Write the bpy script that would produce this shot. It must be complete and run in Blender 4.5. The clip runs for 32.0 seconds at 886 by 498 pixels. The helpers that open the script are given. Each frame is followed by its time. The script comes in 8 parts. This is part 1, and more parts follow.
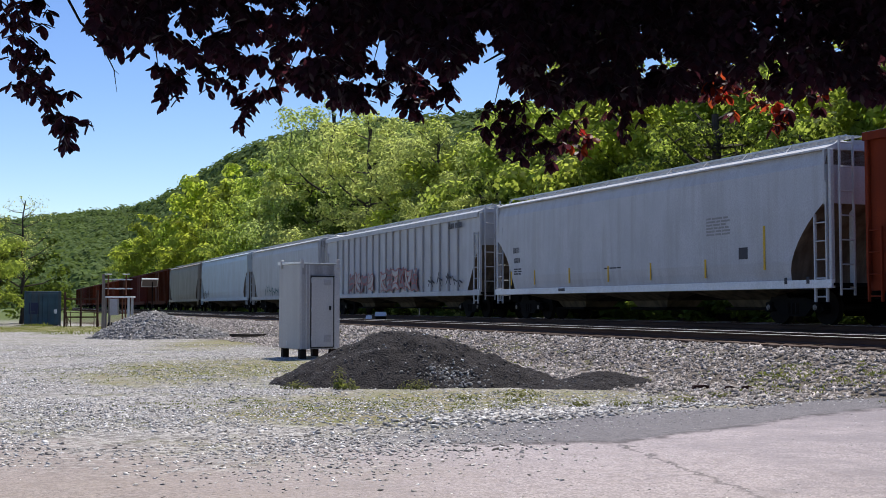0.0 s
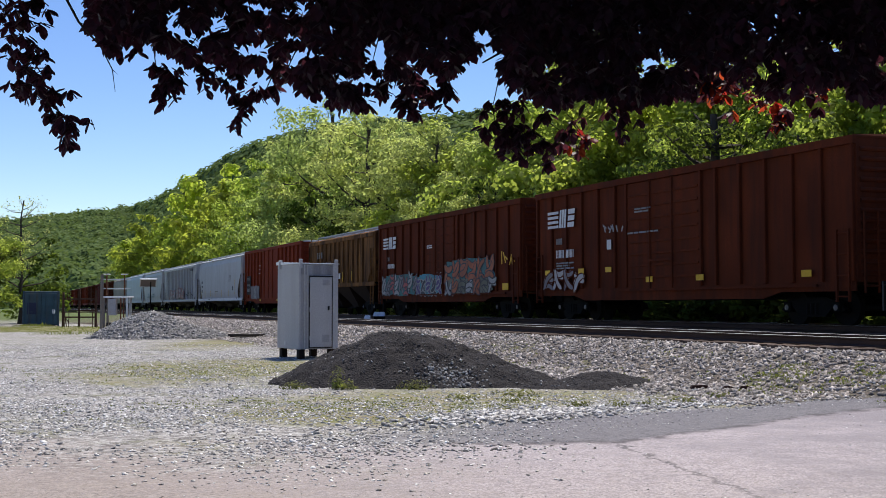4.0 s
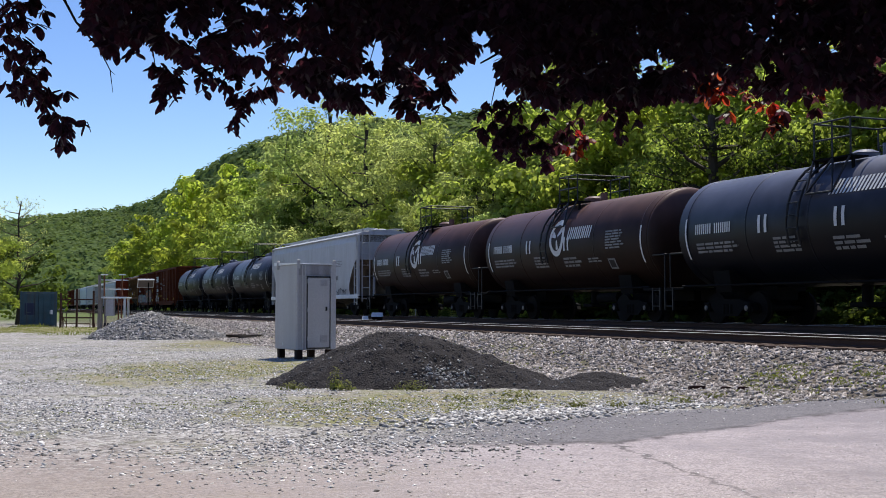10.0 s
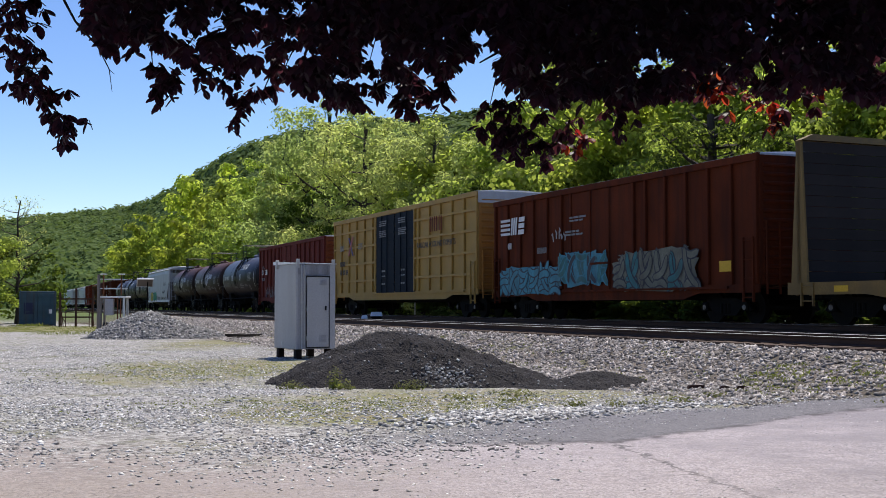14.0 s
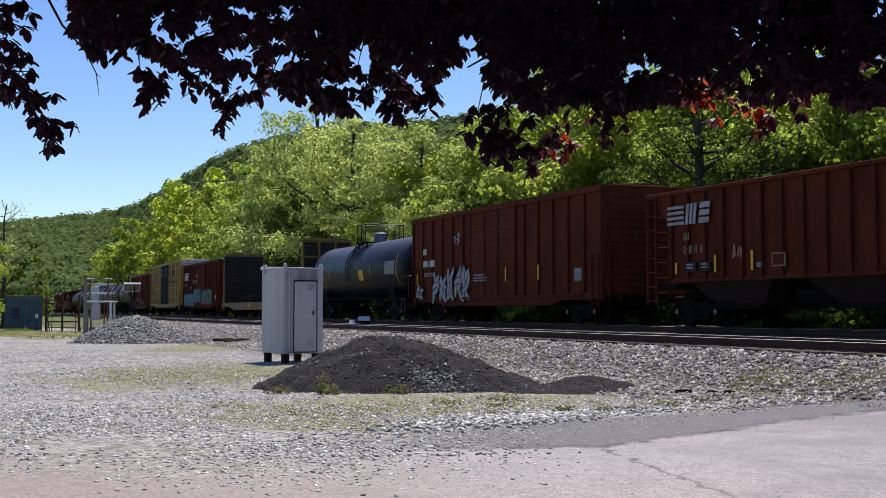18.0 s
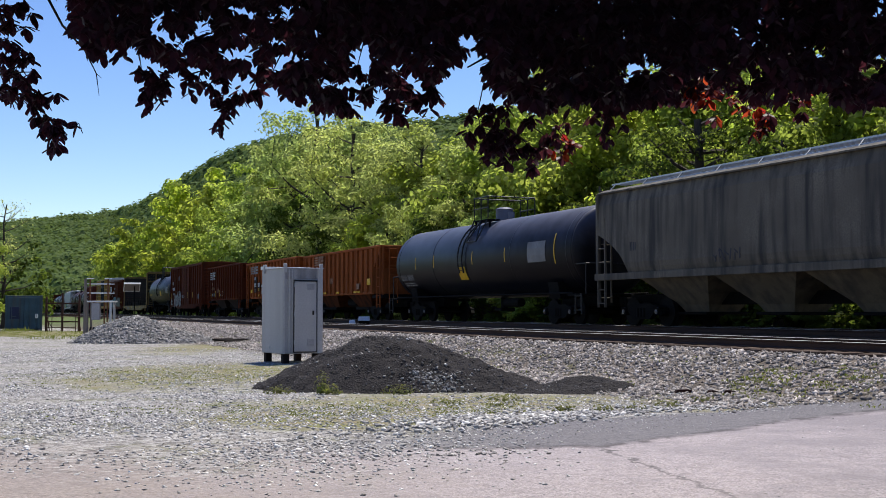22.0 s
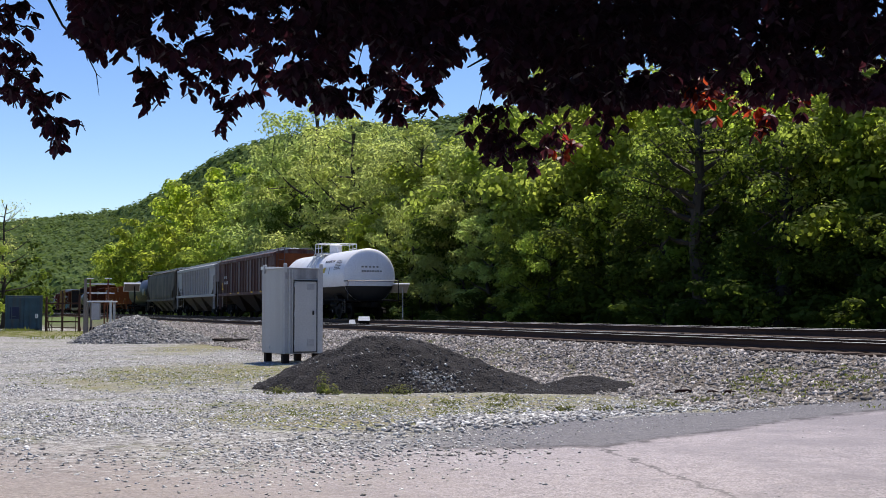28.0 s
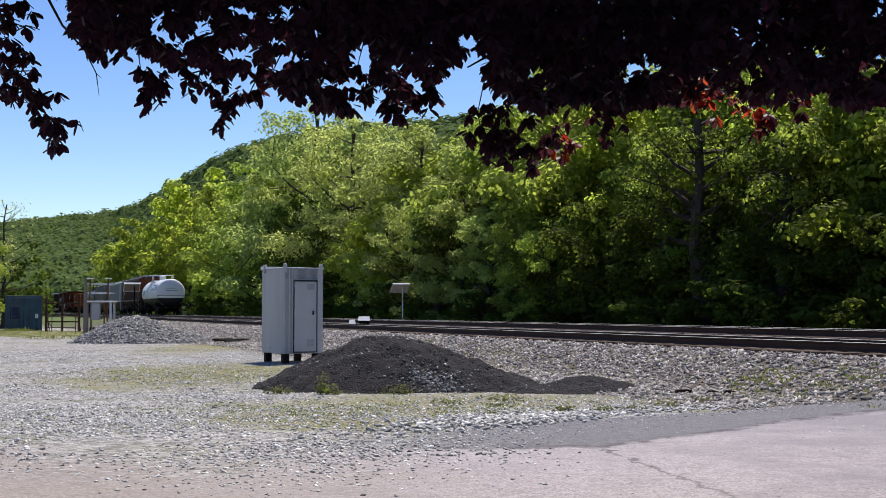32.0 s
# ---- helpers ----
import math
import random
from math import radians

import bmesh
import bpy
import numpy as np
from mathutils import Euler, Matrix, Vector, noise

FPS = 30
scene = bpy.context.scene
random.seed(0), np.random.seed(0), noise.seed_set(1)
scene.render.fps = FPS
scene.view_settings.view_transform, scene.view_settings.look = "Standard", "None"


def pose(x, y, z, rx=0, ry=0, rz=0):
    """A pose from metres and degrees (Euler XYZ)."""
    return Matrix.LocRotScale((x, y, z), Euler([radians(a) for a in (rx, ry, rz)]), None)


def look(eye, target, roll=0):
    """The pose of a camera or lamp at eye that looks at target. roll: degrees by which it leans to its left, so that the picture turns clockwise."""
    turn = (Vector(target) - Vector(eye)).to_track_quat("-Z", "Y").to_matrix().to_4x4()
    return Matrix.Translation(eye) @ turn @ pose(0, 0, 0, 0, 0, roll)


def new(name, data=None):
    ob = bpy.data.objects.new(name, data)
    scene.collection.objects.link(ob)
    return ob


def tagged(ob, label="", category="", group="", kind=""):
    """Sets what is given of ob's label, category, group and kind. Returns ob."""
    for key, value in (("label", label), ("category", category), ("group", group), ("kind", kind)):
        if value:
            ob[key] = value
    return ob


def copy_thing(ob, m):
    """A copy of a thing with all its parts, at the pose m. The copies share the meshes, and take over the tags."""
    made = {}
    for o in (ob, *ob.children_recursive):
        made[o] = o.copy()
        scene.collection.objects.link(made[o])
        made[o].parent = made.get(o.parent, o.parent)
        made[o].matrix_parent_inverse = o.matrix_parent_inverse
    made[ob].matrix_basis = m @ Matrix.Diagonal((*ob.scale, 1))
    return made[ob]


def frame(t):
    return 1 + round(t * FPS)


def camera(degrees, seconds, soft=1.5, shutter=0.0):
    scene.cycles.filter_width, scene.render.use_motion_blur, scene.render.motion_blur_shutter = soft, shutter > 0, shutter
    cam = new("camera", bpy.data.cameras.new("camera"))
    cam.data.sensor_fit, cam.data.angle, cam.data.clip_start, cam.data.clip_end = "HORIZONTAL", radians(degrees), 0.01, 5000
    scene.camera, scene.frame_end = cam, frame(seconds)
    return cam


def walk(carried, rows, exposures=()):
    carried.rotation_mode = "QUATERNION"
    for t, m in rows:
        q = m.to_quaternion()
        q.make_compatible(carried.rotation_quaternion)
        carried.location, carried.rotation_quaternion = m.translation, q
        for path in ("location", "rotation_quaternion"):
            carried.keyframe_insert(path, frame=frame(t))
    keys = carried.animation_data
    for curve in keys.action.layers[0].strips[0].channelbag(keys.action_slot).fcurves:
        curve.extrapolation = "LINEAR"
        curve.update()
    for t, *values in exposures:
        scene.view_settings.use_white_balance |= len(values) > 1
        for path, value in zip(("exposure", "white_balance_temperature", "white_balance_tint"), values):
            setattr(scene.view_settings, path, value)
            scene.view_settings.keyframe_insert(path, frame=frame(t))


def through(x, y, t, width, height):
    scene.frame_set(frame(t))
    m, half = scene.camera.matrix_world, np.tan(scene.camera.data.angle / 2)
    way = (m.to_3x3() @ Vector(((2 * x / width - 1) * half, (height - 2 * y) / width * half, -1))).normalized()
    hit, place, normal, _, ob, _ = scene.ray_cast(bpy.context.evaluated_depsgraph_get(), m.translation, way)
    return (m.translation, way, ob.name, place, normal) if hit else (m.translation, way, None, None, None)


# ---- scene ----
EYE = 1.5                      # the lens stands this high over the gravel lot
UP = 3.016                     # degrees it tilts upwards


def aim(dx, dy):
    return pose(0, 0, EYE, 90 + UP + dy * 0.0277, 0, dx * 0.0277)


cam = camera(41.54, 32.0, soft=0.9)
walk(cam, [(t, aim(dx, dy)) for t, dx, dy in (
    (0.0, 29.5, -8), (1.5, 28.5, -8), (3.0, 27.7, -8), (5.0, 26, -7.7), (6.5, 25, -7.6), (8.0, 23.8, -8), (9.0, 23.2, -8),
    (10.2, 23, -6.8), (11.5, 23, -7.6), (13.0, 22.3, -8), (14.0, 21.7, -8), (14.5, 20.6, -7.6), (15.5, 9, -3.5), (16.3, 0.6, -0.2),
    (17.0, 0, 0), (23.0, 0, 0), (23.8, 1.4, 0), (24.5, 0.2, 0), (32.0, 0, 0))])

# ---- light ----
SUN_EL, SUN_X, SUN_Y = radians(65), 0.30, 0.95      # high sun behind the train
world = bpy.data.worlds.new("sky")
scene.world = world
world.use_nodes = True
wn = world.node_tree.nodes
sky = wn.new("ShaderNodeTexSky")
sky.sky_type, sky.sun_disc = "NISHITA", False
sky.sun_elevation, sky.sun_rotation = SUN_EL, math.atan2(SUN_X, SUN_Y)
sky.air_density, sky.dust_density, sky.ozone_density, sky.altitude = 1.0, 0.08, 3.0, 300
wn["Background"].inputs["Strength"].default_value = 0.127
deep = wn.new("ShaderNodeHueSaturation")
deep.inputs["Saturation"].default_value, deep.inputs["Hue"].default_value = 1.19, 0.514
world.node_tree.links.new(sky.outputs[0], deep.inputs["Color"])
world.node_tree.links.new(deep.outputs[0], wn["Background"].inputs["Color"])
sun = new("sun", bpy.data.lights.new("sun", "SUN"))
sun.data.energy, sun.data.angle, sun.data.color = 5.0, radians(0.6), (1.0, 0.945, 0.85)
sun.matrix_world = look((SUN_X * 40, SUN_Y * 40, 40 * math.tan(SUN_EL)), (0, 0, 0))
scene.view_settings.exposure = 0.21

# ---- the railway's line ----
# s runs along the train's way from the foot of the perpendicular before the lens
TURN, BEND = 0.41671, 0.00033
SIDE = 18.687 + 1.53           # distance of the train's centre line
RAIL = EYE - 0.454             # rail head under the train
RAIL_NEAR = EYE - 0.564        # rail head of the near track
SPACING = 4.39


def heading(s):
    return TURN - BEND * min(max(s, -100.0), 130.0)


LINE = {0: (SIDE * math.cos(TURN), SIDE * math.sin(TURN))}
for i in range(0, 900):
    a, (x, y) = heading(i + 0.5), LINE[i]
    LINE[i + 1] = (x - math.sin(a), y + math.cos(a))
for i in range(0, -460, -1):
    a, (x, y) = heading(i - 0.5), LINE[i]
    LINE[i - 1] = (x + math.sin(a), y - math.cos(a))


def on_line(s, off=0.0):
    """Place on the train's line, off metres towards the far side."""
    i = math.floor(s)
    (x0, y0), (x1, y1), r, a = LINE[i], LINE[i + 1], s - i, heading(s)
    return x0 + (x1 - x0) * r + off * math.cos(a), y0 + (y1 - y0) * r + off * math.sin(a)


def along_of(x, y):
    """Rough s and offset of a place."""
    c, w = math.cos(TURN), math.sin(TURN)
    s = -x * w + y * c
    for _ in range(3):
        q = min(max(s, -455), 895)
        px, py = on_line(q)
        a = heading(q)
        s = q + (x - px) * -math.sin(a) + (y - py) * math.cos(a)
    q = min(max(s, -455), 895)
    px, py = on_line(q)
    a = heading(q)
    return s, (x - px) * math.cos(a) + (y - py) * math.sin(a)


# ---- mesh helpers ----
def part(name, bm, material, parent=None, label="", smooth=False):
    me = bpy.data.meshes.new(name)
    bm.to_mesh(me)
    bm.free()
    if smooth:
        me.polygons.foreach_set("use_smooth", [True] * len(me.polygons))
    for m in material if isinstance(material, (list, tuple)) else (material,):
        me.materials.append(m)
    ob = new(name, me)
    ob.parent = parent
    if label:
        ob["label"] = label
    return ob


def again(ob, parent, m=None):
    """The same mesh once more as a part of its own."""
    o = new(ob.name.split(".")[0], ob.data)
    o.parent = parent
    if m is not None:
        o.matrix_basis = m
    return o


def box(bm, x0, x1, y0, y1, z0, z1, bevel=0.0, mat=0):
    r = bmesh.ops.create_cube(bm, size=1, matrix=Matrix.Translation(((x0 + x1) / 2, (y0 + y1) / 2, (z0 + z1) / 2))
                              @ Matrix.Diagonal((abs(x1 - x0), abs(y1 - y0), abs(z1 - z0), 1)))
    vs = r["verts"]
    if bevel:
        es = {e for v in vs for e in v.link_edges}
        bmesh.ops.bevel(bm, geom=list(es), offset=bevel, segments=1, affect="EDGES", profile=0.5)
    elif mat:
        for f in {f for v in vs for f in v.link_faces}:
            f.material_index = mat
    return bm


def rod(bm, a, b, r, seg=8, r2=None):
    a, b = Vector(a), Vector(b)
    d = b - a
    m = Matrix.Translation((a + b) / 2) @ d.to_track_quat("Z", "Y").to_matrix().to_4x4()
    bmesh.ops.create_cone(bm, cap_ends=True, segments=seg, radius1=r, radius2=r if r2 is None else r2, depth=d.length, matrix=m)
    return bm


def tube(bm, pts, r, seg=6):
    """One bent bar through the points."""
    pts = [Vector(p) for p in pts]
    rings = []
    for i, p in enumerate(pts):
        d = pts[min(i + 1, len(pts) - 1)] - pts[max(i - 1, 0)]
        q = d.to_track_quat("Z", "Y")
        rings.append([bm.verts.new(p + q @ Vector((r * math.cos(6.2832 * k / seg), r * math.sin(6.2832 * k / seg), 0))) for k in range(seg)])
    for a, b in zip(rings, rings[1:]):
        for k in range(seg):
            bm.faces.new((a[k], a[(k + 1) % seg], b[(k + 1) % seg], b[k]))
    bm.faces.new(rings[0][::-1])
    bm.faces.new(rings[-1])
    return bm


def loft(bm, levels):
    """Rectangular rings (z, x0, x1, half width), joined upwards and closed."""
    rings = [[bm.verts.new(c) for c in ((x0, -w, z), (x1, -w, z), (x1, w, z), (x0, w, z))] for z, x0, x1, w in levels]
    for p, q in zip(rings, rings[1:]):
        for i in range(4):
            j = (i + 1) % 4
            bm.faces.new((p[i], p[j], q[j], q[i]))
    bm.faces.new(rings[0][::-1])
    bm.faces.new(rings[-1])
    return bm


def prism(bm, pts, y0, y1):
    """A polygon in x and z drawn out along y."""
    a = [bm.verts.new((x, y0, z)) for x, z in pts]
    b = [bm.verts.new((x, y1, z)) for x, z in pts]
    n = len(pts)
    for i in range(n):
        j = (i + 1) % n
        bm.faces.new((a[i], a[j], b[j], b[i]))
    bm.faces.new(a[::-1])
    bm.faces.new(b)
    bmesh.ops.recalc_face_normals(bm, faces=bm.faces)
    return bm


def spin_x(bm, profile, cz, seg=40):
    """A profile of (x, radius) turned round the long axis at height cz."""
    rings = []
    for x, r in profile:
        rings.append([bm.verts.new((x, r * math.cos(2 * math.pi * i / seg), cz + r * math.sin(2 * math.pi * i / seg))) for i in range(seg)])
    for p, q in zip(rings, rings[1:]):
        for i in range(seg):
            j = (i + 1) % seg
            bm.faces.new((p[i], p[j], q[j], q[i]))
    bm.faces.new(rings[0])
    bm.faces.new(rings[-1][::-1])
    bmesh.ops.recalc_face_normals(bm, faces=bm.faces)
    return bm


def mesh_of(name, verts, faces, material):
    """A large mesh from arrays of equal faces."""
    me = bpy.data.meshes.new(name)
    verts, faces = np.asarray(verts, np.float32), np.asarray(faces, np.int32)
    n = faces.shape[1]
    me.vertices.add(len(verts))
    me.vertices.foreach_set("co", verts.ravel())
    me.loops.add(faces.size)
    me.loops.foreach_set("vertex_index", faces.ravel())
    me.polygons.add(len(faces))
    me.polygons.foreach_set("loop_start", np.arange(0, faces.size, n, dtype=np.int32))
    me.update(calc_edges=True)
    me.validate()
    for m in material if isinstance(material, (list, tuple)) else (material,):
        me.materials.append(m)
    return me


# ---- materials ----
def mat(name, base, rough=0.6, metal=0.0, var=0.25, scale=1.5, fine=25.0, bump=0.15, streak=0.0, dirt=(0.09, 0.07, 0.05),
        random_hue=0.0, spec=0.28, depth=0.01, stretch=(1, 1, 1), top_light=None):
    """Paint, metal, wood or stone with two scales of variation and, where streak is set, dirt that has run down."""
    m = bpy.data.materials.new(name)
    m.use_nodes = True
    nt = m.node_tree
    N, L = nt.nodes, nt.links
    b = N["Principled BSDF"]
    tc, mp = N.new("ShaderNodeTexCoord"), N.new("ShaderNodeMapping")
    mp.inputs["Scale"].default_value = stretch
    L.new(tc.outputs["Object"], mp.inputs[0])

    def noisy(s, detail, vec):
        n = N.new("ShaderNodeTexNoise")
        n.inputs["Scale"].default_value, n.inputs["Detail"].default_value = s, detail
        L.new(vec, n.inputs["Vector"])
        return n.outputs["Fac"]

    def mixed(fac, a, c, kind="MIX"):
        x = N.new("ShaderNodeMix")
        x.data_type, x.blend_type = "RGBA", kind
        for sock, v in ((x.inputs[0], fac), (x.inputs[6], a), (x.inputs[7], c)):
            if isinstance(v, bpy.types.NodeSocket):
                L.new(v, sock)
            elif isinstance(v, tuple):
                sock.default_value = (*v[:3], 1)
            else:
                sock.default_value = v
        return x.outputs[2]

    def ramp(src, lo, hi):
        r = N.new("ShaderNodeMapRange")
        r.inputs[1].default_value, r.inputs[2].default_value = lo, hi
        L.new(src, r.inputs[0])
        return r.outputs[0]

    big, small = noisy(scale, 4, mp.outputs[0]), noisy(fine, 3, mp.outputs[0])
    lo, hi = tuple(c * (1 - var) for c in base), tuple(min(1, c * (1 + var)) for c in base)
    col = mixed(ramp(big, 0.3, 0.7), lo, hi)
    col = mixed(ramp(small, 0.35, 0.75), col, tuple(c * 0.8 for c in base))
    if random_hue:
        oi = N.new("ShaderNodeObjectInfo")
        hs = N.new("ShaderNodeHueSaturation")
        mr = N.new("ShaderNodeMapRange")
        mr.inputs[3].default_value, mr.inputs[4].default_value = 1 - random_hue, 1 + random_hue
        L.new(oi.outputs["Random"], mr.inputs[0])
        L.new(mr.outputs[0], hs.inputs["Value"])
        L.new(col, hs.inputs["Color"])
        col = hs.outputs["Color"]
    if streak:
        ms = N.new("ShaderNodeMapping")
        ms.inputs["Scale"].default_value = (2.2, 2.2, 0.18)
        L.new(tc.outputs["Object"], ms.inputs[0])
        run = noisy(1.6, 5, ms.outputs[0])
        fac = N.new("ShaderNodeMath")
        fac.operation = "MULTIPLY"
        fac.inputs[1].default_value = streak
        L.new(ramp(run, 0.42, 0.68), fac.inputs[0])
        col = mixed(fac.outputs[0], col, dirt)
    if top_light:                             # light along a tank's back, put into the colour by height
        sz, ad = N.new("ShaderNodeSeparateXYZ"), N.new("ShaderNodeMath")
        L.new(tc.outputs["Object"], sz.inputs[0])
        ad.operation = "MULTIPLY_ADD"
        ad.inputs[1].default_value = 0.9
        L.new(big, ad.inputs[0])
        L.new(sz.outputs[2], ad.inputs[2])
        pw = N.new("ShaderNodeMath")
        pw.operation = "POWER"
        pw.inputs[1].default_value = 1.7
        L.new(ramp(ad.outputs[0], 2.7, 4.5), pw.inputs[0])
        col = mixed(pw.outputs[0], col, top_light)
    L.new(col, b.inputs["Base Color"])
    b.inputs["Roughness"].default_value, b.inputs["Metallic"].default_value = rough, metal
    b.inputs["Specular IOR Level"].default_value = spec
    if bump:
        bp = N.new("ShaderNodeBump")
        bp.inputs["Strength"].default_value, bp.inputs["Distance"].default_value = bump, depth
        L.new(small, bp.inputs["Height"])
        L.new(bp.outputs[0], b.inputs["Normal"])
    return m


def leaf_mat(name, base, through, var=0.35, scale=0.35, gloss=0.7, mixfac=0.45, spec=0.12, each=0.16):
    """Leaves: green that differs from clump to clump, part of the light passing through."""
    m = bpy.data.materials.new(name)
    m.use_nodes = True
    N, L = m.node_tree.nodes, m.node_tree.links
    b, out = N["Principled BSDF"], N["Material Output"]
    tc, n, geo, oi = N.new("ShaderNodeTexCoord"), N.new("ShaderNodeTexNoise"), N.new("ShaderNodeNewGeometry"), N.new("ShaderNodeObjectInfo")
    n.inputs["Scale"].default_value = scale
    L.new(tc.outputs["Object"], n.inputs["Vector"])
    ad = N.new("ShaderNodeMath")
    ad.operation = "MULTIPLY_ADD"
    ad.inputs[1].default_value = 0.14
    L.new(geo.outputs["Random Per Island"], ad.inputs[0])
    L.new(n.outputs["Fac"], ad.inputs[2])
    mr = N.new("ShaderNodeMapRange")
    mr.inputs[1].default_value, mr.inputs[2].default_value = 0.35, 0.95
    mr.inputs[3].default_value, mr.inputs[4].default_value = 1 - var, 1 + var
    L.new(ad.outputs[0], mr.inputs[0])
    ob = N.new("ShaderNodeMapRange")
    ob.inputs[3].default_value, ob.inputs[4].default_value = 0.488, 0.512
    L.new(oi.outputs["Random"], ob.inputs[0])
    ov, vm, wn2 = N.new("ShaderNodeMapRange"), N.new("ShaderNodeMath"), N.new("ShaderNodeTexWhiteNoise")
    wn2.noise_dimensions = "1D"
    L.new(oi.outputs["Random"], wn2.inputs["W"])
    ov.inputs[3].default_value, ov.inputs[4].default_value = 1 - each, 1 + each
    L.new(wn2.outputs["Value"], ov.inputs[0])
    vm.operation = "MULTIPLY"
    L.new(mr.outputs[0], vm.inputs[0])
    L.new(ov.outputs[0], vm.inputs[1])
    cols = []
    for c in (base, through):
        hs = N.new("ShaderNodeHueSaturation")
        hs.inputs["Color"].default_value = (*c, 1)
        L.new(vm.outputs[0], hs.inputs["Value"])
        L.new(ob.outputs[0], hs.inputs["Hue"])
        cols.append(hs.outputs[0])
    L.new(cols[0], b.inputs["Base Color"])
    b.inputs["Roughness"].default_value, b.inputs["Specular IOR Level"].default_value = gloss, spec
    tr, mx = N.new("ShaderNodeBsdfTranslucent"), N.new("ShaderNodeMixShader")
    L.new(cols[1], tr.inputs[0])
    mx.inputs[0].default_value = mixfac
    L.new(b.outputs[0], mx.inputs[1])
    L.new(tr.outputs[0], mx.inputs[2])
    L.new(mx.outputs[0], out.inputs[0])
    return m


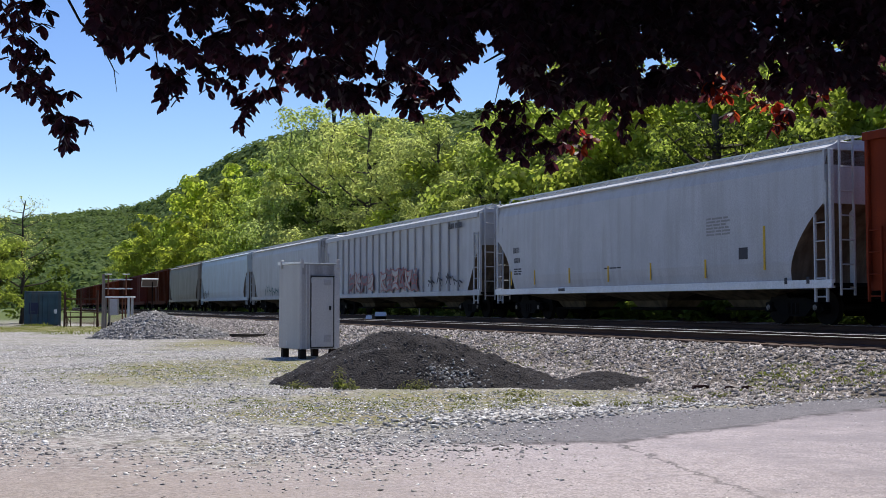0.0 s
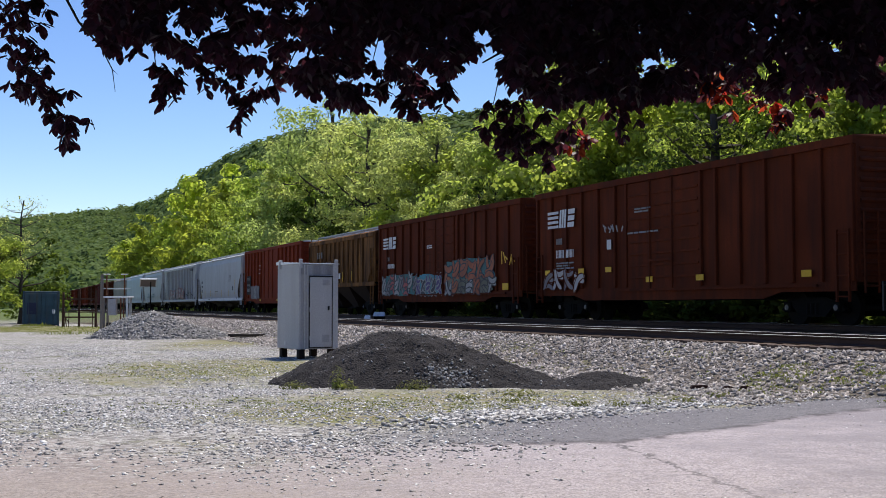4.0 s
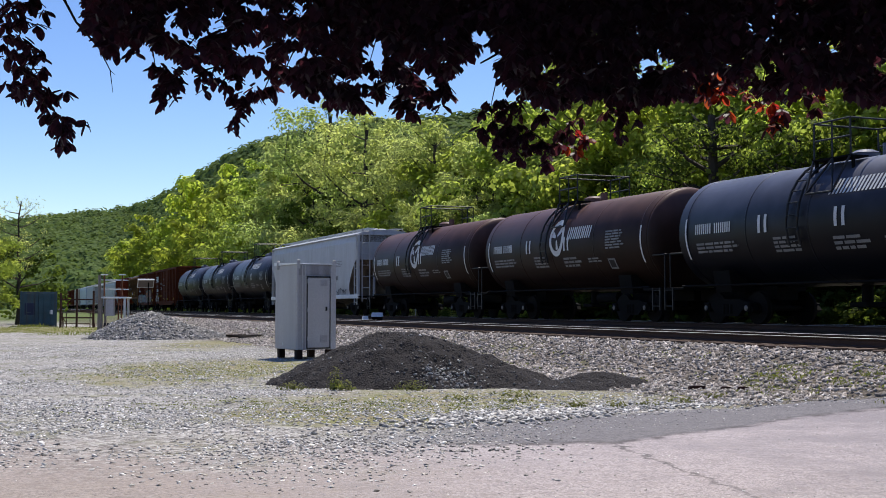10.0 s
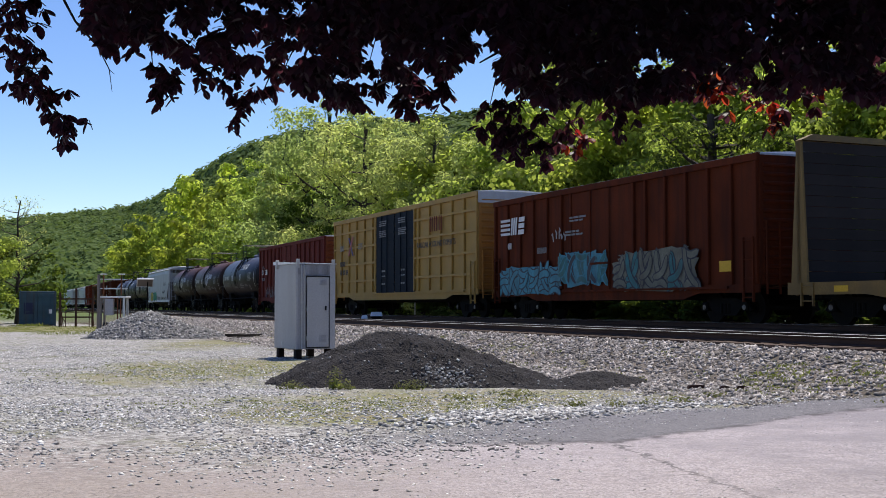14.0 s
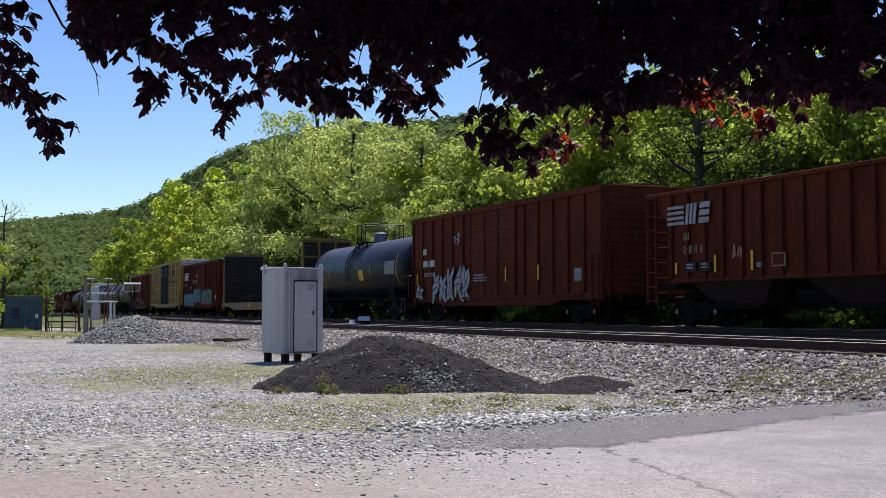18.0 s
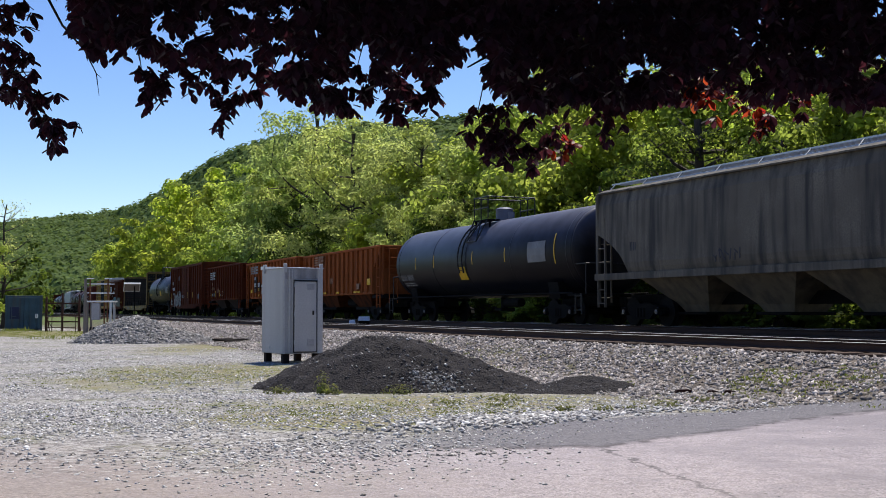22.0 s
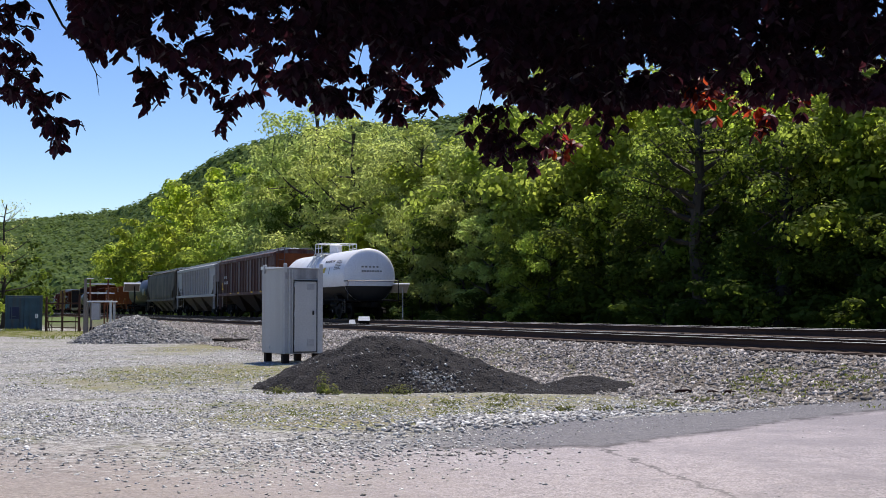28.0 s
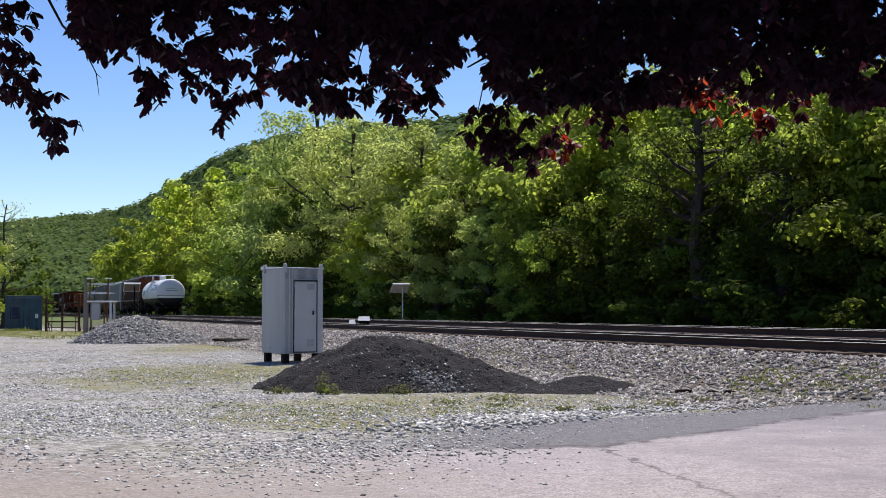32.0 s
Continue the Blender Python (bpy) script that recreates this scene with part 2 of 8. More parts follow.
M = {
    "white_grey": mat("pale_grey_paint", (0.455, 0.46, 0.468), 0.5, var=0.08, streak=0.3, dirt=(0.25, 0.22, 0.19), bump=0.04, spec=0.2),
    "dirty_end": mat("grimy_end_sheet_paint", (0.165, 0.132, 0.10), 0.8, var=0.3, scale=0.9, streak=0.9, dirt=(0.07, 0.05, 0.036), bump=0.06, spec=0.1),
    # hopper bays: real grime, darkened further for the shade under the car
    "shaded_dirty_bay": mat("grimy_hopper_paint", (0.125, 0.102, 0.07), 0.8, var=0.4, streak=0.8, dirt=(0.022, 0.018, 0.015), bump=0.06, spec=0.1),
    "cap": mat("worn_bearing_cap", (0.16, 0.15, 0.15), 0.4, 0.6, var=0.2, bump=0.0),
    "white": mat("white_paint", (0.72, 0.73, 0.73), 0.4, var=0.06, streak=0.2, dirt=(0.4, 0.37, 0.33), bump=0.04),
    "blue_white": mat("bluish_white_paint", (0.46, 0.53, 0.58), 0.45, var=0.1, streak=0.3, dirt=(0.3, 0.28, 0.25), bump=0.04),
    "tan": mat("tan_paint", (0.30, 0.26, 0.21), 0.6, var=0.15, streak=0.4, bump=0.05),
    "box_red": mat("red_oxide_paint", (0.178, 0.028, 0.009), 0.75, var=0.2, scale=0.7, streak=0.35, dirt=(0.075, 0.018, 0.012), bump=0.06, spec=0.1),
    "box_brown": mat("brown_oxide_paint", (0.098, 0.0215, 0.0075), 0.8, var=0.4, scale=0.6, streak=0.65, dirt=(0.036, 0.013, 0.008), bump=0.06, spec=0.08),
    "maroon": mat("maroon_paint", (0.125, 0.024, 0.018), 0.75, var=0.22, scale=0.7, streak=0.5, dirt=(0.05, 0.022, 0.018), bump=0.06, spec=0.1),
    "rusty": mat("rusty_hopper_paint", (0.19, 0.092, 0.032), 0.85, var=0.75, scale=0.5, streak=1.0, dirt=(0.03, 0.018, 0.013), bump=0.1, spec=0.08),
    "orange": mat("orange_paint", (0.28, 0.078, 0.02), 0.8, var=0.28, scale=0.7, streak=0.65, dirt=(0.12, 0.038, 0.014), bump=0.06, spec=0.1),
    "flat_yellow": mat("dull_yellow_paint", (0.19, 0.115, 0.03), 0.65, var=0.18, streak=0.35, dirt=(0.12, 0.08, 0.04), bump=0.05),
    "yellow": mat("buff_yellow_paint", (0.340, 0.202, 0.042), 0.6, var=0.12, streak=0.25, dirt=(0.22, 0.14, 0.06), bump=0.05),
    "gold": mat("golden_end_paint", (0.36, 0.16, 0.03), 0.6, var=0.15, streak=0.3, dirt=(0.2, 0.1, 0.04), bump=0.05),
    "blue_door": mat("navy_door_paint", (0.0075, 0.013, 0.021), 0.7, spec=0.1, var=0.25, streak=0.1, dirt=(0.03, 0.03, 0.035), bump=0.05),
    "tank_black": mat("black_tank_paint", (0.0035, 0.004, 0.0075), 0.42, spec=0.17, var=0.25, streak=0.3, dirt=(0.007, 0.0065, 0.008), bump=0.03, top_light=(0.105, 0.11, 0.148)),
    "tank_brown": mat("brown_tank_paint", (0.017, 0.0075, 0.0048), 0.48, spec=0.16, var=0.3, streak=0.4, dirt=(0.010, 0.0055, 0.004), bump=0.03, top_light=(0.115, 0.060, 0.052)),
    "tank_white": mat("white_tank_paint", (0.80, 0.79, 0.80), 0.35, var=0.04, streak=0.12, dirt=(0.45, 0.42, 0.4), bump=0.02),
    "grey_worn": mat("weathered_grey_paint", (0.14, 0.122, 0.095), 0.7, spec=0.12, scale=0.6, var=0.4, streak=0.95, dirt=(0.04, 0.038, 0.036), bump=0.06),
    "faded_panel": mat("faded_grey_panel_paint", (0.165, 0.143, 0.138), 0.7, var=0.25, streak=0.6, dirt=(0.13, 0.08, 0.068), bump=0.05),
    "brown_panel": mat("brown_panel_paint", (0.072, 0.027, 0.020), 0.7, var=0.25, streak=0.6, dirt=(0.11, 0.08, 0.074), bump=0.05),
    "brown_grey": mat("faded_brown_and_grey_paint", (0.085, 0.033, 0.025), 0.7, var=0.25, streak=1.0, dirt=(0.125, 0.105, 0.10), bump=0.05),
    "light_rib": mat("light_grey_ribbed_paint", (0.37, 0.36, 0.35), 0.5, var=0.1, streak=0.3, dirt=(0.3, 0.27, 0.23), bump=0.04),
    "cream": mat("dirty_cream_paint", (0.125, 0.103, 0.07), 0.7, var=0.25, streak=0.8, dirt=(0.04, 0.034, 0.03), bump=0.05),
    "mark_faint": mat("worn_off_lettering", (0.26, 0.14, 0.08), 0.7, var=0.4, scale=4, bump=0),
    # much darker orange for the bays below the orange cars
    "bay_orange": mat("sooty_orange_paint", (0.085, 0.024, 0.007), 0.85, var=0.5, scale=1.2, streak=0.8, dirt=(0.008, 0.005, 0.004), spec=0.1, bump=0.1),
    "dark_stencil": mat("dark_stencil_ground", (0.026, 0.02, 0.021), 0.7, var=0.3, scale=4, spec=0.1, bump=0),
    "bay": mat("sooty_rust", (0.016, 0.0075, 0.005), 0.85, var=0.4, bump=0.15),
    "rust": mat("rust", (0.15, 0.055, 0.025), 0.85, var=0.4, bump=0.2),
    "rust_orange": mat("orange_rust", (0.17, 0.05, 0.017), 0.8, var=0.3, bump=0.15),
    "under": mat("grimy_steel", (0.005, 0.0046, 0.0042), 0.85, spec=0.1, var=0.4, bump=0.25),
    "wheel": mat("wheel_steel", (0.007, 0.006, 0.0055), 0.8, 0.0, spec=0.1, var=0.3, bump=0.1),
    "galv": mat("galvanised_steel", (0.45, 0.46, 0.47), 0.45, 0.7, var=0.12, bump=0.05),
    "black": mat("black_paint", (0.012, 0.012, 0.013), 0.5, var=0.2, bump=0.05),
    "mark": mat("white_lettering", (0.62, 0.62, 0.6), 0.6, var=0.12, bump=0),
    "mark_dim": mat("faded_white_lettering", (0.20, 0.20, 0.195), 0.65, var=0.3, bump=0),
    "mark_ghost": mat("faint_grey_lettering", (0.27, 0.265, 0.26), 0.65, var=0.2, bump=0),
    "mark_dark": mat("dark_lettering", (0.035, 0.035, 0.045), 0.6, var=0.15, bump=0),
    "mark_yellow": mat("yellow_reflector", (0.60, 0.36, 0.012), 0.5, var=0.12, bump=0),
    "g_yellow": mat("yellow_spray", (0.55, 0.42, 0.03), 0.55, var=0.2, bump=0),
    "g_green": mat("green_spray", (0.03, 0.32, 0.18), 0.55, var=0.25, bump=0),
    "g_teal": mat("teal_spray", (0.025, 0.135, 0.14), 0.6, var=0.4, scale=3, streak=0.4, bump=0),
    "g_blue": mat("light_blue_spray", (0.045, 0.215, 0.27), 0.6, var=0.35, scale=3, streak=0.3, bump=0),
    "g_red": mat("red_spray", (0.32, 0.08, 0.075), 0.6, var=0.3, scale=3, bump=0),
    "g_orange": mat("orange_spray", (0.29, 0.085, 0.035), 0.6, var=0.35, scale=3, streak=0.3, bump=0),
    "g_white": mat("white_spray", (0.28, 0.275, 0.265), 0.6, var=0.25, scale=3, bump=0),
    "g_grey": mat("grey_spray", (0.17, 0.155, 0.16), 0.65, var=0.35, scale=3, bump=0),
    "g_sand": mat("olive_white_spray", (0.14, 0.14, 0.10), 0.65, var=0.4, scale=3, streak=0.4, bump=0),
    "g_purple": mat("purple_spray", (0.07, 0.045, 0.14), 0.55, var=0.2, bump=0),
    "rail": mat("worn_rail_head", (0.60, 0.57, 0.52), 0.5, 0.2, var=0.1, bump=0.03),
    "rail_side": mat("rusty_rail", (0.055, 0.029, 0.02), 0.8, 0.1, var=0.3, bump=0.15),
    "tie": mat("weathered_sleeper_wood", (0.115, 0.078, 0.058), 0.9, var=0.35, scale=3, fine=30, bump=0.4, random_hue=0.35, stretch=(1, 6, 6)),
}


# ---- the ground ----
def bank(off):
    """Height of the railway's bank over the lot by the offset from the train's line (far side positive)."""
    knots = ((-60, 0.0), (-9.6, 0.03), (-7.8, 0.15), (-6.35, 0.58), (-5.9, 0.685), (-5.55, 0.72), (-3.3, 0.70), (-2.6, 0.70), (-1.6, 0.85), (1.6, 0.86), (3.4, 0.45), (7.0, 0.1), (60, 0.0))
    for (a, ha), (b, hb) in zip(knots, knots[1:]):
        if a <= off <= b:
            return ha + (hb - ha) * (off - a) / (b - a)
    return 0.0


def tar_edge(x):
    """How far the worn asphalt reaches, by the sideways place."""
    return min(0.745 * x + 14.29, 0.42 * x + 15.3, 19.6 - 0.41 * x)


def ground_z(x, y):
    s, off = along_of(x, y)
    return bank(off) + 0.03 * (noise.noise(Vector((x * 0.35, y * 0.35, 0))) + 0.5 * noise.noise(Vector((x, y, 4)))) * (1 if off < -6.5 else 0.5)


def ground_material():
    m = bpy.data.materials.new("gravel_lot_with_grass_and_worn_asphalt")
    m.use_nodes = True
    nt = m.node_tree
    N, L = nt.nodes, nt.links
    b = N["Principled BSDF"]
    tc = N.new("ShaderNodeTexCoord")
    P = tc.outputs["Object"]
    sep = N.new("ShaderNodeSeparateXYZ")
    L.new(P, sep.inputs[0])

    def noisy(s, detail=4, rough=0.6):
        n = N.new("ShaderNodeTexNoise")
        n.inputs["Scale"].default_value, n.inputs["Detail"].default_value, n.inputs["Roughness"].default_value = s, detail, rough
        L.new(P, n.inputs["Vector"])
        return n.outputs["Fac"]

    def rng(v, a, c, x=0.0, y=1.0):
        r = N.new("ShaderNodeMapRange")
        r.inputs[1].default_value, r.inputs[2].default_value, r.inputs[3].default_value, r.inputs[4].default_value = a, c, x, y
        L.new(v, r.inputs[0])
        return r.outputs[0]

    def calc(op, *vs):
        k = N.new("ShaderNodeMath")
        k.operation = op
        for s, v in zip(k.inputs, vs):
            if isinstance(v, (int, float)):
                s.default_value = v
            else:
                L.new(v, s)
        return k.outputs[0]

    def mix(f, a, c):
        x = N.new("ShaderNodeMix")
        x.data_type = "RGBA"
        for s, v in ((x.inputs[0], f), (x.inputs[6], a), (x.inputs[7], c)):
            if isinstance(v, tuple):
                s.default_value = (*v, 1)
            elif isinstance(v, float):
                s.default_value = v
            else:
                L.new(v, s)
        return x.outputs[2]

    X, Y = sep.outputs[0], sep.outputs[1]
    vor = N.new("ShaderNodeTexVoronoi")
    vor.inputs["Scale"].default_value = 17.0
    L.new(P, vor.inputs["Vector"])
    stone = vor.outputs["Color"]
    sv = N.new("ShaderNodeSeparateColor")
    L.new(stone, sv.inputs[0])
    # loose stone
    col = mix(rng(sv.outputs[0], 0, 1), (0.085, 0.078, 0.072), (0.56, 0.53, 0.50))
    col = mix(rng(noisy(0.5), 0.4, 0.65, 0, 0.35), col, (0.31, 0.29, 0.27))
    # the bank's bed of broken stone, its colour darkened for shade between the stones
    nf = calc("ADD", calc("MULTIPLY", X, 0.914), calc("MULTIPLY", Y, 0.405))
    vb = N.new("ShaderNodeTexVoronoi")
    vb.inputs["Scale"].default_value = 11.0
    L.new(P, vb.inputs["Vector"])
    sb = N.new("ShaderNodeSeparateColor")
    L.new(vb.outputs["Color"], sb.inputs[0])
    bed = mix(rng(sb.outputs[1], 0, 1), (0.035, 0.028, 0.023), (0.20, 0.163, 0.135))
    col = mix(rng(calc("ADD", nf, rng(noisy(1.2, 4, 0.7), 0, 1, -0.8, 0.8)), 10.2, 11.2), col, bed)
    col = mix(rng(noisy(2.2, 5, 0.75), 0.48, 0.64, 0, 0.55), col, (0.16, 0.145, 0.13))
    # grass that has grown through
    gx = calc("MULTIPLY", rng(noisy(0.45, 5, 0.7), 0.5, 0.62), rng(noisy(7.0, 4, 0.75), 0.4, 0.6))
    col = mix(calc("MULTIPLY", gx, 0.8), col, (0.13, 0.135, 0.04))
    straw = mix(rng(noisy(1.7, 5, 0.75), 0.42, 0.6), (0.185, 0.185, 0.065), (0.25, 0.208, 0.125))
    for cx, cy, rx, ry, amount in ((-5.7, 27.5, 3.1, 6.2, 1.8), (-0.6, 18.2, 3.4, 1.7, 0.9), (-1.6, 16.0, 2.2, 1.7, 1.65), (-9.5, 46, 2.4, 7.0, 1.3), (-26, 75, 15, 10, 2.2), (3.4, 17.6, 1.6, 0.8, 0.8), (0.6, 19.4, 3.6, 1.5, 1.25), (0.2, 17.4, 2.4, 1.0, 1.0)):
        dx, dy = calc("DIVIDE", calc("SUBTRACT", X, cx), rx), calc("DIVIDE", calc("SUBTRACT", Y, cy), ry)
        d = calc("SQRT", calc("ADD", calc("MULTIPLY", dx, dx), calc("MULTIPLY", dy, dy)))
        f = calc("MULTIPLY", rng(calc("ADD", d, rng(noisy(1.1, 5, 0.7), 0, 1, -0.7, 0.7)), 0.5, 1.05, amount, 0.0), rng(noisy(9.0, 4, 0.75), 0.34, 0.58, 0.4, 0.95))
        col = mix(calc("MULTIPLY", f, 0.85), col, straw)
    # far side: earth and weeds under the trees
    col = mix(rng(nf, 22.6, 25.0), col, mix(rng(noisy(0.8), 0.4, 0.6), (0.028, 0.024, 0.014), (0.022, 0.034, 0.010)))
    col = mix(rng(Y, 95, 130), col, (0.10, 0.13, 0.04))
    # pinkish packed grit, where wheels run
    edge = calc("SUBTRACT", Y, calc("MULTIPLY_ADD", rng(noisy(0.3), 0, 1, -1, 1), 5.0, calc("MULTIPLY_ADD", rng(noisy(6.0, 5, 0.8), 0, 1, -1, 1), 4.5, 11.7)))
    packed = rng(edge, -1.2, 1.0, 1.0, 0.0)
    grit = mix(rng(noisy(28, 5, 0.8), 0.42, 0.62), (0.345, 0.292, 0.27), (0.17, 0.145, 0.135))
    grit = mix(rng(noisy(3.0, 5, 0.75), 0.5, 0.66, 0, 0.5), grit, (0.20, 0.168, 0.155))
    grit = mix(rng(noisy(0.9, 5, 0.7), 0.45, 0.7, 0, 0.6), grit, (0.30, 0.255, 0.225))
    col = mix(calc("MULTIPLY", packed, 0.9), col, grit)
    # worn asphalt that comes in from the side; its edge runs at a slant
    wav = rng(noisy(0.8, 4), 0, 1, -0.35, 0.35)
    e1 = calc("ADD", calc("SUBTRACT", Y, calc("MINIMUM", calc("MINIMUM", calc("MULTIPLY_ADD", X, 0.745, 14.29), calc("MULTIPLY_ADD", X, 0.42, 15.3)), calc("MULTIPLY_ADD", X, -0.41, 19.6))), wav)
    far = calc("MULTIPLY", rng(e1, -0.12, 0.06, 1.0, 0.0), rng(calc("ADD", X, calc("MULTIPLY_ADD", wav, 3.0, rng(noisy(5.0, 4, 0.7), 0, 1, -1.4, 1.4))), -2.8, 0.8))
    dark = mix(rng(noisy(36, 5, 0.85), 0.4, 0.65), (0.23, 0.217, 0.226), (0.075, 0.07, 0.075))
    dark = mix(rng(noisy(2.5, 5, 0.75), 0.5, 0.65, 0, 0.5), dark, (0.195, 0.185, 0.19))
    pale = mix(rng(noisy(36, 5, 0.85), 0.42, 0.63), (0.46, 0.408, 0.415), (0.20, 0.175, 0.18))
    pale = mix(rng(noisy(3.5, 5, 0.75), 0.52, 0.62, 0, 0.55), pale, (0.30, 0.26, 0.255))
    pale = mix(rng(calc("ADD", noisy(0.7, 5, 0.7), rng(X, 0.5, 5.0, -0.1, 0.13)), 0.45, 0.7, 0, 0.8), pale, (0.225, 0.204, 0.216))
    pale = mix(rng(noisy(9.0, 5, 0.85), 0.46, 0.6, 0, 0.55), pale, (0.215, 0.19, 0.198))
    dark = mix(rng(noisy(11.0, 5, 0.85), 0.48, 0.6, 0, 0.6), dark, (0.10, 0.094, 0.10))
    e2 = calc("ADD", calc("SUBTRACT", Y, calc("MINIMUM", calc("MAXIMUM", calc("MULTIPLY_ADD", X, 1.035, 10.9), 12.7), calc("MULTIPLY_ADD", X, 0.31, 14.28))), calc("MULTIPLY", wav, 0.35))
    tar = mix(rng(e2, -0.05, 0.12), pale, dark)
    seam = calc("MULTIPLY", rng(calc("ABSOLUTE", calc("ADD", e2, rng(noisy(2.0, 4, 0.7), 0, 1, -0.25, 0.25))), 0.04, 0.2, 1.0, 0.0), rng(noisy(3.0, 3, 0.7), 0.36, 0.56))
    tar = mix(calc("MULTIPLY", seam, 0.8), tar, (0.07, 0.062, 0.065))
    col = mix(far, col, tar)
    # a crack
    cr = calc("ABSOLUTE", calc("SUBTRACT", calc("ADD", X, calc("MULTIPLY", rng(noisy(1.6, 5, 0.8), 0, 1, -1, 1), 0.35)), calc("MULTIPLY_ADD", Y, -0.17, 3.85)))
    crack = calc("MULTIPLY", rng(cr, 0.015, 0.045, 1.0, 0.0), rng(Y, 12.4, 12.7, 1.0, 0.0))
    col = mix(calc("MULTIPLY", crack, rng(noisy(2.4, 4, 0.7), 0.35, 0.65, 0.35, 0.85)), col, (0.07, 0.065, 0.065))
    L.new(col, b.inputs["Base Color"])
    b.inputs["Roughness"].default_value, b.inputs["Specular IOR Level"].default_value = 0.95, 0.2
    bp = N.new("ShaderNodeBump")
    bp.inputs["Distance"].default_value = 0.05
    L.new(rng(calc("MAXIMUM", far, calc("MULTIPLY", packed, 0.8)), 0, 1, 0.9, 0.3), bp.inputs["Strength"])
    L.new(calc("ADD", calc("MULTIPLY", vor.outputs["Distance"], -0.5), calc("MULTIPLY", noisy(40, 2), 0.5)), bp.inputs["Height"])
    L.new(bp.outputs[0], b.inputs["Normal"])
    return m


def make_ground():
    """One sheet: fine near by, coarse towards the horizon."""
    xs = [-4000, -1500, -600, -250, -120, -70, -50, -40] + [-35 + 0.7 * i for i in range(36)] + [-9.8 + 0.28 * i for i in range(71)] + [10 + 0.7 * i for i in range(36)] + [38.5, 45, 60, 100, 250, 700, 2000, 4000]
    ys = [-600, -150, -40, -10, 2] + [6 + 0.25 * i for i in range(136)] + [40 + 0.45 * i for i in range(35)] + [56.2 + 1.3 * i for i in range(70)] + [150, 170, 200, 260, 350, 500, 800, 1500, 4500]
    v = [(x, y, ground_z(x, y)) for y in ys for x in xs]
    n = len(xs)
    f = [(j * n + i, j * n + i + 1, (j + 1) * n + i + 1, (j + 1) * n + i) for j in range(len(ys) - 1) for i in range(n - 1)]
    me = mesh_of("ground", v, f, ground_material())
    me.polygons.foreach_set("use_smooth", [True] * len(me.polygons))
    tagged(new("ground", me), "pale gravel lot with thin grass, worn asphalt edge and railway bank", "ground", kind="structure")


make_ground()


def stones(name, label, places, material, seed, flat=0.7, sink=0.35):
    """Many broken stones in one object: places of (x, y, z, size)."""
    rs = np.random.RandomState(seed)
    base = np.array([(1, 0, 0), (0, 1, 0), (-1, 0, 0), (0, -1, 0), (0, 0, 1), (0, 0, -1)], float)
    tri = np.array([(0, 1, 4), (1, 2, 4), (2, 3, 4), (3, 0, 4), (1, 0, 5), (2, 1, 5), (3, 2, 5), (0, 3, 5)])
    P = np.array(places)
    n = len(P)
    jit = base[None] * rs.uniform(0.55, 1.2, (n, 6, 3)) + rs.uniform(-0.3, 0.3, (n, 6, 3))
    q = rs.normal(size=(n, 4))                        # tumbled every way
    q /= np.linalg.norm(q, axis=1)[:, None]
    w, x, y, z = q.T
    R = np.stack([1 - 2 * (y * y + z * z), 2 * (x * y - z * w), 2 * (x * z + y * w), 2 * (x * y + z * w), 1 - 2 * (x * x + z * z), 2 * (y * z - x * w),
                  2 * (x * z - y * w), 2 * (y * z + x * w), 1 - 2 * (x * x + y * y)], 1).reshape(n, 3, 3)
    jit = np.einsum("nij,nkj->nki", R, jit)
    jit[:, :, 2] *= flat
    a = rs.uniform(0, 6.3, n)
    c, s = np.cos(a)[:, None], np.sin(a)[:, None]
    x, y = jit[:, :, 0] * c - jit[:, :, 1] * s, jit[:, :, 0] * s + jit[:, :, 1] * c
    w = rs.uniform(-0.5, 0.5, n)
    z = jit[:, :, 2] + x * w[:, None]
    v = np.stack([x, y, z], 2) * P[:, 3][:, None, None] + P[:, :3][:, None]
    v[:, :, 2] -= (P[:, 3] * flat * sink)[:, None]
    f = tri[None] + 6 * np.arange(n)[:, None, None]
    return tagged(new(name, mesh_of(name, v.reshape(-1, 3), f.reshape(-1, 3), material)), label, "stones", kind="stuff")


def stone_mat(name, lo, hi, tint=(0.3, 0.26, 0.22)):
    m = bpy.data.materials.new(name)
    m.use_nodes = True
    N, L = m.node_tree.nodes, m.node_tree.links
    b, g, r, n, tc = N["Principled BSDF"], N.new("ShaderNodeNewGeometry"), N.new("ShaderNodeValToRGB"), N.new("ShaderNodeTexNoise"), N.new("ShaderNodeTexCoord")
    L.new(g.outputs["Random Per Island"], r.inputs[0])
    e = r.color_ramp.elements
    e[0].color, e[1].color = (*lo, 1), (*hi, 1)
    k = r.color_ramp.elements.new(0.55)
    k.color = (*((a + c) / 2 * 0.9 for a, c in zip(lo, hi)), 1)
    k = r.color_ramp.elements.new(0.75)
    k.color = (*tint, 1)
    n.inputs["Scale"].default_value = 60
    L.new(tc.outputs["Object"], n.inputs["Vector"])
    x = N.new("ShaderNodeMix")
    x.data_type, x.blend_type = "RGBA", "MULTIPLY"
    x.inputs[0].default_value = 0.3
    L.new(r.outputs[0], x.inputs[6])
    L.new(n.outputs["Fac"], x.inputs[7])
    L.new(x.outputs[2], b.inputs["Base Color"])
    b.inputs["Roughness"].default_value = 0.9
    return m


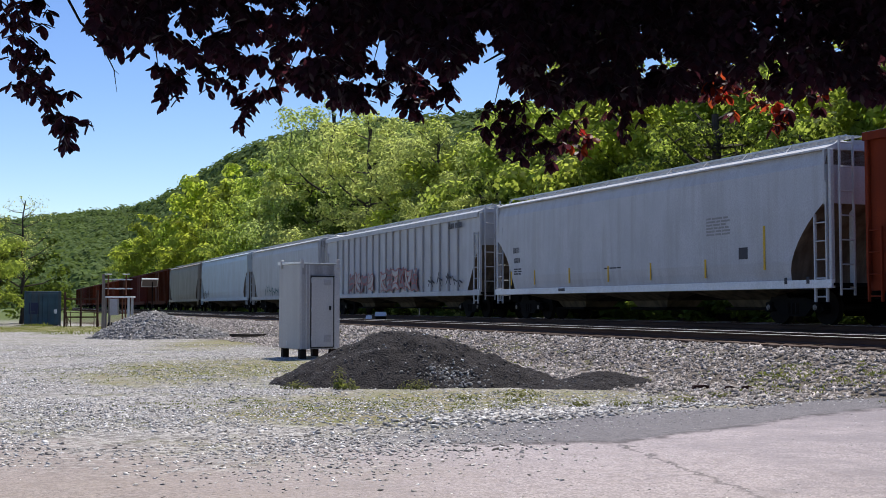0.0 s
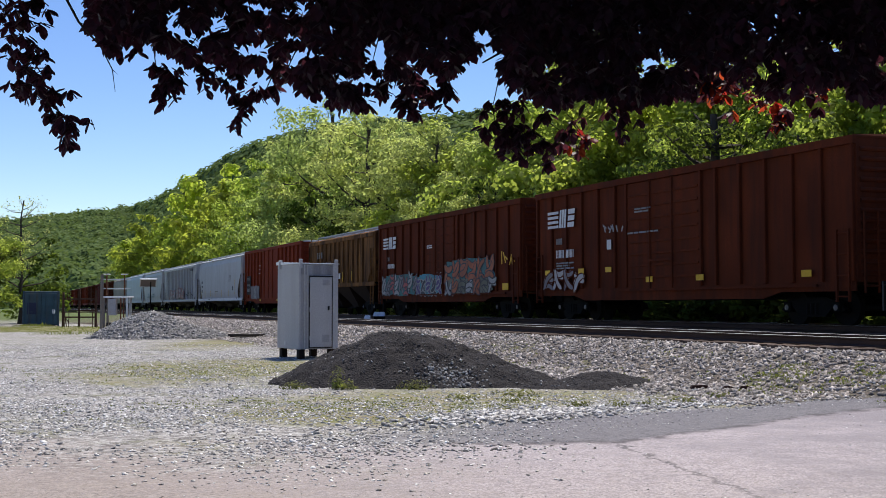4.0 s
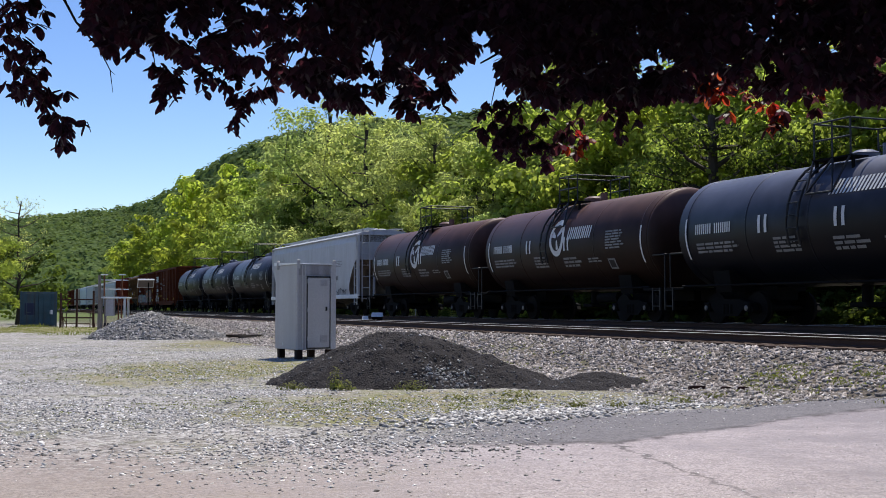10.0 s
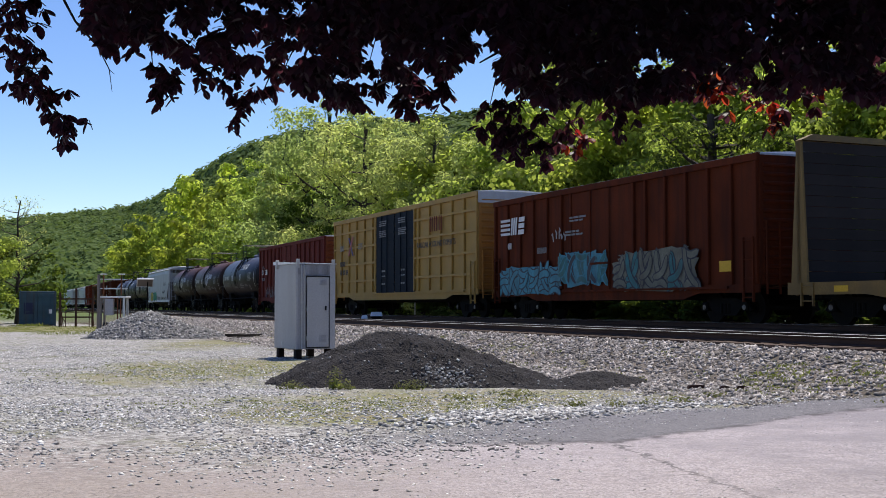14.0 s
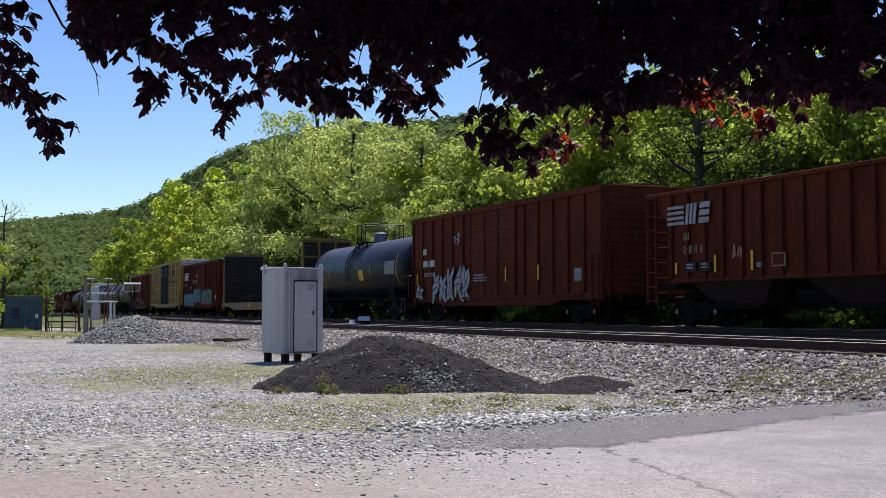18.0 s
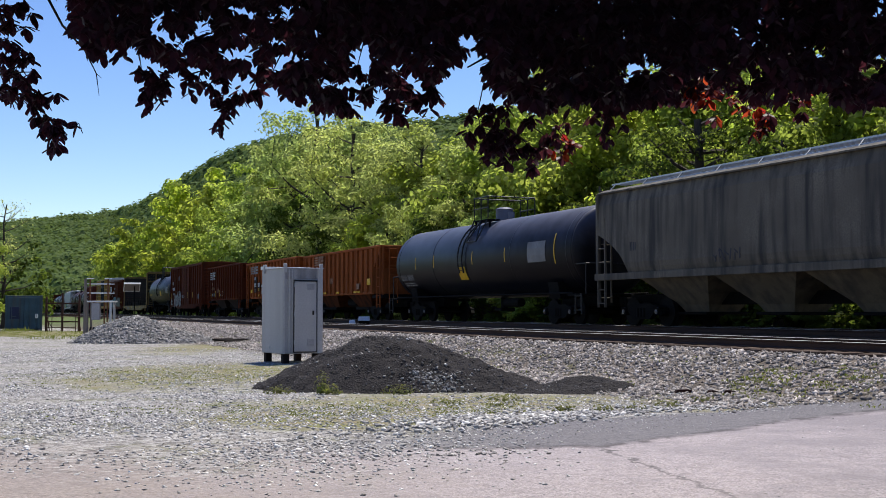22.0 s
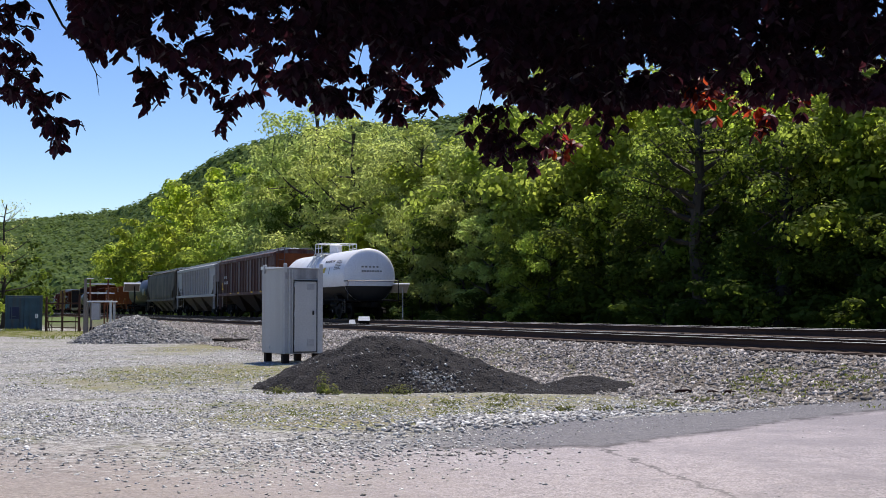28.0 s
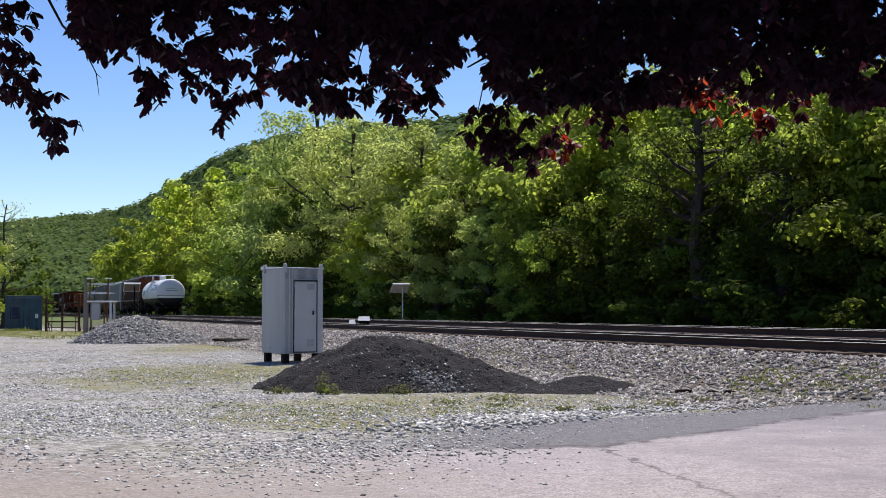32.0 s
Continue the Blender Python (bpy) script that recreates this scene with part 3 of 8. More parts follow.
BALLAST = stone_mat("grey_ballast_stone", (0.075, 0.064, 0.058), (0.64, 0.58, 0.545), (0.305, 0.258, 0.23))
COAL = stone_mat("black_millings", (0.07, 0.062, 0.063), (0.26, 0.24, 0.235), (0.13, 0.113, 0.11))
PALE = stone_mat("pale_crushed_stone", (0.22, 0.207, 0.20), (0.95, 0.93, 0.905), (0.54, 0.495, 0.455))
HEAP_STONE = stone_mat("grey_heap_stone", (0.10, 0.095, 0.09), (0.52, 0.50, 0.48), (0.26, 0.24, 0.225))

PALE_HEAP = stone_mat("grey_stones_among_millings", (0.09, 0.085, 0.085), (0.75, 0.73, 0.71), (0.22, 0.21, 0.205))


def lay_stones():
    rs = random.Random(5)
    pl = []
    for _ in range(48000):                            # bank of the near track
        s, off = 3 + 95 * rs.random() ** 1.7, -5.66 - 3.98 * rs.random() ** 1.1
        x, y = on_line(s, off)
        if y < tar_edge(x) + rs.uniform(-0.2, 0.5) or (off < -9.0 and rs.random() < (-9.0 - off) / 0.7):
            continue
        pl.append((x, y, ground_z(x, y) + 0.004, rs.uniform(0.026, 0.066) * (1 + s / 140)))
    for _ in range(5000):                             # between the rails
        s, off = 3 + 70 * rs.random() ** 1.3, rs.uniform(-4.95, -1.7)
        x, y = on_line(s, off)
        pl.append((x, y, ground_z(x, y) + 0.01, rs.uniform(0.025, 0.06)))
    stones("ballast_stones", "broken grey ballast stones on the railway bank", pl, BALLAST, 3, 0.95, 0.2)
    pl = []
    while len(pl) < 33000:                            # loose on the lot
        y = 9.3 + 36 * rs.random() ** 1.5
        x = rs.uniform(-0.42, 0.3) * y
        s, off = along_of(x, y)
        if y < 13.5 and rs.random() > ((y - 9.3) / 4.2) ** 1.5:
            continue
        if off > -8.0 or (y < tar_edge(x) + 0.1 and x > rs.uniform(-1, 1.5)) or noise.noise(Vector((x * 0.4, y * 0.4, 2))) < rs.uniform(-0.5, 0.3):
            continue
        pl.append((x, y, ground_z(x, y) + 0.004, rs.uniform(0.013, 0.043)))
    for _ in range(2600):                             # larger pieces
        y = 11.5 + 22 * rs.random() ** 1.4
        x = rs.uniform(-0.42, 0.2) * y
        if along_of(x, y)[1] < -8.5 and not (y < tar_edge(x) and x > 0) and noise.noise(Vector((x * 0.5, y * 0.5, 8))) > rs.uniform(-0.2, 0.5):
            pl.append((x, y, ground_z(x, y) + 0.012, rs.uniform(0.03, 0.055)))
    for _ in range(420):                              # strewn over the dark strip
        x = rs.uniform(-1.2, 3.6)
        y = tar_edge(x) - rs.uniform(0, 1.7)
        pl.append((x, y, ground_z(x, y) + 0.003, rs.uniform(0.01, 0.034) * (1 - 0.12 * max(0, x))))
    for _ in range(700):                              # spilt over the asphalt's edge
        x = rs.uniform(-0.5, 6.6)
        y = tar_edge(x) - abs(rs.gauss(0, 0.35)) + 0.15
        pl.append((x, y, ground_z(x, y) + 0.003, rs.uniform(0.01, 0.03)))
    for _ in range(1050):                             # a pale patch by the asphalt's edge
        x = rs.gauss(0.9, 0.85)
        y = tar_edge(x) + 0.85 + rs.gauss(0, 0.42)
        pl.append((x, y, ground_z(x, y) + 0.02, rs.uniform(0.03, 0.075)))
    for _ in range(500):
        x = rs.gauss(3.8, 0.8)
        y = tar_edge(x) + 0.8 + rs.gauss(0, 0.3)
        pl.append((x, y, ground_z(x, y) + 0.015, rs.uniform(0.025, 0.055)))
    for _ in range(2600):                             # pebbles on the hard ground
        y = 9.0 + 7.5 * rs.random() ** 1.3
        x = rs.uniform(-0.42, 0.42) * y
        if along_of(x, y)[1] < -8 and noise.noise(Vector((x * 0.5, y * 0.5, 6))) > rs.uniform(-0.3, 0.6):
            pl.append((x, y, ground_z(x, y) + 0.002, rs.uniform(0.006, 0.019)))
    dk = []
    for _ in range(1250):                             # dark stones in drifts
        y = 12.0 + 12 * rs.random() ** 1.8
        x = rs.uniform(-0.42, 0.12) * y
        if along_of(x, y)[1] < -8.5 and noise.noise(Vector((x * 0.35, y * 1.1, 15))) > rs.uniform(-0.1, 0.45):
            dk.append((x, y, ground_z(x, y) + 0.008, rs.uniform(0.014, 0.042)))
    stones("dark_gravel", "dark crushed stones scattered in drifts over the lot", dk, HEAP_STONE, 6, 0.6)
    stones("loose_gravel", "loose pale crushed stone scattered over the lot", pl, PALE, 4, 0.5)


lay_stones()


def heap(name, label, lobes, material, under, seed, n, size, patch=None):
    """A heap: a lumpy mound with stones on its skin."""
    def h(x, y):
        z = 0
        for cx, cy, rx, ry, hh in lobes:
            d = math.hypot((x - cx) / rx, (y - cy) / ry)
            z = max(z, hh * max(0, 1 - d ** 1.42) + (0.075 * noise.noise(Vector((x * 2.2, y * 2.2, seed))) + 0.055 * noise.noise(Vector((x * 5, y * 5, seed)))) * (d < 1) * min(1, hh * 1.5))
        return z
    x0, x1 = min(a - c for a, b, c, d, e in lobes), max(a + c for a, b, c, d, e in lobes)
    y0, y1 = min(b - d for a, b, c, d, e in lobes), max(b + d for a, b, c, d, e in lobes)
    nx, ny = 150, 90
    v = [(x0 + (x1 - x0) * i / nx, y0 + (y1 - y0) * j / ny) for j in range(ny + 1) for i in range(nx + 1)]
    v = [(x, y, ground_z(x, y) - 0.05 + h(x, y) + 0.03 * noise.noise(Vector((x * 11, y * 11, 1)))) for x, y in v]
    k = nx + 1
    f = [(j * k + i, j * k + i + 1, (j + 1) * k + i + 1, (j + 1) * k + i) for j in range(ny) for i in range(nx)]
    base = tagged(new(name, mesh_of(name, v, f, under)), label, "heap")
    rs = random.Random(seed)
    pl = []
    while len(pl) < n:
        x, y = rs.uniform(x0, x1), rs.uniform(y0, y1)
        z = h(x, y)
        if z > 0.02:
            pl.append((x, y, ground_z(x, y) - 0.045 + z, rs.uniform(*size)))
    st = stones("stone", "", pl, material, seed, 0.75 if size[1] > 0.05 else 0.4)
    del st["category"]
    st.parent = base
    loose = []
    for i in range(420 if patch else 60):            # paler stones, most of them in one slide
        if patch and i % 3:
            x, y = rs.gauss(patch[0], 0.32), rs.gauss(patch[1], 0.2)
            k = rs.uniform(0.018, 0.05)
        else:
            x, y = rs.uniform(x0, x1), rs.uniform(y0, y1)
            k = rs.uniform(0.016, 0.042)
        z = h(x, y)
        if z > 0.02:
            loose.append((x, y, ground_z(x, y) - 0.04 + z, k))
    st = stones("pale_stone", "", loose, PALE_HEAP, seed + 1)
    del st["category"]
    st.parent = base
    return base


BLACK_EARTH = mat("black_millings_heap", (0.036, 0.032, 0.032), 0.95, var=0.35, scale=2, fine=32, bump=1.0, depth=0.05, spec=0.15)
GREY_EARTH = mat("grey_stone_heap", (0.17, 0.16, 0.155), 0.95, var=0.35, scale=2, fine=14, bump=1.0, depth=0.06, spec=0.2)
heap("spoil_heap", "low black heap of asphalt millings on the gravel", [(-1.05, 22.6, 2.7, 1.9, 1.04), (0.2, 22.3, 1.9, 1.5, 0.62)], COAL, BLACK_EARTH, 11, 2400, (0.010, 0.038), (-0.15, 21.15))
heap("spoil_mound", "flat black mound of millings beside the larger heap", [(2.5, 21.4, 1.2, 1.0, 0.28), (1.75, 21.3, 1.1, 0.8, 0.17)], COAL, BLACK_EARTH, 12, 350, (0.008, 0.024))
heap("stone_heap", "grey heap of crushed stone at the lot's edge", [(-14.2, 54.0, 2.9, 3.0, 1.28), (-12.4, 54.2, 1.9, 2.2, 0.6), (-15.6, 53.6, 1.5, 2.0, 0.45)], HEAP_STONE, GREY_EARTH, 13, 4200, (0.055, 0.125))


# ---- the railway ----
def rail(name, off, top, label):
    prof = ((-0.07, -0.17), (0.07, -0.17), (0.07, -0.155), (0.012, -0.13), (0.012, -0.045), (0.036, -0.03), (0.036, -0.014), (0.033, -0.004), (0.026, 0.0),
            (-0.026, 0.0), (-0.033, -0.004), (-0.036, -0.014), (-0.036, -0.03), (-0.012, -0.045), (-0.012, -0.13), (-0.07, -0.155))
    bm = bmesh.new()
    rings = []
    ss = list(range(-424, -40, 24)) + list(range(-40, 130, 6)) + list(range(130, 880, 24))
    for s in ss:
        rings.append([bm.verts.new((*on_line(s, off + o), top + z * 0.95)) for o, z in prof])
    n = len(prof)
    for p, q in zip(rings, rings[1:]):
        for i in range(n):
            j = (i + 1) % n
            f = bm.faces.new((p[i], p[j], q[j], q[i]))
            f.material_index = 1 if i in (7, 8, 9) else 0
    bmesh.ops.recalc_face_normals(bm, faces=bm.faces)
    ob = part(name, bm, (M["rail_side"], M["rail"]), None)
    return ob


def track(name, off, top, label):
    base = tagged(new(name), label, "railway track", kind="structure")
    for o in (-0.75, 0.75):
        rail("rail", off + o, top, "").parent = base
    bm = bmesh.new()
    box(bm, -0.11, 0.11, -1.3, 1.3, -0.34, -0.160, 0.012)
    first = None
    rs = random.Random(int(abs(off) * 10))
    extra = []
    s = -6.0
    while s < 300:
        m = Matrix.Translation((*on_line(s, off), top)) @ Matrix.Rotation(heading(s) + math.pi / 2 + rs.uniform(-0.03, 0.03), 4, "Z")
        m = m @ Matrix.Translation((0, rs.uniform(-0.07, 0.07), rs.uniform(-0.012, 0.0)))
        if s < 130:
            if first is None:
                first = part("sleeper", bm, M["tie"], base)
                first.matrix_basis = m
            else:
                again(first, base, m)
        else:
            extra.append(m)
        s += 0.56
    bm = bmesh.new()
    for m in extra:
        bmesh.ops.create_cube(bm, size=1, matrix=m @ Matrix.Translation((0, 0, -0.2)) @ Matrix.Diagonal((0.22, 2.6, 0.16, 1)))
    tagged(part("far_sleepers", bm, M["tie"], base), kind="stuff")
    return base


track("railway_track", -SPACING, RAIL_NEAR, "near railway track with shiny rail heads on weathered wooden sleepers")
track("railway_track", 0.0, RAIL, "second railway track under the freight train")


# ---- the train ----
HW = 1.53                      # half a car's width
SPEED = 15.582                 # metres a second
TRAIN = []                     # (car, s of its middle at the start)


def make_truck_meshes():
    bm = bmesh.new()
    for y in (-1.02, 1.02):
        # cast side frame with raised middle and open windows
        prism(bm, [(-1.12, 0.36), (-0.95, 0.56), (-0.45, 0.66), (0.45, 0.66), (0.95, 0.56), (1.12, 0.36), (1.0, 0.30), (0.72, 0.44), (0.45, 0.20),
                   (-0.45, 0.20), (-0.72, 0.44), (-1.0, 0.30)], y - 0.08, y + 0.08)
        for x in (-0.87, 0.87):
            box(bm, x - 0.13, x + 0.13, y - 0.14, y + 0.14, 0.32, 0.56, 0.03)
        for x in (-0.16, 0, 0.16):
            rod(bm, (x, y + math.copysign(0.06, y), 0.26), (x, y + math.copysign(0.06, y), 0.52), 0.06, 8)
    box(bm, -0.2, 0.2, -1.0, 1.0, 0.40, 0.62, 0.02)
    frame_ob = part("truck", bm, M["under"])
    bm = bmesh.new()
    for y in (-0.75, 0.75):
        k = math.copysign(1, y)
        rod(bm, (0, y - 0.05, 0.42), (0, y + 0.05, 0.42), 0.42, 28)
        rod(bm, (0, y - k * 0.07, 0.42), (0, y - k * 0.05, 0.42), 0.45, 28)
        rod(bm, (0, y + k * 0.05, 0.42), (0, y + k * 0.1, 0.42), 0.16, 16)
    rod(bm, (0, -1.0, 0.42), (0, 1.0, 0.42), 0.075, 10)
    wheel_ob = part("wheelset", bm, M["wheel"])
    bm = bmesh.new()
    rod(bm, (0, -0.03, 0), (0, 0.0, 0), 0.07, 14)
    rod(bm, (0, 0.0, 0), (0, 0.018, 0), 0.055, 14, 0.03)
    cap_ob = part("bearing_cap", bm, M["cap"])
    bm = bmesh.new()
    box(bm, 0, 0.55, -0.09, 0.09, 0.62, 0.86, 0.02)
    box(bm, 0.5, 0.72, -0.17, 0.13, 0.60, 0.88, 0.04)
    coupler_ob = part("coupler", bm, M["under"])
    return frame_ob, wheel_ob, cap_ob, coupler_ob


TRUCK, WHEELS, CAP, COUPLER = make_truck_meshes()
for o in (TRUCK, WHEELS, CAP, COUPLER):
    scene.collection.objects.unlink(o)


def running_gear(car, half, reach, sill=True, spread=1.9):
    for k in (-1, 1):
        t = again(TRUCK, car, Matrix.Translation((k * (half - spread), 0, 0)))
        for x in (-0.87, 0.87):
            again(WHEELS, t, Matrix.Translation((x, 0, 0)))
            again(CAP, t, Matrix.Translation((x, 1.165, 0.42)))
        c = again(COUPLER, car, Matrix.Translation((k * (half - 0.1), 0, 0)) @ Matrix.Rotation(0 if k > 0 else math.pi, 4, "Z"))
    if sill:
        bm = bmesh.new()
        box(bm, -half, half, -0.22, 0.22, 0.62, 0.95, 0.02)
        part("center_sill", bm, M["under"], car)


def ladder(car, x, y, z0, z1, material, w=0.42, name="ladder"):
    bm = bmesh.new()
    for d in (-w / 2, w / 2):
        box(bm, x + d - 0.022, x + d + 0.022, y - 0.03, y + 0.03, z0, z1)
    n = max(2, int((z1 - z0) / 0.36))
    for i in range(n):
        z = z0 + 0.12 + (z1 - z0 - 0.2) * i / (n - 1)
        rod(bm, (x - w / 2, y, z), (x + w / 2, y, z), 0.018, 6)
    return part(name, bm, material, car)


def end_ladder(car, k, half, z0, z1, material, y=1.1):
    bm = bmesh.new()
    x = k * (half + 0.05)
    for d in (-0.2, 0.2):
        box(bm, x - 0.025, x + 0.025, y + d - 0.02, y + d + 0.02, z0, z1)
    for i in range(7):
        z = z0 + 0.15 + (z1 - z0 - 0.3) * i / 6
        rod(bm, (x, y - 0.2, z), (x, y + 0.2, z), 0.018, 6)
    part("end_ladder", bm, material, car)


def bars(car, half, u, z, text, h, material, y=HW, lean=0.0, name="marking", gap=0.28):
    """Rows of plain bars that stand for writing; u is the distance from the leading end. A space leaves a gap."""
    bm = bmesh.new()
    w = h * 0.56
    x = half - u
    for ch in text:
        if ch != " ":
            k = w * (0.45 if ch == "i" else 1)
            for p, q in ((0, 0.32), (0.62, 0.94)) if k == w else ((0.1, 0.9),):
                a = [(x - k * p, z), (x - k * q, z), (x - k * q - lean * h, z + h), (x - k * p - lean * h, z + h)]
                prism(bm, a, y, y + 0.006)
            x -= k + w * gap
        else:
            x -= w * 0.75
    return part(name, bm, material, car)


def lines(car, half, u, z, rows, width, h, material, y=HW, seed=0, name="small_print"):
    """Blocks of small print as thin bars."""
    rs = random.Random(seed + int(u * 10))
    bm = bmesh.new()
    for i in range(rows):
        x, zz = half - u, z - i * h * 1.7
        end = x - width * rs.uniform(0.75, 1)
        while x > end:
            w = min(rs.uniform(0.15, 0.45), x - end)
            box(bm, x - w, x, y, y + 0.006, zz, zz + h)
            x -= w + 0.05
    return part(name, bm, material, car)


def patch(car, half, u, z, w, h, material, y=HW, name="plate", lean=0.0):
    bm = bmesh.new()
    x = half - u
    prism(bm, [(x, z), (x - w, z), (x - w - lean, z + h), (x - lean, z + h)], y, y + 0.008)
    return part(name, bm, material, car)


STROKES = ((0.12, 0.05, 0.22, 0.95, 0.3), (0.85, 0.08, 0.78, 0.92, -0.4), (0.12, 0.9, 0.9, 0.84, 0.35), (0.14, 0.5, 0.86, 0.55, -0.25), (0.12, 0.1, 0.9, 0.08, -0.35), (0.2, 0.9, 0.8, 0.1, 0.3), (0.8, 0.85, 0.2, 0.15, 0.3), (0.15, 0.3, 0.85, 0.75, 0.4))


def spray(car, half, u0, u1, z0, z1, fill, edge, seed, n=6, y=HW + 0.004, back=None):
    """Sprayed piece: interlocking fat strokes, rimmed, over a ragged cloud of paint."""
    rs = random.Random(seed)
    hz = z1 - z0

    def blob(cx, cz, rx, rz, yy, mm, name):
        bm = bmesh.new()
        vs = []
        for i in range(44):
            a = 2 * math.pi * i / 44
            r = rs.uniform(0.82, 1.06)
            c, q = math.cos(a), math.sin(a)
            vs.append((cx + rx * r * math.copysign(abs(c) ** 0.45, c), cz + rz * r * math.copysign(abs(q) ** 0.45, q)))
        prism(bm, vs[::-1], yy, yy + 0.003)
        part(name, bm, mm, car)

    def stroke(bm, a, b, bow, w, yy):
        """A bent, round-ended stroke."""
        d = Vector((b[0] - a[0], b[1] - a[1]))
        side = Vector((-d.y, d.x)) * bow * 0.5
        line = []
        for i in range(7):
            t = i / 6
            line.append(Vector(a) + d * t + side * (4 * t * (1 - t)))
        lf, rt = [], []
        for i, q in enumerate(line):
            g = (line[min(i + 1, 6)] - line[max(i - 1, 0)]).normalized()
            n = Vector((-g.y, g.x)) * w * (0.75 if i in (0, 6) else 1.0)
            lf.append(q + n)
            rt.append(q - n)
        g0, g1 = (line[0] - line[1]).normalized() * w * 0.8, (line[6] - line[5]).normalized() * w * 0.8
        pts = [line[0] + g0] + lf + [line[6] + g1] + rt[::-1]
        prism(bm, [(q.x, q.y) for q in pts], yy, yy + 0.003)

    if back:
        blob(half - (u0 + u1) / 2, (z0 + z1) / 2, (u1 - u0) * 0.5, hz * 0.52, y, back, "spray_ground")
    step = (u1 - u0) / n
    wd = min(step, hz) * 0.115
    for i in range(n):
        picks = [STROKES[rs.randrange(2)]] + rs.sample(STROKES[2:], 3)
        lift, tall, slant = rs.uniform(-0.06, 0.06) * hz, rs.uniform(0.85, 1.1), rs.uniform(-0.15, 0.15)
        rim, body = bmesh.new(), bmesh.new()
        for k, (ax, az, bx, bz, bow) in enumerate(picks):
            at = lambda p, q: (half - (u0 + step * (i - 0.06 + 1.12 * (p + slant * (q - 0.5)))), z0 + lift + hz * q * tall)
            a, b = at(ax, az), at(bx, bz)
            fat = wd * rs.uniform(0.8, 1.25)
            stroke(rim, a, b, bow, fat + 0.045, y + 0.0045 + 0.004 * k)
            stroke(body, a, b, bow, fat, y + 0.0065 + 0.004 * k)
        part("spray_outline", rim, edge, car)
        part("spray_shape", body, fill[i % len(fill)], car)


def scrawl(car, half, u0, u1, z0, z1, material, seed, n=9, w=0.035, y=HW + 0.004):
    """Thin sprayed strokes."""
    rs = random.Random(seed)
    for i in range(n):
        bm = bmesh.new()
        x = half - u0 - (u1 - u0) * (i + 0.5) / n
        a, b = rs.uniform(-0.5, 0.5) * (u1 - u0) / n * 1.6, rs.uniform(0.5, 1.0)
        zz = z0 + (z1 - z0) * rs.uniform(0, 0.3)
        top = zz + (z1 - z0) * 0.75 * b
        d = 0.0004 * i
        prism(bm, [(x - w, zz), (x + w, zz), (x + w + a, top), (x - w + a, top)], y + d, y + d + 0.004)
        if rs.random() < 0.7:
            c = x + rs.uniform(-0.4, 0.4) * (u1 - u0) / n
            zc = zz + (top - zz) * rs.uniform(0.2, 0.8)
            ln = (u1 - u0) / n * rs.uniform(0.5, 0.9)
            prism(bm, [(c - ln / 2, zc), (c + ln / 2, zc + 0.1), (c + ln / 2, zc + 0.1 + 2 * w), (c - ln / 2, zc + 2 * w)], y + d + 0.0015, y + d + 0.0075)
        part("spray_stroke", bm, material, car)


def rail_emblem(car, half, u, z, h, material=None, wide=1.0):
    """Four stripes and two slanted blocks, as painted."""
    material = material or M["mark"]
    x, k = half - u, h * wide
    for i in range(4):
        bm = bmesh.new()
        box(bm, x - k * 1.25, x, HW + 0.002, HW + 0.008, z + h * (0.02 + 0.26 * i), z + h * (0.17 + 0.26 * i))
        part("emblem_stripe", bm, material, car)
    for j in (0, 1):
        c = x - k * (1.34 + 0.95 * j)
        for i in range(3):
            bm = bmesh.new()
            if j == 0:                                # three slanted uprights
                e = c - k * 0.27 * i
                prism(bm, [(e, z), (e - k * 0.19, z), (e - k * 0.31, z + h), (e - k * 0.12, z + h)], HW + 0.002, HW + 0.008)
            else:                                     # three level bars
                e, q = c - k * 0.045 * i, z + h * 0.36 * i
                prism(bm, [(e, q), (e - k * 0.72, q), (e - k * 0.76, q + h * 0.27), (e - k * 0.04, q + h * 0.27)], HW + 0.002, HW + 0.008)
            part("emblem_block", bm, material, car)


def spare(ob):
    ob.parent = None
    scene.collection.objects.unlink(ob)


def place(car, lead, tail):
    TRAIN.append((car, (lead + tail) / 2))
    return car


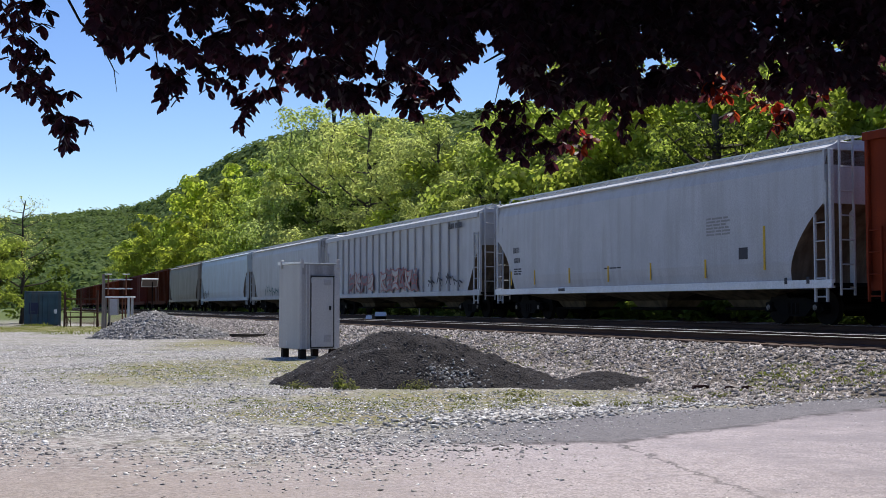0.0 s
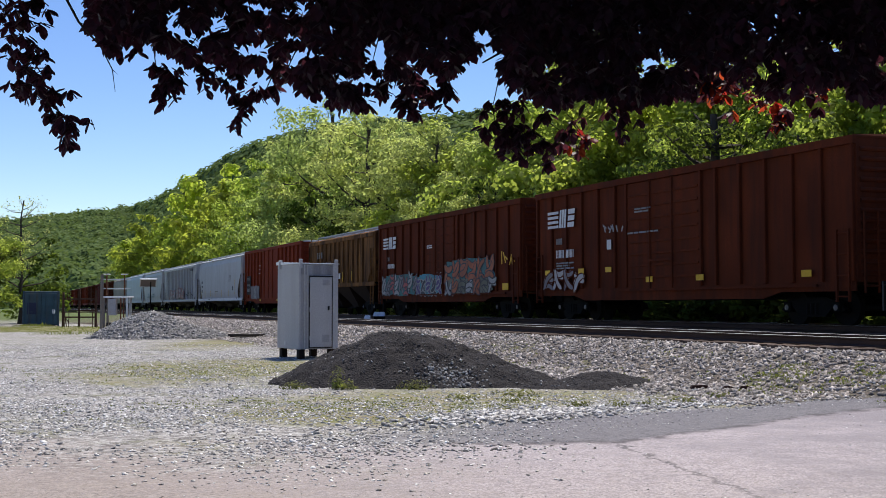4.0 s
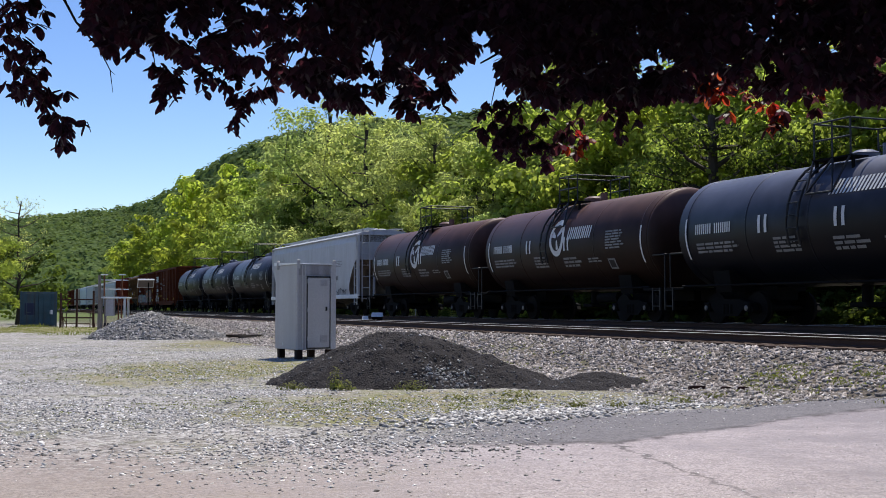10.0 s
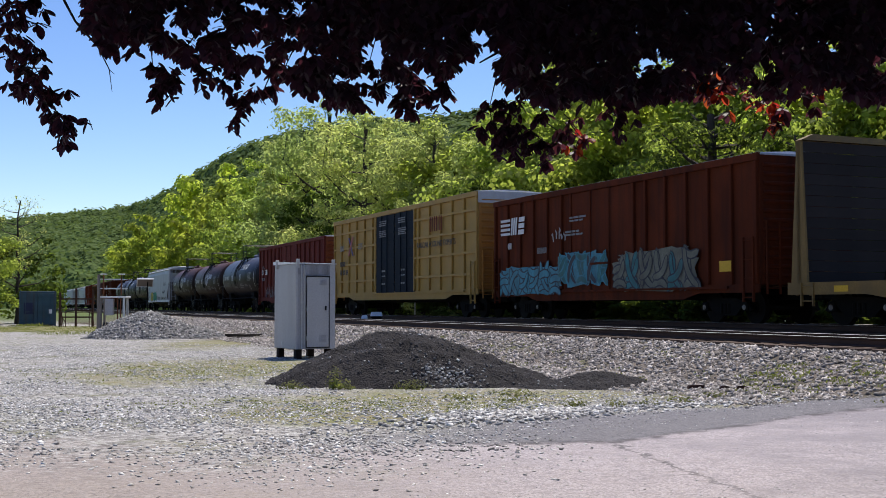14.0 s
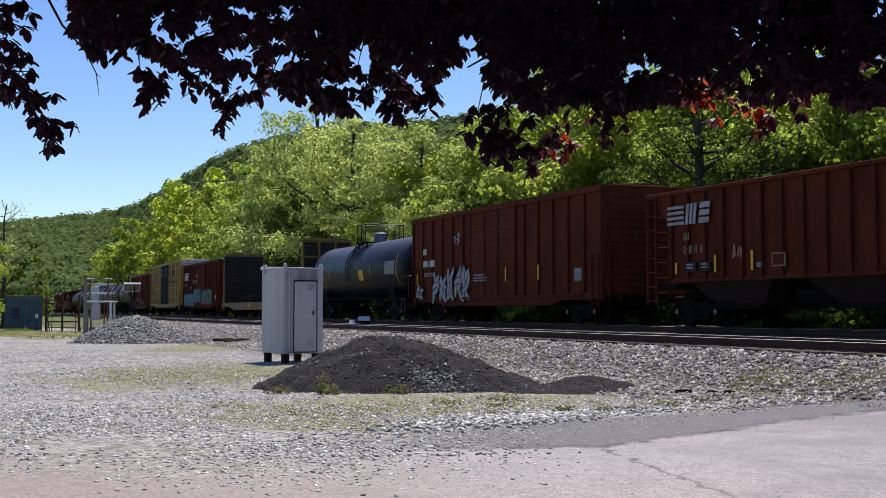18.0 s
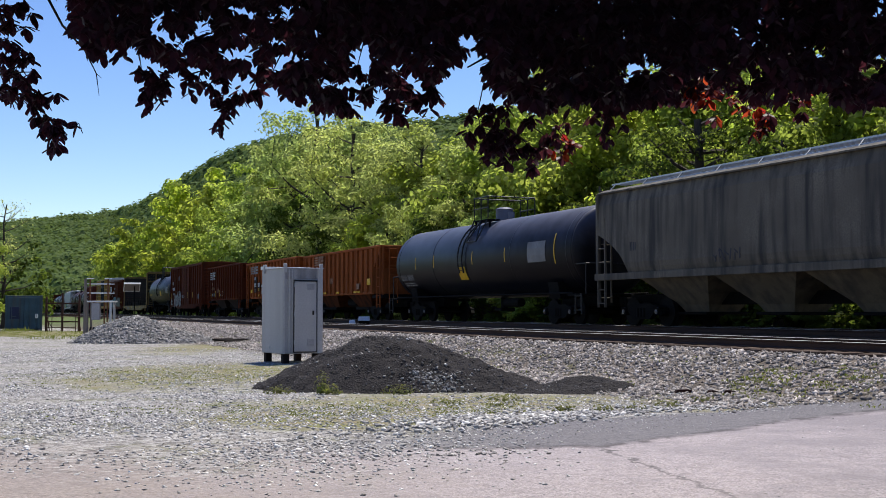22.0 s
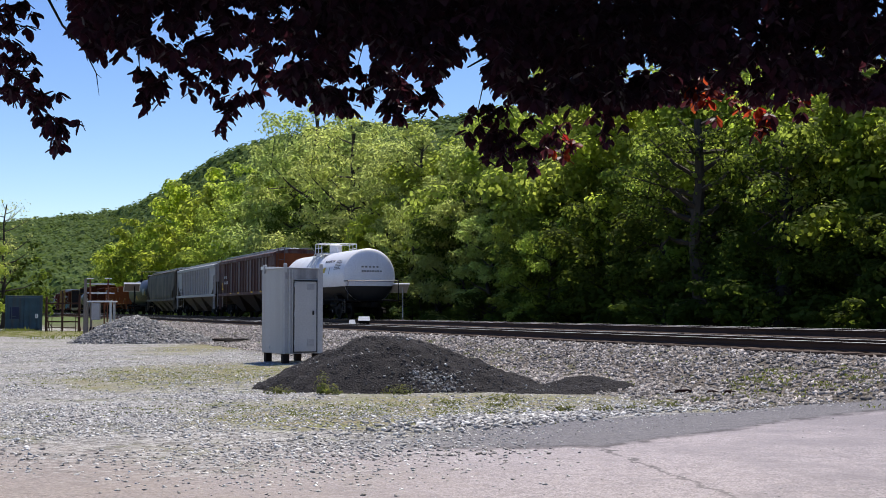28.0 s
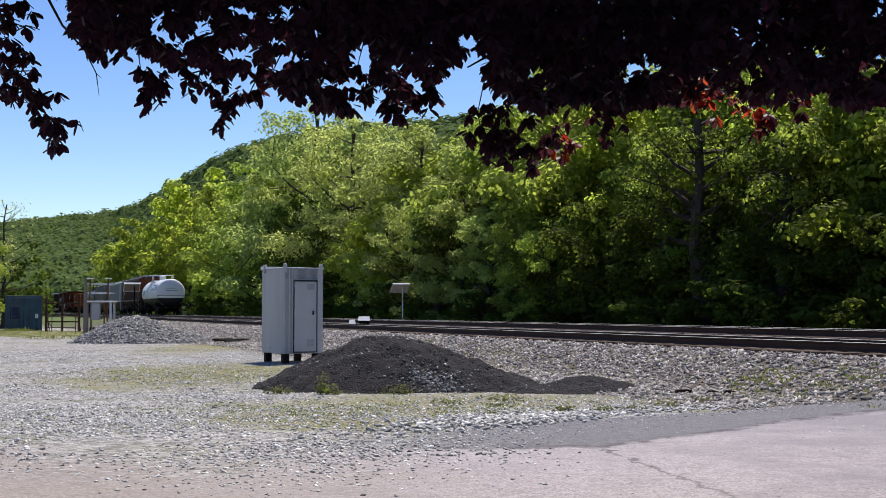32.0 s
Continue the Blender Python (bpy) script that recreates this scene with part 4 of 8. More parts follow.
def boxcar(lead, tail, colour, label, top=4.39, low=0.634, ribs=14, door="plug", end=None, roof=None, door_mat=None, rib_mat=None, ridged=True):
    L = lead - tail
    h = L / 2
    car = tagged(new("boxcar"), label, "freight car", "cars of the freight train")
    place(car, lead, tail)
    eave = top - 0.12
    bm = bmesh.new()
    box(bm, -h, h, -HW + 0.09, HW - 0.09, low + 0.35, eave, 0.02)
    part("body", bm, colour, car)
    bm = bmesh.new()
    # side sill: shallow at the ends, deeper in the middle
    for y in (-HW + 0.06, HW - 0.1):
        prism(bm, [(-h, low + 0.38), (-h, low + 0.16), (-h + 2.6, low + 0.16), (-h + 3.3, low), (h - 3.3, low), (h - 2.6, low + 0.16), (h, low + 0.16), (h, low + 0.38)], y, y + 0.04)
    part("side_sill", bm, colour, car)
    bm = bmesh.new()
    loft(bm, [(eave, -h - 0.04, h + 0.04, HW), (eave + 0.05, -h - 0.04, h + 0.04, HW), (top, -h, h, 0.5), (top + 0.02, -h, h, 0.05)])
    for i in range(1, int(L / 1.1)):
        x = -h + L * i / int(L / 1.1)
        prism_y = [(-HW + 0.02, eave + 0.06), (0, top + 0.05), (HW - 0.02, eave + 0.06), (HW - 0.02, eave), (-HW + 0.02, eave)]
        a = [bm.verts.new((x - 0.03, p, q)) for p, q in prism_y]
        b = [bm.verts.new((x + 0.03, p, q)) for p, q in prism_y]
        for j in range(5):
            bm.faces.new((a[j], a[(j + 1) % 5], b[(j + 1) % 5], b[j]))
        bm.faces.new(a)
        bm.faces.new(b[::-1])
    bmesh.ops.recalc_face_normals(bm, faces=bm.faces)
    part("roof", bm, roof or M["galv"], car)
    bm = bmesh.new()
    for y in (-HW + 0.045, HW - 0.045):
        box(bm, -h - 0.045, h + 0.045, y - 0.05, y + 0.05, eave - 0.14, eave + 0.045)
    part("top_chord", bm, colour, car)
    dw = 2.6 if door == "double" else 1.9
    bm = bmesh.new()
    box(bm, -0.05, 0.05, 0, 0.09, low + 0.38, eave - 0.14, 0.012)
    rib = part("rib", bm, rib_mat or colour, car)
    spare(rib)
    xs = [-h + 0.06 + (L - 0.12) * i / (ribs + 3) for i in range(ribs + 4)]
    xs = [x for x in xs if abs(x) > dw - 0.1] + [-dw, dw]
    for x in xs:
        for k in (1, -1):
            again(rib, car, Matrix.Translation((x, k * (HW - 0.09), 0)) @ Matrix.Rotation(0 if k > 0 else math.pi, 4, "Z"))
    for k in (1, -1):
        # door leaves with ribs across and locking rods
        leaves = (-dw, 0.0), (0.0, dw)
        for a, b in leaves if door == "double" else ((-dw, dw),) if door == "plug" else ((-dw * 0.8, dw * 0.8),):
            bm = bmesh.new()
            y = HW - 0.045
            box(bm, a + 0.06, b - 0.06, y - 0.05, y, low + 0.32, eave - 0.16, 0.01)
            d = part("door", bm, door_mat or colour, car)
            d.matrix_basis = Matrix.Rotation(0 if k > 0 else math.pi, 4, "Z")
            n = 9
            bm = bmesh.new()
            box(bm, a + 0.1, b - 0.1, y, y + 0.03, -0.03, 0.03)
            ridge = part("ridge", bm, door_mat or colour)
            for i in range(1, n if ridged else 1):
                again(ridge, d, Matrix.Translation((0, 0, low + 0.32 + (eave - low - 0.5) * i / n)))
            spare(ridge)
            bm = bmesh.new()
            for x in (a + (b - a) * 0.35, a + (b - a) * 0.65):
                rod(bm, (x, HW - 0.0, low + 0.3), (x, HW - 0.0, eave - 0.15), 0.025, 6)
            box(bm, a + (b - a) * 0.35, a + (b - a) * 0.65, HW + 0.0, HW + 0.03, 1.75, 1.82)
            part("locking_rod", bm, door_mat or colour, d)
        bm = bmesh.new()
        box(bm, -h + 1.2, dw + 0.6, k * (HW - 0.02), k * (HW + 0.03), low + 0.27, low + 0.33)
        part("door_rail", bm, colour, car)
    for k in (-1, 1):
        # ends pressed into horizontal ridges
        bm = bmesh.new()
        box(bm, k * h, k * (h + 0.02), -HW + 0.1, HW - 0.1, low + 0.36, eave)
        wall = part("end_wall", bm, end or colour, car)
        n = 13
        bm = bmesh.new()
        rod(bm, (k * (h + 0.01), -HW + 0.2, 0), (k * (h + 0.01), HW - 0.2, 0), 0.06, 8)
        ridge = part("ridge", bm, end or colour)
        for i in range(n):
            again(ridge, wall, Matrix.Translation((0, 0, low + 0.58 + (eave - low - 0.6) * i / n)))
        spare(ridge)
        end_ladder(car, k, h + 0.06, 0.75, 2.6 if k < 0 else 2.4, end or colour)
        ladder(car, k * (h - 0.32), HW + 0.02, 0.55, 2.2, colour, 0.4, "side_ladder")
    running_gear(car, h, 0.6)
    return car, h


def covered_hopper(lead, tail, colour, label, eave=4.2, low=0.87, ribs=0, bays=3, deep=False, bay_mat=None, rib_mat=None, cut=1.5, sill_mat=None, end_mat=None):
    """deep: the side sheets stop high and the hoppers hang below them."""
    L = lead - tail
    h = L / 2
    car = tagged(new("covered_hopper"), label, "freight car", "cars of the freight train")
    place(car, lead, tail)
    zc = eave - 1.25                       # where the ends begin to slope in
    bm = bmesh.new()
    w = HW - (0.09 if ribs else 0.0)
    if ribs:
        loft(bm, [(low, -h + cut, h - cut, w), (zc, -h + 0.25, h - 0.25, w), (eave, -h + 0.2, h - 0.2, w)])
    else:
        lev = []
        for i in range(10):
            t = i / 9
            e = 0.25 + (cut - 0.25) * (1 - t ** 2.2)
            lev.append((low + (zc - low) * t, -h + e, h - e, w - 0.14 * max(0.0, 1 - t * 3.0) ** 1.5))
        loft(bm, lev + [(eave - 0.35, -h + 0.2, h - 0.2, w - 0.02), (eave, -h + 0.2, h - 0.2, w - 0.12)])
    bm.normal_update()
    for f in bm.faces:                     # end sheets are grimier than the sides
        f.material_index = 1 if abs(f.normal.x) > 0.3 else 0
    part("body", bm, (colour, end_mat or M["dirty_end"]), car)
    bm = bmesh.new()
    loft(bm, [(eave, -h + 0.12, h - 0.12, HW - 0.02), (eave + 0.04, -h + 0.12, h - 0.12, HW - 0.02), (eave + 0.15, -h + 0.15, h - 0.15, HW - 0.3), (eave + 0.25, -h + 0.15, h - 0.15, 0.7), (eave + 0.28, -h + 0.15, h - 0.15, 0.2)])
    part("roof", bm, colour, car)
    # roof hatches and walkways
    bm = bmesh.new()
    loft(bm, [(eave + 0.2, -h + 1.0, h - 1.0, 0.36), (eave + 0.36, -h + 1.0, h - 1.0, 0.34), (eave + 0.38, -h + 1.05, h - 1.05, 0.28)])
    part("hatch", bm, M["galv"], car)
    for k in (-1, 1):
        bm = bmesh.new()
        for j in range(4):
            y = k * (0.48 + 0.13 * j)
            box(bm, -h + 0.1, h - 0.1, y - 0.035, y + 0.035, eave + 0.34, eave + 0.36)
        box(bm, -h + 0.1, h - 0.1, k * 0.92, k * 0.945, eave + 0.325, eave + 0.37)
        board = part("running_board", bm, M["galv"], car)
        bm = bmesh.new()
        rod(bm, (0, k * 1.12, eave + 0.15), (0, k * 0.93, eave + 0.34), 0.02, 6)
        brace = part("bracket", bm, M["galv"])
        for i in range(int(L / 1.7) + 1):
            again(brace, board, Matrix.Translation((-h + 0.3 + (L - 0.6) * i / int(L / 1.7), 0, 0)))
        spare(brace)
    # side sill runs on to the end platforms
    for k in (-1, 1):
        bm = bmesh.new()
        z0 = low if not deep else low - 0.05
        box(bm, -h, h, k * (HW - 0.1), k * (HW + 0.01), z0 - 0.0, z0 + 0.2, 0.01)
        part("side_sill", bm, sill_mat or colour, car)
    if ribs:
        bm = bmesh.new()
        box(bm, -0.045, 0.045, 0, 0.09, low + 0.05, eave, 0.01)
        rib = part("rib", bm, rib_mat or colour, car)
        spare(rib)
        for i in range(ribs):
            x = -h + 0.3 + (L - 0.6) * i / (ribs - 1)
            if abs(x) > h - cut:          # short ribs over the cut-away ends
                continue
            for k in (1, -1):
                again(rib, car, Matrix.Translation((x, k * (HW - 0.09), 0)) @ Matrix.Rotation(0 if k > 0 else math.pi, 4, "Z"))
        for k in (1, -1):
            bm = bmesh.new()
            box(bm, -h + 0.18, h - 0.18, k * (HW - 0.1), k * HW, eave - 0.16, eave)
            part("top_chord", bm, colour, car)
    # discharge hoppers
    bl = (L - 2 * cut - 0.6) / bays
    for i in range(bays):
        c = -h + cut + 0.3 + bl * (i + 0.5)
        bm = bmesh.new()
        loft(bm, [(0.42 if deep else 0.4, c - bl * 0.16, c + bl * 0.16, 0.5), (0.62, c - bl * 0.2, c + bl * 0.2, 0.62), (low + 0.05, c - bl * 0.49, c + bl * 0.49, HW - 0.12)])
        bay = part("hopper_bay", bm, bay_mat or M["shaded_dirty_bay"], car)
        bm = bmesh.new()
        box(bm, c - bl * 0.2, c + bl * 0.2, -0.7, 0.7, 0.34, 0.42, 0.015)
        part("outlet_gate", bm, M["under"], bay)
    for k in (-1, 1):
        # end framing: posts, braces, platform and ladders
        for y in (-HW + 0.08, HW - 0.08):
            bm = bmesh.new()
            box(bm, k * (h - 0.12), k * (h - 0.02), y - 0.05, y + 0.05, low, eave, 0.01)
            part("corner_post", bm, colour, car)
        for y in (-0.5, 0.5):
            bm = bmesh.new()
            box(bm, k * (h - 0.5), k * (h - 0.4), y - 0.05, y + 0.05, low, eave - 0.6)
            part("end_post", bm, colour, car)
        bm = bmesh.new()
        box(bm, k * (h - cut - 0.3), k * (h + 0.02), -HW + 0.05, HW - 0.05, low + 0.05, low + 0.12)
        part("end_platform", bm, M["under"], car)
        ladder(car, k * (h - 0.38), HW - 0.03, 0.55, zc + 0.5, colour, 0.4, "side_ladder")
        end_ladder(car, k, h, 0.7, eave + 0.3, colour)
        bm = bmesh.new()
        box(bm, k * (h - 0.25), k * (h - 0.2), -w, w, zc, eave)
        part("end_wall", bm, colour, car)
    running_gear(car, h, 0.6)
    return car, h


def tank_car(lead, tail, colour, label, radius=1.5, cz=2.5, dome_top=0.42, rails_mat=None, lower=None, rail_top=0.85):
    L = lead - tail
    h = L / 2
    car = tagged(new("tank_car"), label, "freight car", "cars of the freight train")
    place(car, lead, tail)
    rails_mat = rails_mat or M["black"]
    bm = bmesh.new()
    prof = [(-h + 0.32, radius - 0.015), (-h + 0.345, radius)]
    spin_x(bm, prof + [(-x, r) for x, r in prof[::-1]], cz, 56)
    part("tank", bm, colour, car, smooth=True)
    for k in (-1, 1):
        bm = bmesh.new()
        spin_x(bm, [(k * (h - e), radius * f) for f, e in ((0.15, 0.0), (0.35, 0.015), (0.55, 0.045), (0.72, 0.09), (0.85, 0.145), (0.93, 0.2), (0.975, 0.255), (0.99, 0.32))], cz, 56)
        if lower:
            bmesh.ops.bisect_plane(bm, geom=bm.verts[:] + bm.edges[:] + bm.faces[:], plane_co=(0, 0, cz - radius * 0.36), plane_no=(0, 0, 1))
        for f in bm.faces:                            # the black underside goes round the ends
            f.material_index = 1 if lower and f.calc_center_median().z < cz - radius * 0.36 else 0
        part("tank_head", bm, (colour, lower or colour), car, smooth=True)
    # jacket seams
    for x in (-h + 0.66, -h * 0.42, h * 0.05, h * 0.45, h - 0.66):
        bm = bmesh.new()
        spin_x(bm, [(x - 0.03, radius + 0.002), (x - 0.02, radius + 0.008), (x + 0.02, radius + 0.008), (x + 0.03, radius + 0.002)], cz, 48)
        part("seam_band", bm, colour, car, smooth=True)
    if lower:
        bm = bmesh.new()
        seg = 24
        r = radius + 0.02
        for k in (0,):
            a0, a1 = math.pi * 1.12, math.pi * 1.88
            ring = [[bm.verts.new((x, (q + 0.02) * math.cos(a0 + (a1 - a0) * i / seg), cz + (q + 0.02) * math.sin(a0 + (a1 - a0) * i / seg))) for i in range(seg + 1)]
                    for x, q in [(x - 0.02, q) for x, q in prof] + [(0.02 - x, q) for x, q in prof[::-1]]]
            for p, q in zip(ring, ring[1:]):
                for i in range(seg):
                    bm.faces.new((p[i], p[i + 1], q[i + 1], q[i]))
        part("lower_jacket", bm, lower, car, smooth=True)
    # saddles and stub sills
    for k in (-1, 1):
        bm = bmesh.new()
        box(bm, k * (h - 3.0), k * (h + 0.35), -0.35, 0.35, 0.62, 1.0, 0.02)
        part("stub_sill", bm, M["under"], car)
        bm = bmesh.new()
        loft(bm, [(0.85, k * (h - 1.9) - 0.35, k * (h - 1.9) + 0.35, 1.2), (cz - radius + 0.45, k * (h - 1.9) - 0.35, k * (h - 1.9) + 0.35, 1.3)])
        part("saddle", bm, M["under"], car)
    for k in (-1, 1):
        bm = bmesh.new()
        box(bm, k * (h - 0.5), k * (h + 0.45), -HW, HW, 0.92, 0.99, 0.01)
        part("end_platform", bm, M["under"], car)
        bm = bmesh.new()
        x = k * (h + 0.38)
        for y in (-1.35, 1.35):
            rod(bm, (x, y, 0.95), (x, y, 1.95), 0.025, 6)
            rod(bm, (x, y, 1.95), (k * (h - 0.6), y, 1.95), 0.025, 6)
        rod(bm, (x, -1.35, 1.95), (x, 1.35, 1.95), 0.025, 6)
        part("end_rail", bm, M["black"], car)
        ladder(car, k * (h + 0.2), HW - 0.02, 0.35, 1.0, M["black"], 0.38, "step")
    for k in (-1, 1):
        bm = bmesh.new()
        rod(bm, (-h + 0.3, k * 1.42, 1.02), (h - 0.3, k * 1.42, 1.02), 0.03, 6)
        part("grab_rail", bm, M["under"], car)
    # top fittings: dome, valves, walkway, rails and ladder
    bm = bmesh.new()
    zt = cz + radius
    rod(bm, (0, 0, zt - 0.15), (0, 0, zt + dome_top), 0.34, 20)
    rod(bm, (0, 0, zt + dome_top), (0, 0, zt + dome_top + 0.08), 0.37, 20, 0.2)
    dome = part("dome", bm, colour, car)
    bm = bmesh.new()
    rod(bm, (-0.9, 0.15, zt - 0.1), (-0.9, 0.15, zt + 0.25), 0.12, 12)
    part("valve", bm, colour, car)
    bm = bmesh.new()
    for k in (-1, 1):
        box(bm, -0.65, 0.65, k * 0.5, k * 1.05, zt - 0.06, zt - 0.02)
        for x in (-0.62, 0.62):
            box(bm, x - 0.03, x + 0.03, k * 0.9, k * 0.96, zt - 0.45, zt - 0.05)
    part("walkway", bm, M["under"] if rails_mat is M["black"] else M["galv"], car)
    for k in (-1, 1):                                 # truss that carries the walkway
        bm = bmesh.new()
        low_y, low_z = k * radius * 0.93 + k * 0.06, cz + radius * 0.42
        for x, q in ((-0.62, -0.5), (-0.05, -0.5), (-0.05, 0.4), (0.62, 0.4)):
            rod(bm, (x, k * 1.03, zt - 0.05), (q, low_y, low_z), 0.028, 6)
        rod(bm, (-0.5, low_y, low_z), (0.4, low_y, low_z), 0.028, 6)
        part("truss", bm, rails_mat, car)
    bm = bmesh.new()
    for z in (zt + rail_top / 2, zt + rail_top):
        for y in (-1.0, 1.0):
            rod(bm, (-0.62, y, z), (0.62, y, z), 0.024, 6)
        for x in (-0.62, 0.62):
            if z == zt + rail_top:
                rod(bm, (x, -1.0, z), (x, 1.0, z), 0.024, 6)
    for x in (-0.62, 0.0, 0.62):
        for y in (-1.0, 1.0):
            rod(bm, (x, y, zt - 0.05), (x, y, zt + rail_top), 0.024, 6)
    part("safety_rail", bm, rails_mat, car)
    for k in (-1, 1):
        lad = None
        for d in (0.55, 0.95):
            bm = bmesh.new()
            pts = [(math.cos(a) * (radius + 0.09), cz + math.sin(a) * (radius + 0.09)) for a in [math.radians(g) for g in range(-20, 66, 12)]]
            tube(bm, [(d, k * y0, z0) for y0, z0 in pts], 0.034)
            o = part("ladder" if lad is None else "stile", bm, rails_mat, lad or car)
            lad = lad or o
        for g in range(-16, 66, 11):
            a = math.radians(g)
            bm = bmesh.new()
            rod(bm, (0.55, k * math.cos(a) * (radius + 0.09), cz + math.sin(a) * (radius + 0.09)), (0.95, k * math.cos(a) * (radius + 0.09), cz + math.sin(a) * (radius + 0.09)), 0.016, 6)
            part("rung", bm, rails_mat, lad)
    bm = bmesh.new()
    rod(bm, (0, 0, 0.5), (0, 0, cz - radius + 0.1), 0.14, 12)
    box(bm, -0.3, 0.3, -0.3, 0.3, 0.44, 0.56, 0.02)
    part("bottom_outlet", bm, M["under"], car)
    bm = bmesh.new()
    rod(bm, (-2.6, 0.6, 0.75), (-1.4, 0.6, 0.75), 0.16, 12)
    part("air_tank", bm, M["under"], car)
    running_gear(car, h, 0.6, sill=False)
    return car, h


def on_tank(car, h, radius, cz, u, z, w, hh, material, name="marking", slices=3):
    """A painted plate that follows the tank's round side."""
    bm = bmesh.new()
    x = h - u
    zs = [z + hh * i / slices for i in range(slices + 1)]
    r = radius + 0.018
    ring = []
    for xx in (x, x - w):
        ring.append([bm.verts.new((xx, math.sqrt(max(0.01, r * r - (q - cz) ** 2)), q)) for q in zs])
    for i in range(slices):
        bm.faces.new((ring[0][i], ring[1][i], ring[1][i + 1], ring[0][i + 1]))
    bmesh.ops.recalc_face_normals(bm, faces=bm.faces)
    return part(name, bm, material, car)


def tank_bars(car, h, radius, cz, u, z, text, hh, material, name="marking", lean=0.0, gap=0.28):
    bm = bmesh.new()
    x, w, r = h - u, hh * 0.56, radius + 0.018
    y = lambda q: math.sqrt(max(0.01, r * r - (q - cz) ** 2))
    for ch in text:
        if ch == " ":
            x -= w * 0.75
            continue
        k = w * (0.4 if ch == "i" else 1)
        for p, e in ((0, 0.32), (0.62, 0.94)) if k == w else ((0.1, 0.9),):
            c = [(x - k * p, z), (x - k * e, z), (x - k * e - lean * hh, z + hh), (x - k * p - lean * hh, z + hh)]
            bm.faces.new([bm.verts.new((a, y(q), q)) for a, q in c])
        x -= k + w * gap
    return part(name, bm, material, car)


def tank_print(car, h, radius, cz, u, z, rows, width, hh, material, seed=0):
    rs = random.Random(seed + int(u * 10))
    bm, r = bmesh.new(), radius + 0.018
    y = lambda q: math.sqrt(max(0.01, r * r - (q - cz) ** 2))
    for i in range(rows):
        x, zz = h - u, z - i * hh * 1.7
        end = x - width * rs.uniform(0.75, 1)
        while x > end:
            w = min(rs.uniform(0.15, 0.45), x - end)
            bm.faces.new([bm.verts.new((a, y(q), q)) for a, q in ((x, zz), (x - w, zz), (x - w, zz + hh), (x, zz + hh))])
            x -= w + 0.05
    part("small_print", bm, material, car)


def open_hopper(lead, tail, colour, label, top=3.62, low=1.25, ribs=14, bay_mat=None):
    L = lead - tail
    h = L / 2
    car = tagged(new("open_hopper"), label, "freight car", "cars of the freight train")
    place(car, lead, tail)
    cut, w, knee = 1.22, HW - 0.1, top - 0.98
    # hollow body: outer and inner skins, the ends drawn in below the knee
    bm = bmesh.new()
    def ring(z, l, ww):
        return [bm.verts.new(c) for c in ((-l, -ww, z), (l, -ww, z), (l, ww, z), (-l, ww, z))]
    rings = [ring(low, h - cut, w), ring(knee, h - cut, w), ring(top - 0.14, h - 0.3, w), ring(top, h - 0.28, w), ring(top, h - 0.4, w - 0.08), ring(knee, h - cut - 0.1, w - 0.08), ring(low + 0.3, h - cut - 0.1, w - 0.1)]
    for p, q in zip(rings, rings[1:]):
        for i in range(4):
            bm.faces.new((p[i], p[(i + 1) % 4], q[(i + 1) % 4], q[i]))
    bm.faces.new(rings[0][::-1])
    bm.faces.new(rings[-1])
    part("body", bm, colour, car)
    bm = bmesh.new()
    for k in (-1, 1):
        box(bm, -h + 0.04, h - 0.04, k * (w - 0.05), k * (w + 0.1), top - 0.07, top + 0.04, 0.015)
        box(bm, k * (h - 0.34), k * (h - 0.2), -w + 0.06, w - 0.06, top - 0.07, top + 0.037, 0.015)
    part("top_chord", bm, colour, car)
    for k in (-1, 1):
        bm = bmesh.new()
        box(bm, -h + cut - 0.03, h - cut + 0.03, k * (w - 0.05), k * (w + 0.05), low - 0.03, low + 0.09, 0.01)
        part("side_sill", bm, colour, car)
    bm = bmesh.new()
    box(bm, -0.045, 0.045, 0, 0.1, low + 0.03, top - 0.08, 0.012)
    rib = part("rib", bm, colour, car)
    spare(rib)
    for i in range(ribs):
        x = -h + cut + 0.05 + (L - 2 * cut - 0.1) * i / (ribs - 1)
        for k in (1, -1):
            again(rib, car, Matrix.Translation((x, k * w, 0)) @ Matrix.Rotation(0 if k > 0 else math.pi, 4, "Z"))
    # two long sloping bays, each with a door frame
    for c in (-(h - cut) * 0.5, (h - cut) * 0.5):
        bm = bmesh.new()
        loft(bm, [(0.6, c - 0.95, c + 0.95, 0.9), (low + 0.02, c - 1.75, c + 1.75, w - 0.12)])
        bay = part("hopper_bay", bm, bay_mat or colour, car)
        bm = bmesh.new()
        box(bm, c - 1.0, c + 1.0, -1.1, 1.1, 0.5, 0.62, 0.01)
        part("outlet_gate", bm, M["under"], bay)
    for k in (-1, 1):
        for y in (-w + 0.05, w - 0.05):
            bm = bmesh.new()
            box(bm, k * (h - 0.14), k * (h - 0.05), y - 0.05, y + 0.05, low - 0.1, top - 0.06, 0.01)
            part("corner_post", bm, colour, car)
        bm = bmesh.new()
        box(bm, k * (h - cut - 0.2), k * h, -w, w, low - 0.22, low - 0.06)
        part("end_platform", bm, M["under"], car)
        ladder(car, k * (h - 0.36), HW - 0.02, 0.6, top - 0.1, colour, 0.42, "side_ladder")
        end_ladder(car, k, h - 0.05, 0.8, top, colour, 0.9)
    bm = bmesh.new()
    rod(bm, (-1.1, 0.75, 0.85), (0.2, 0.75, 0.85), 0.2, 12)
    part("air_tank", bm, M["under"], car)
    running_gear(car, h, 0.6)
    return car, h


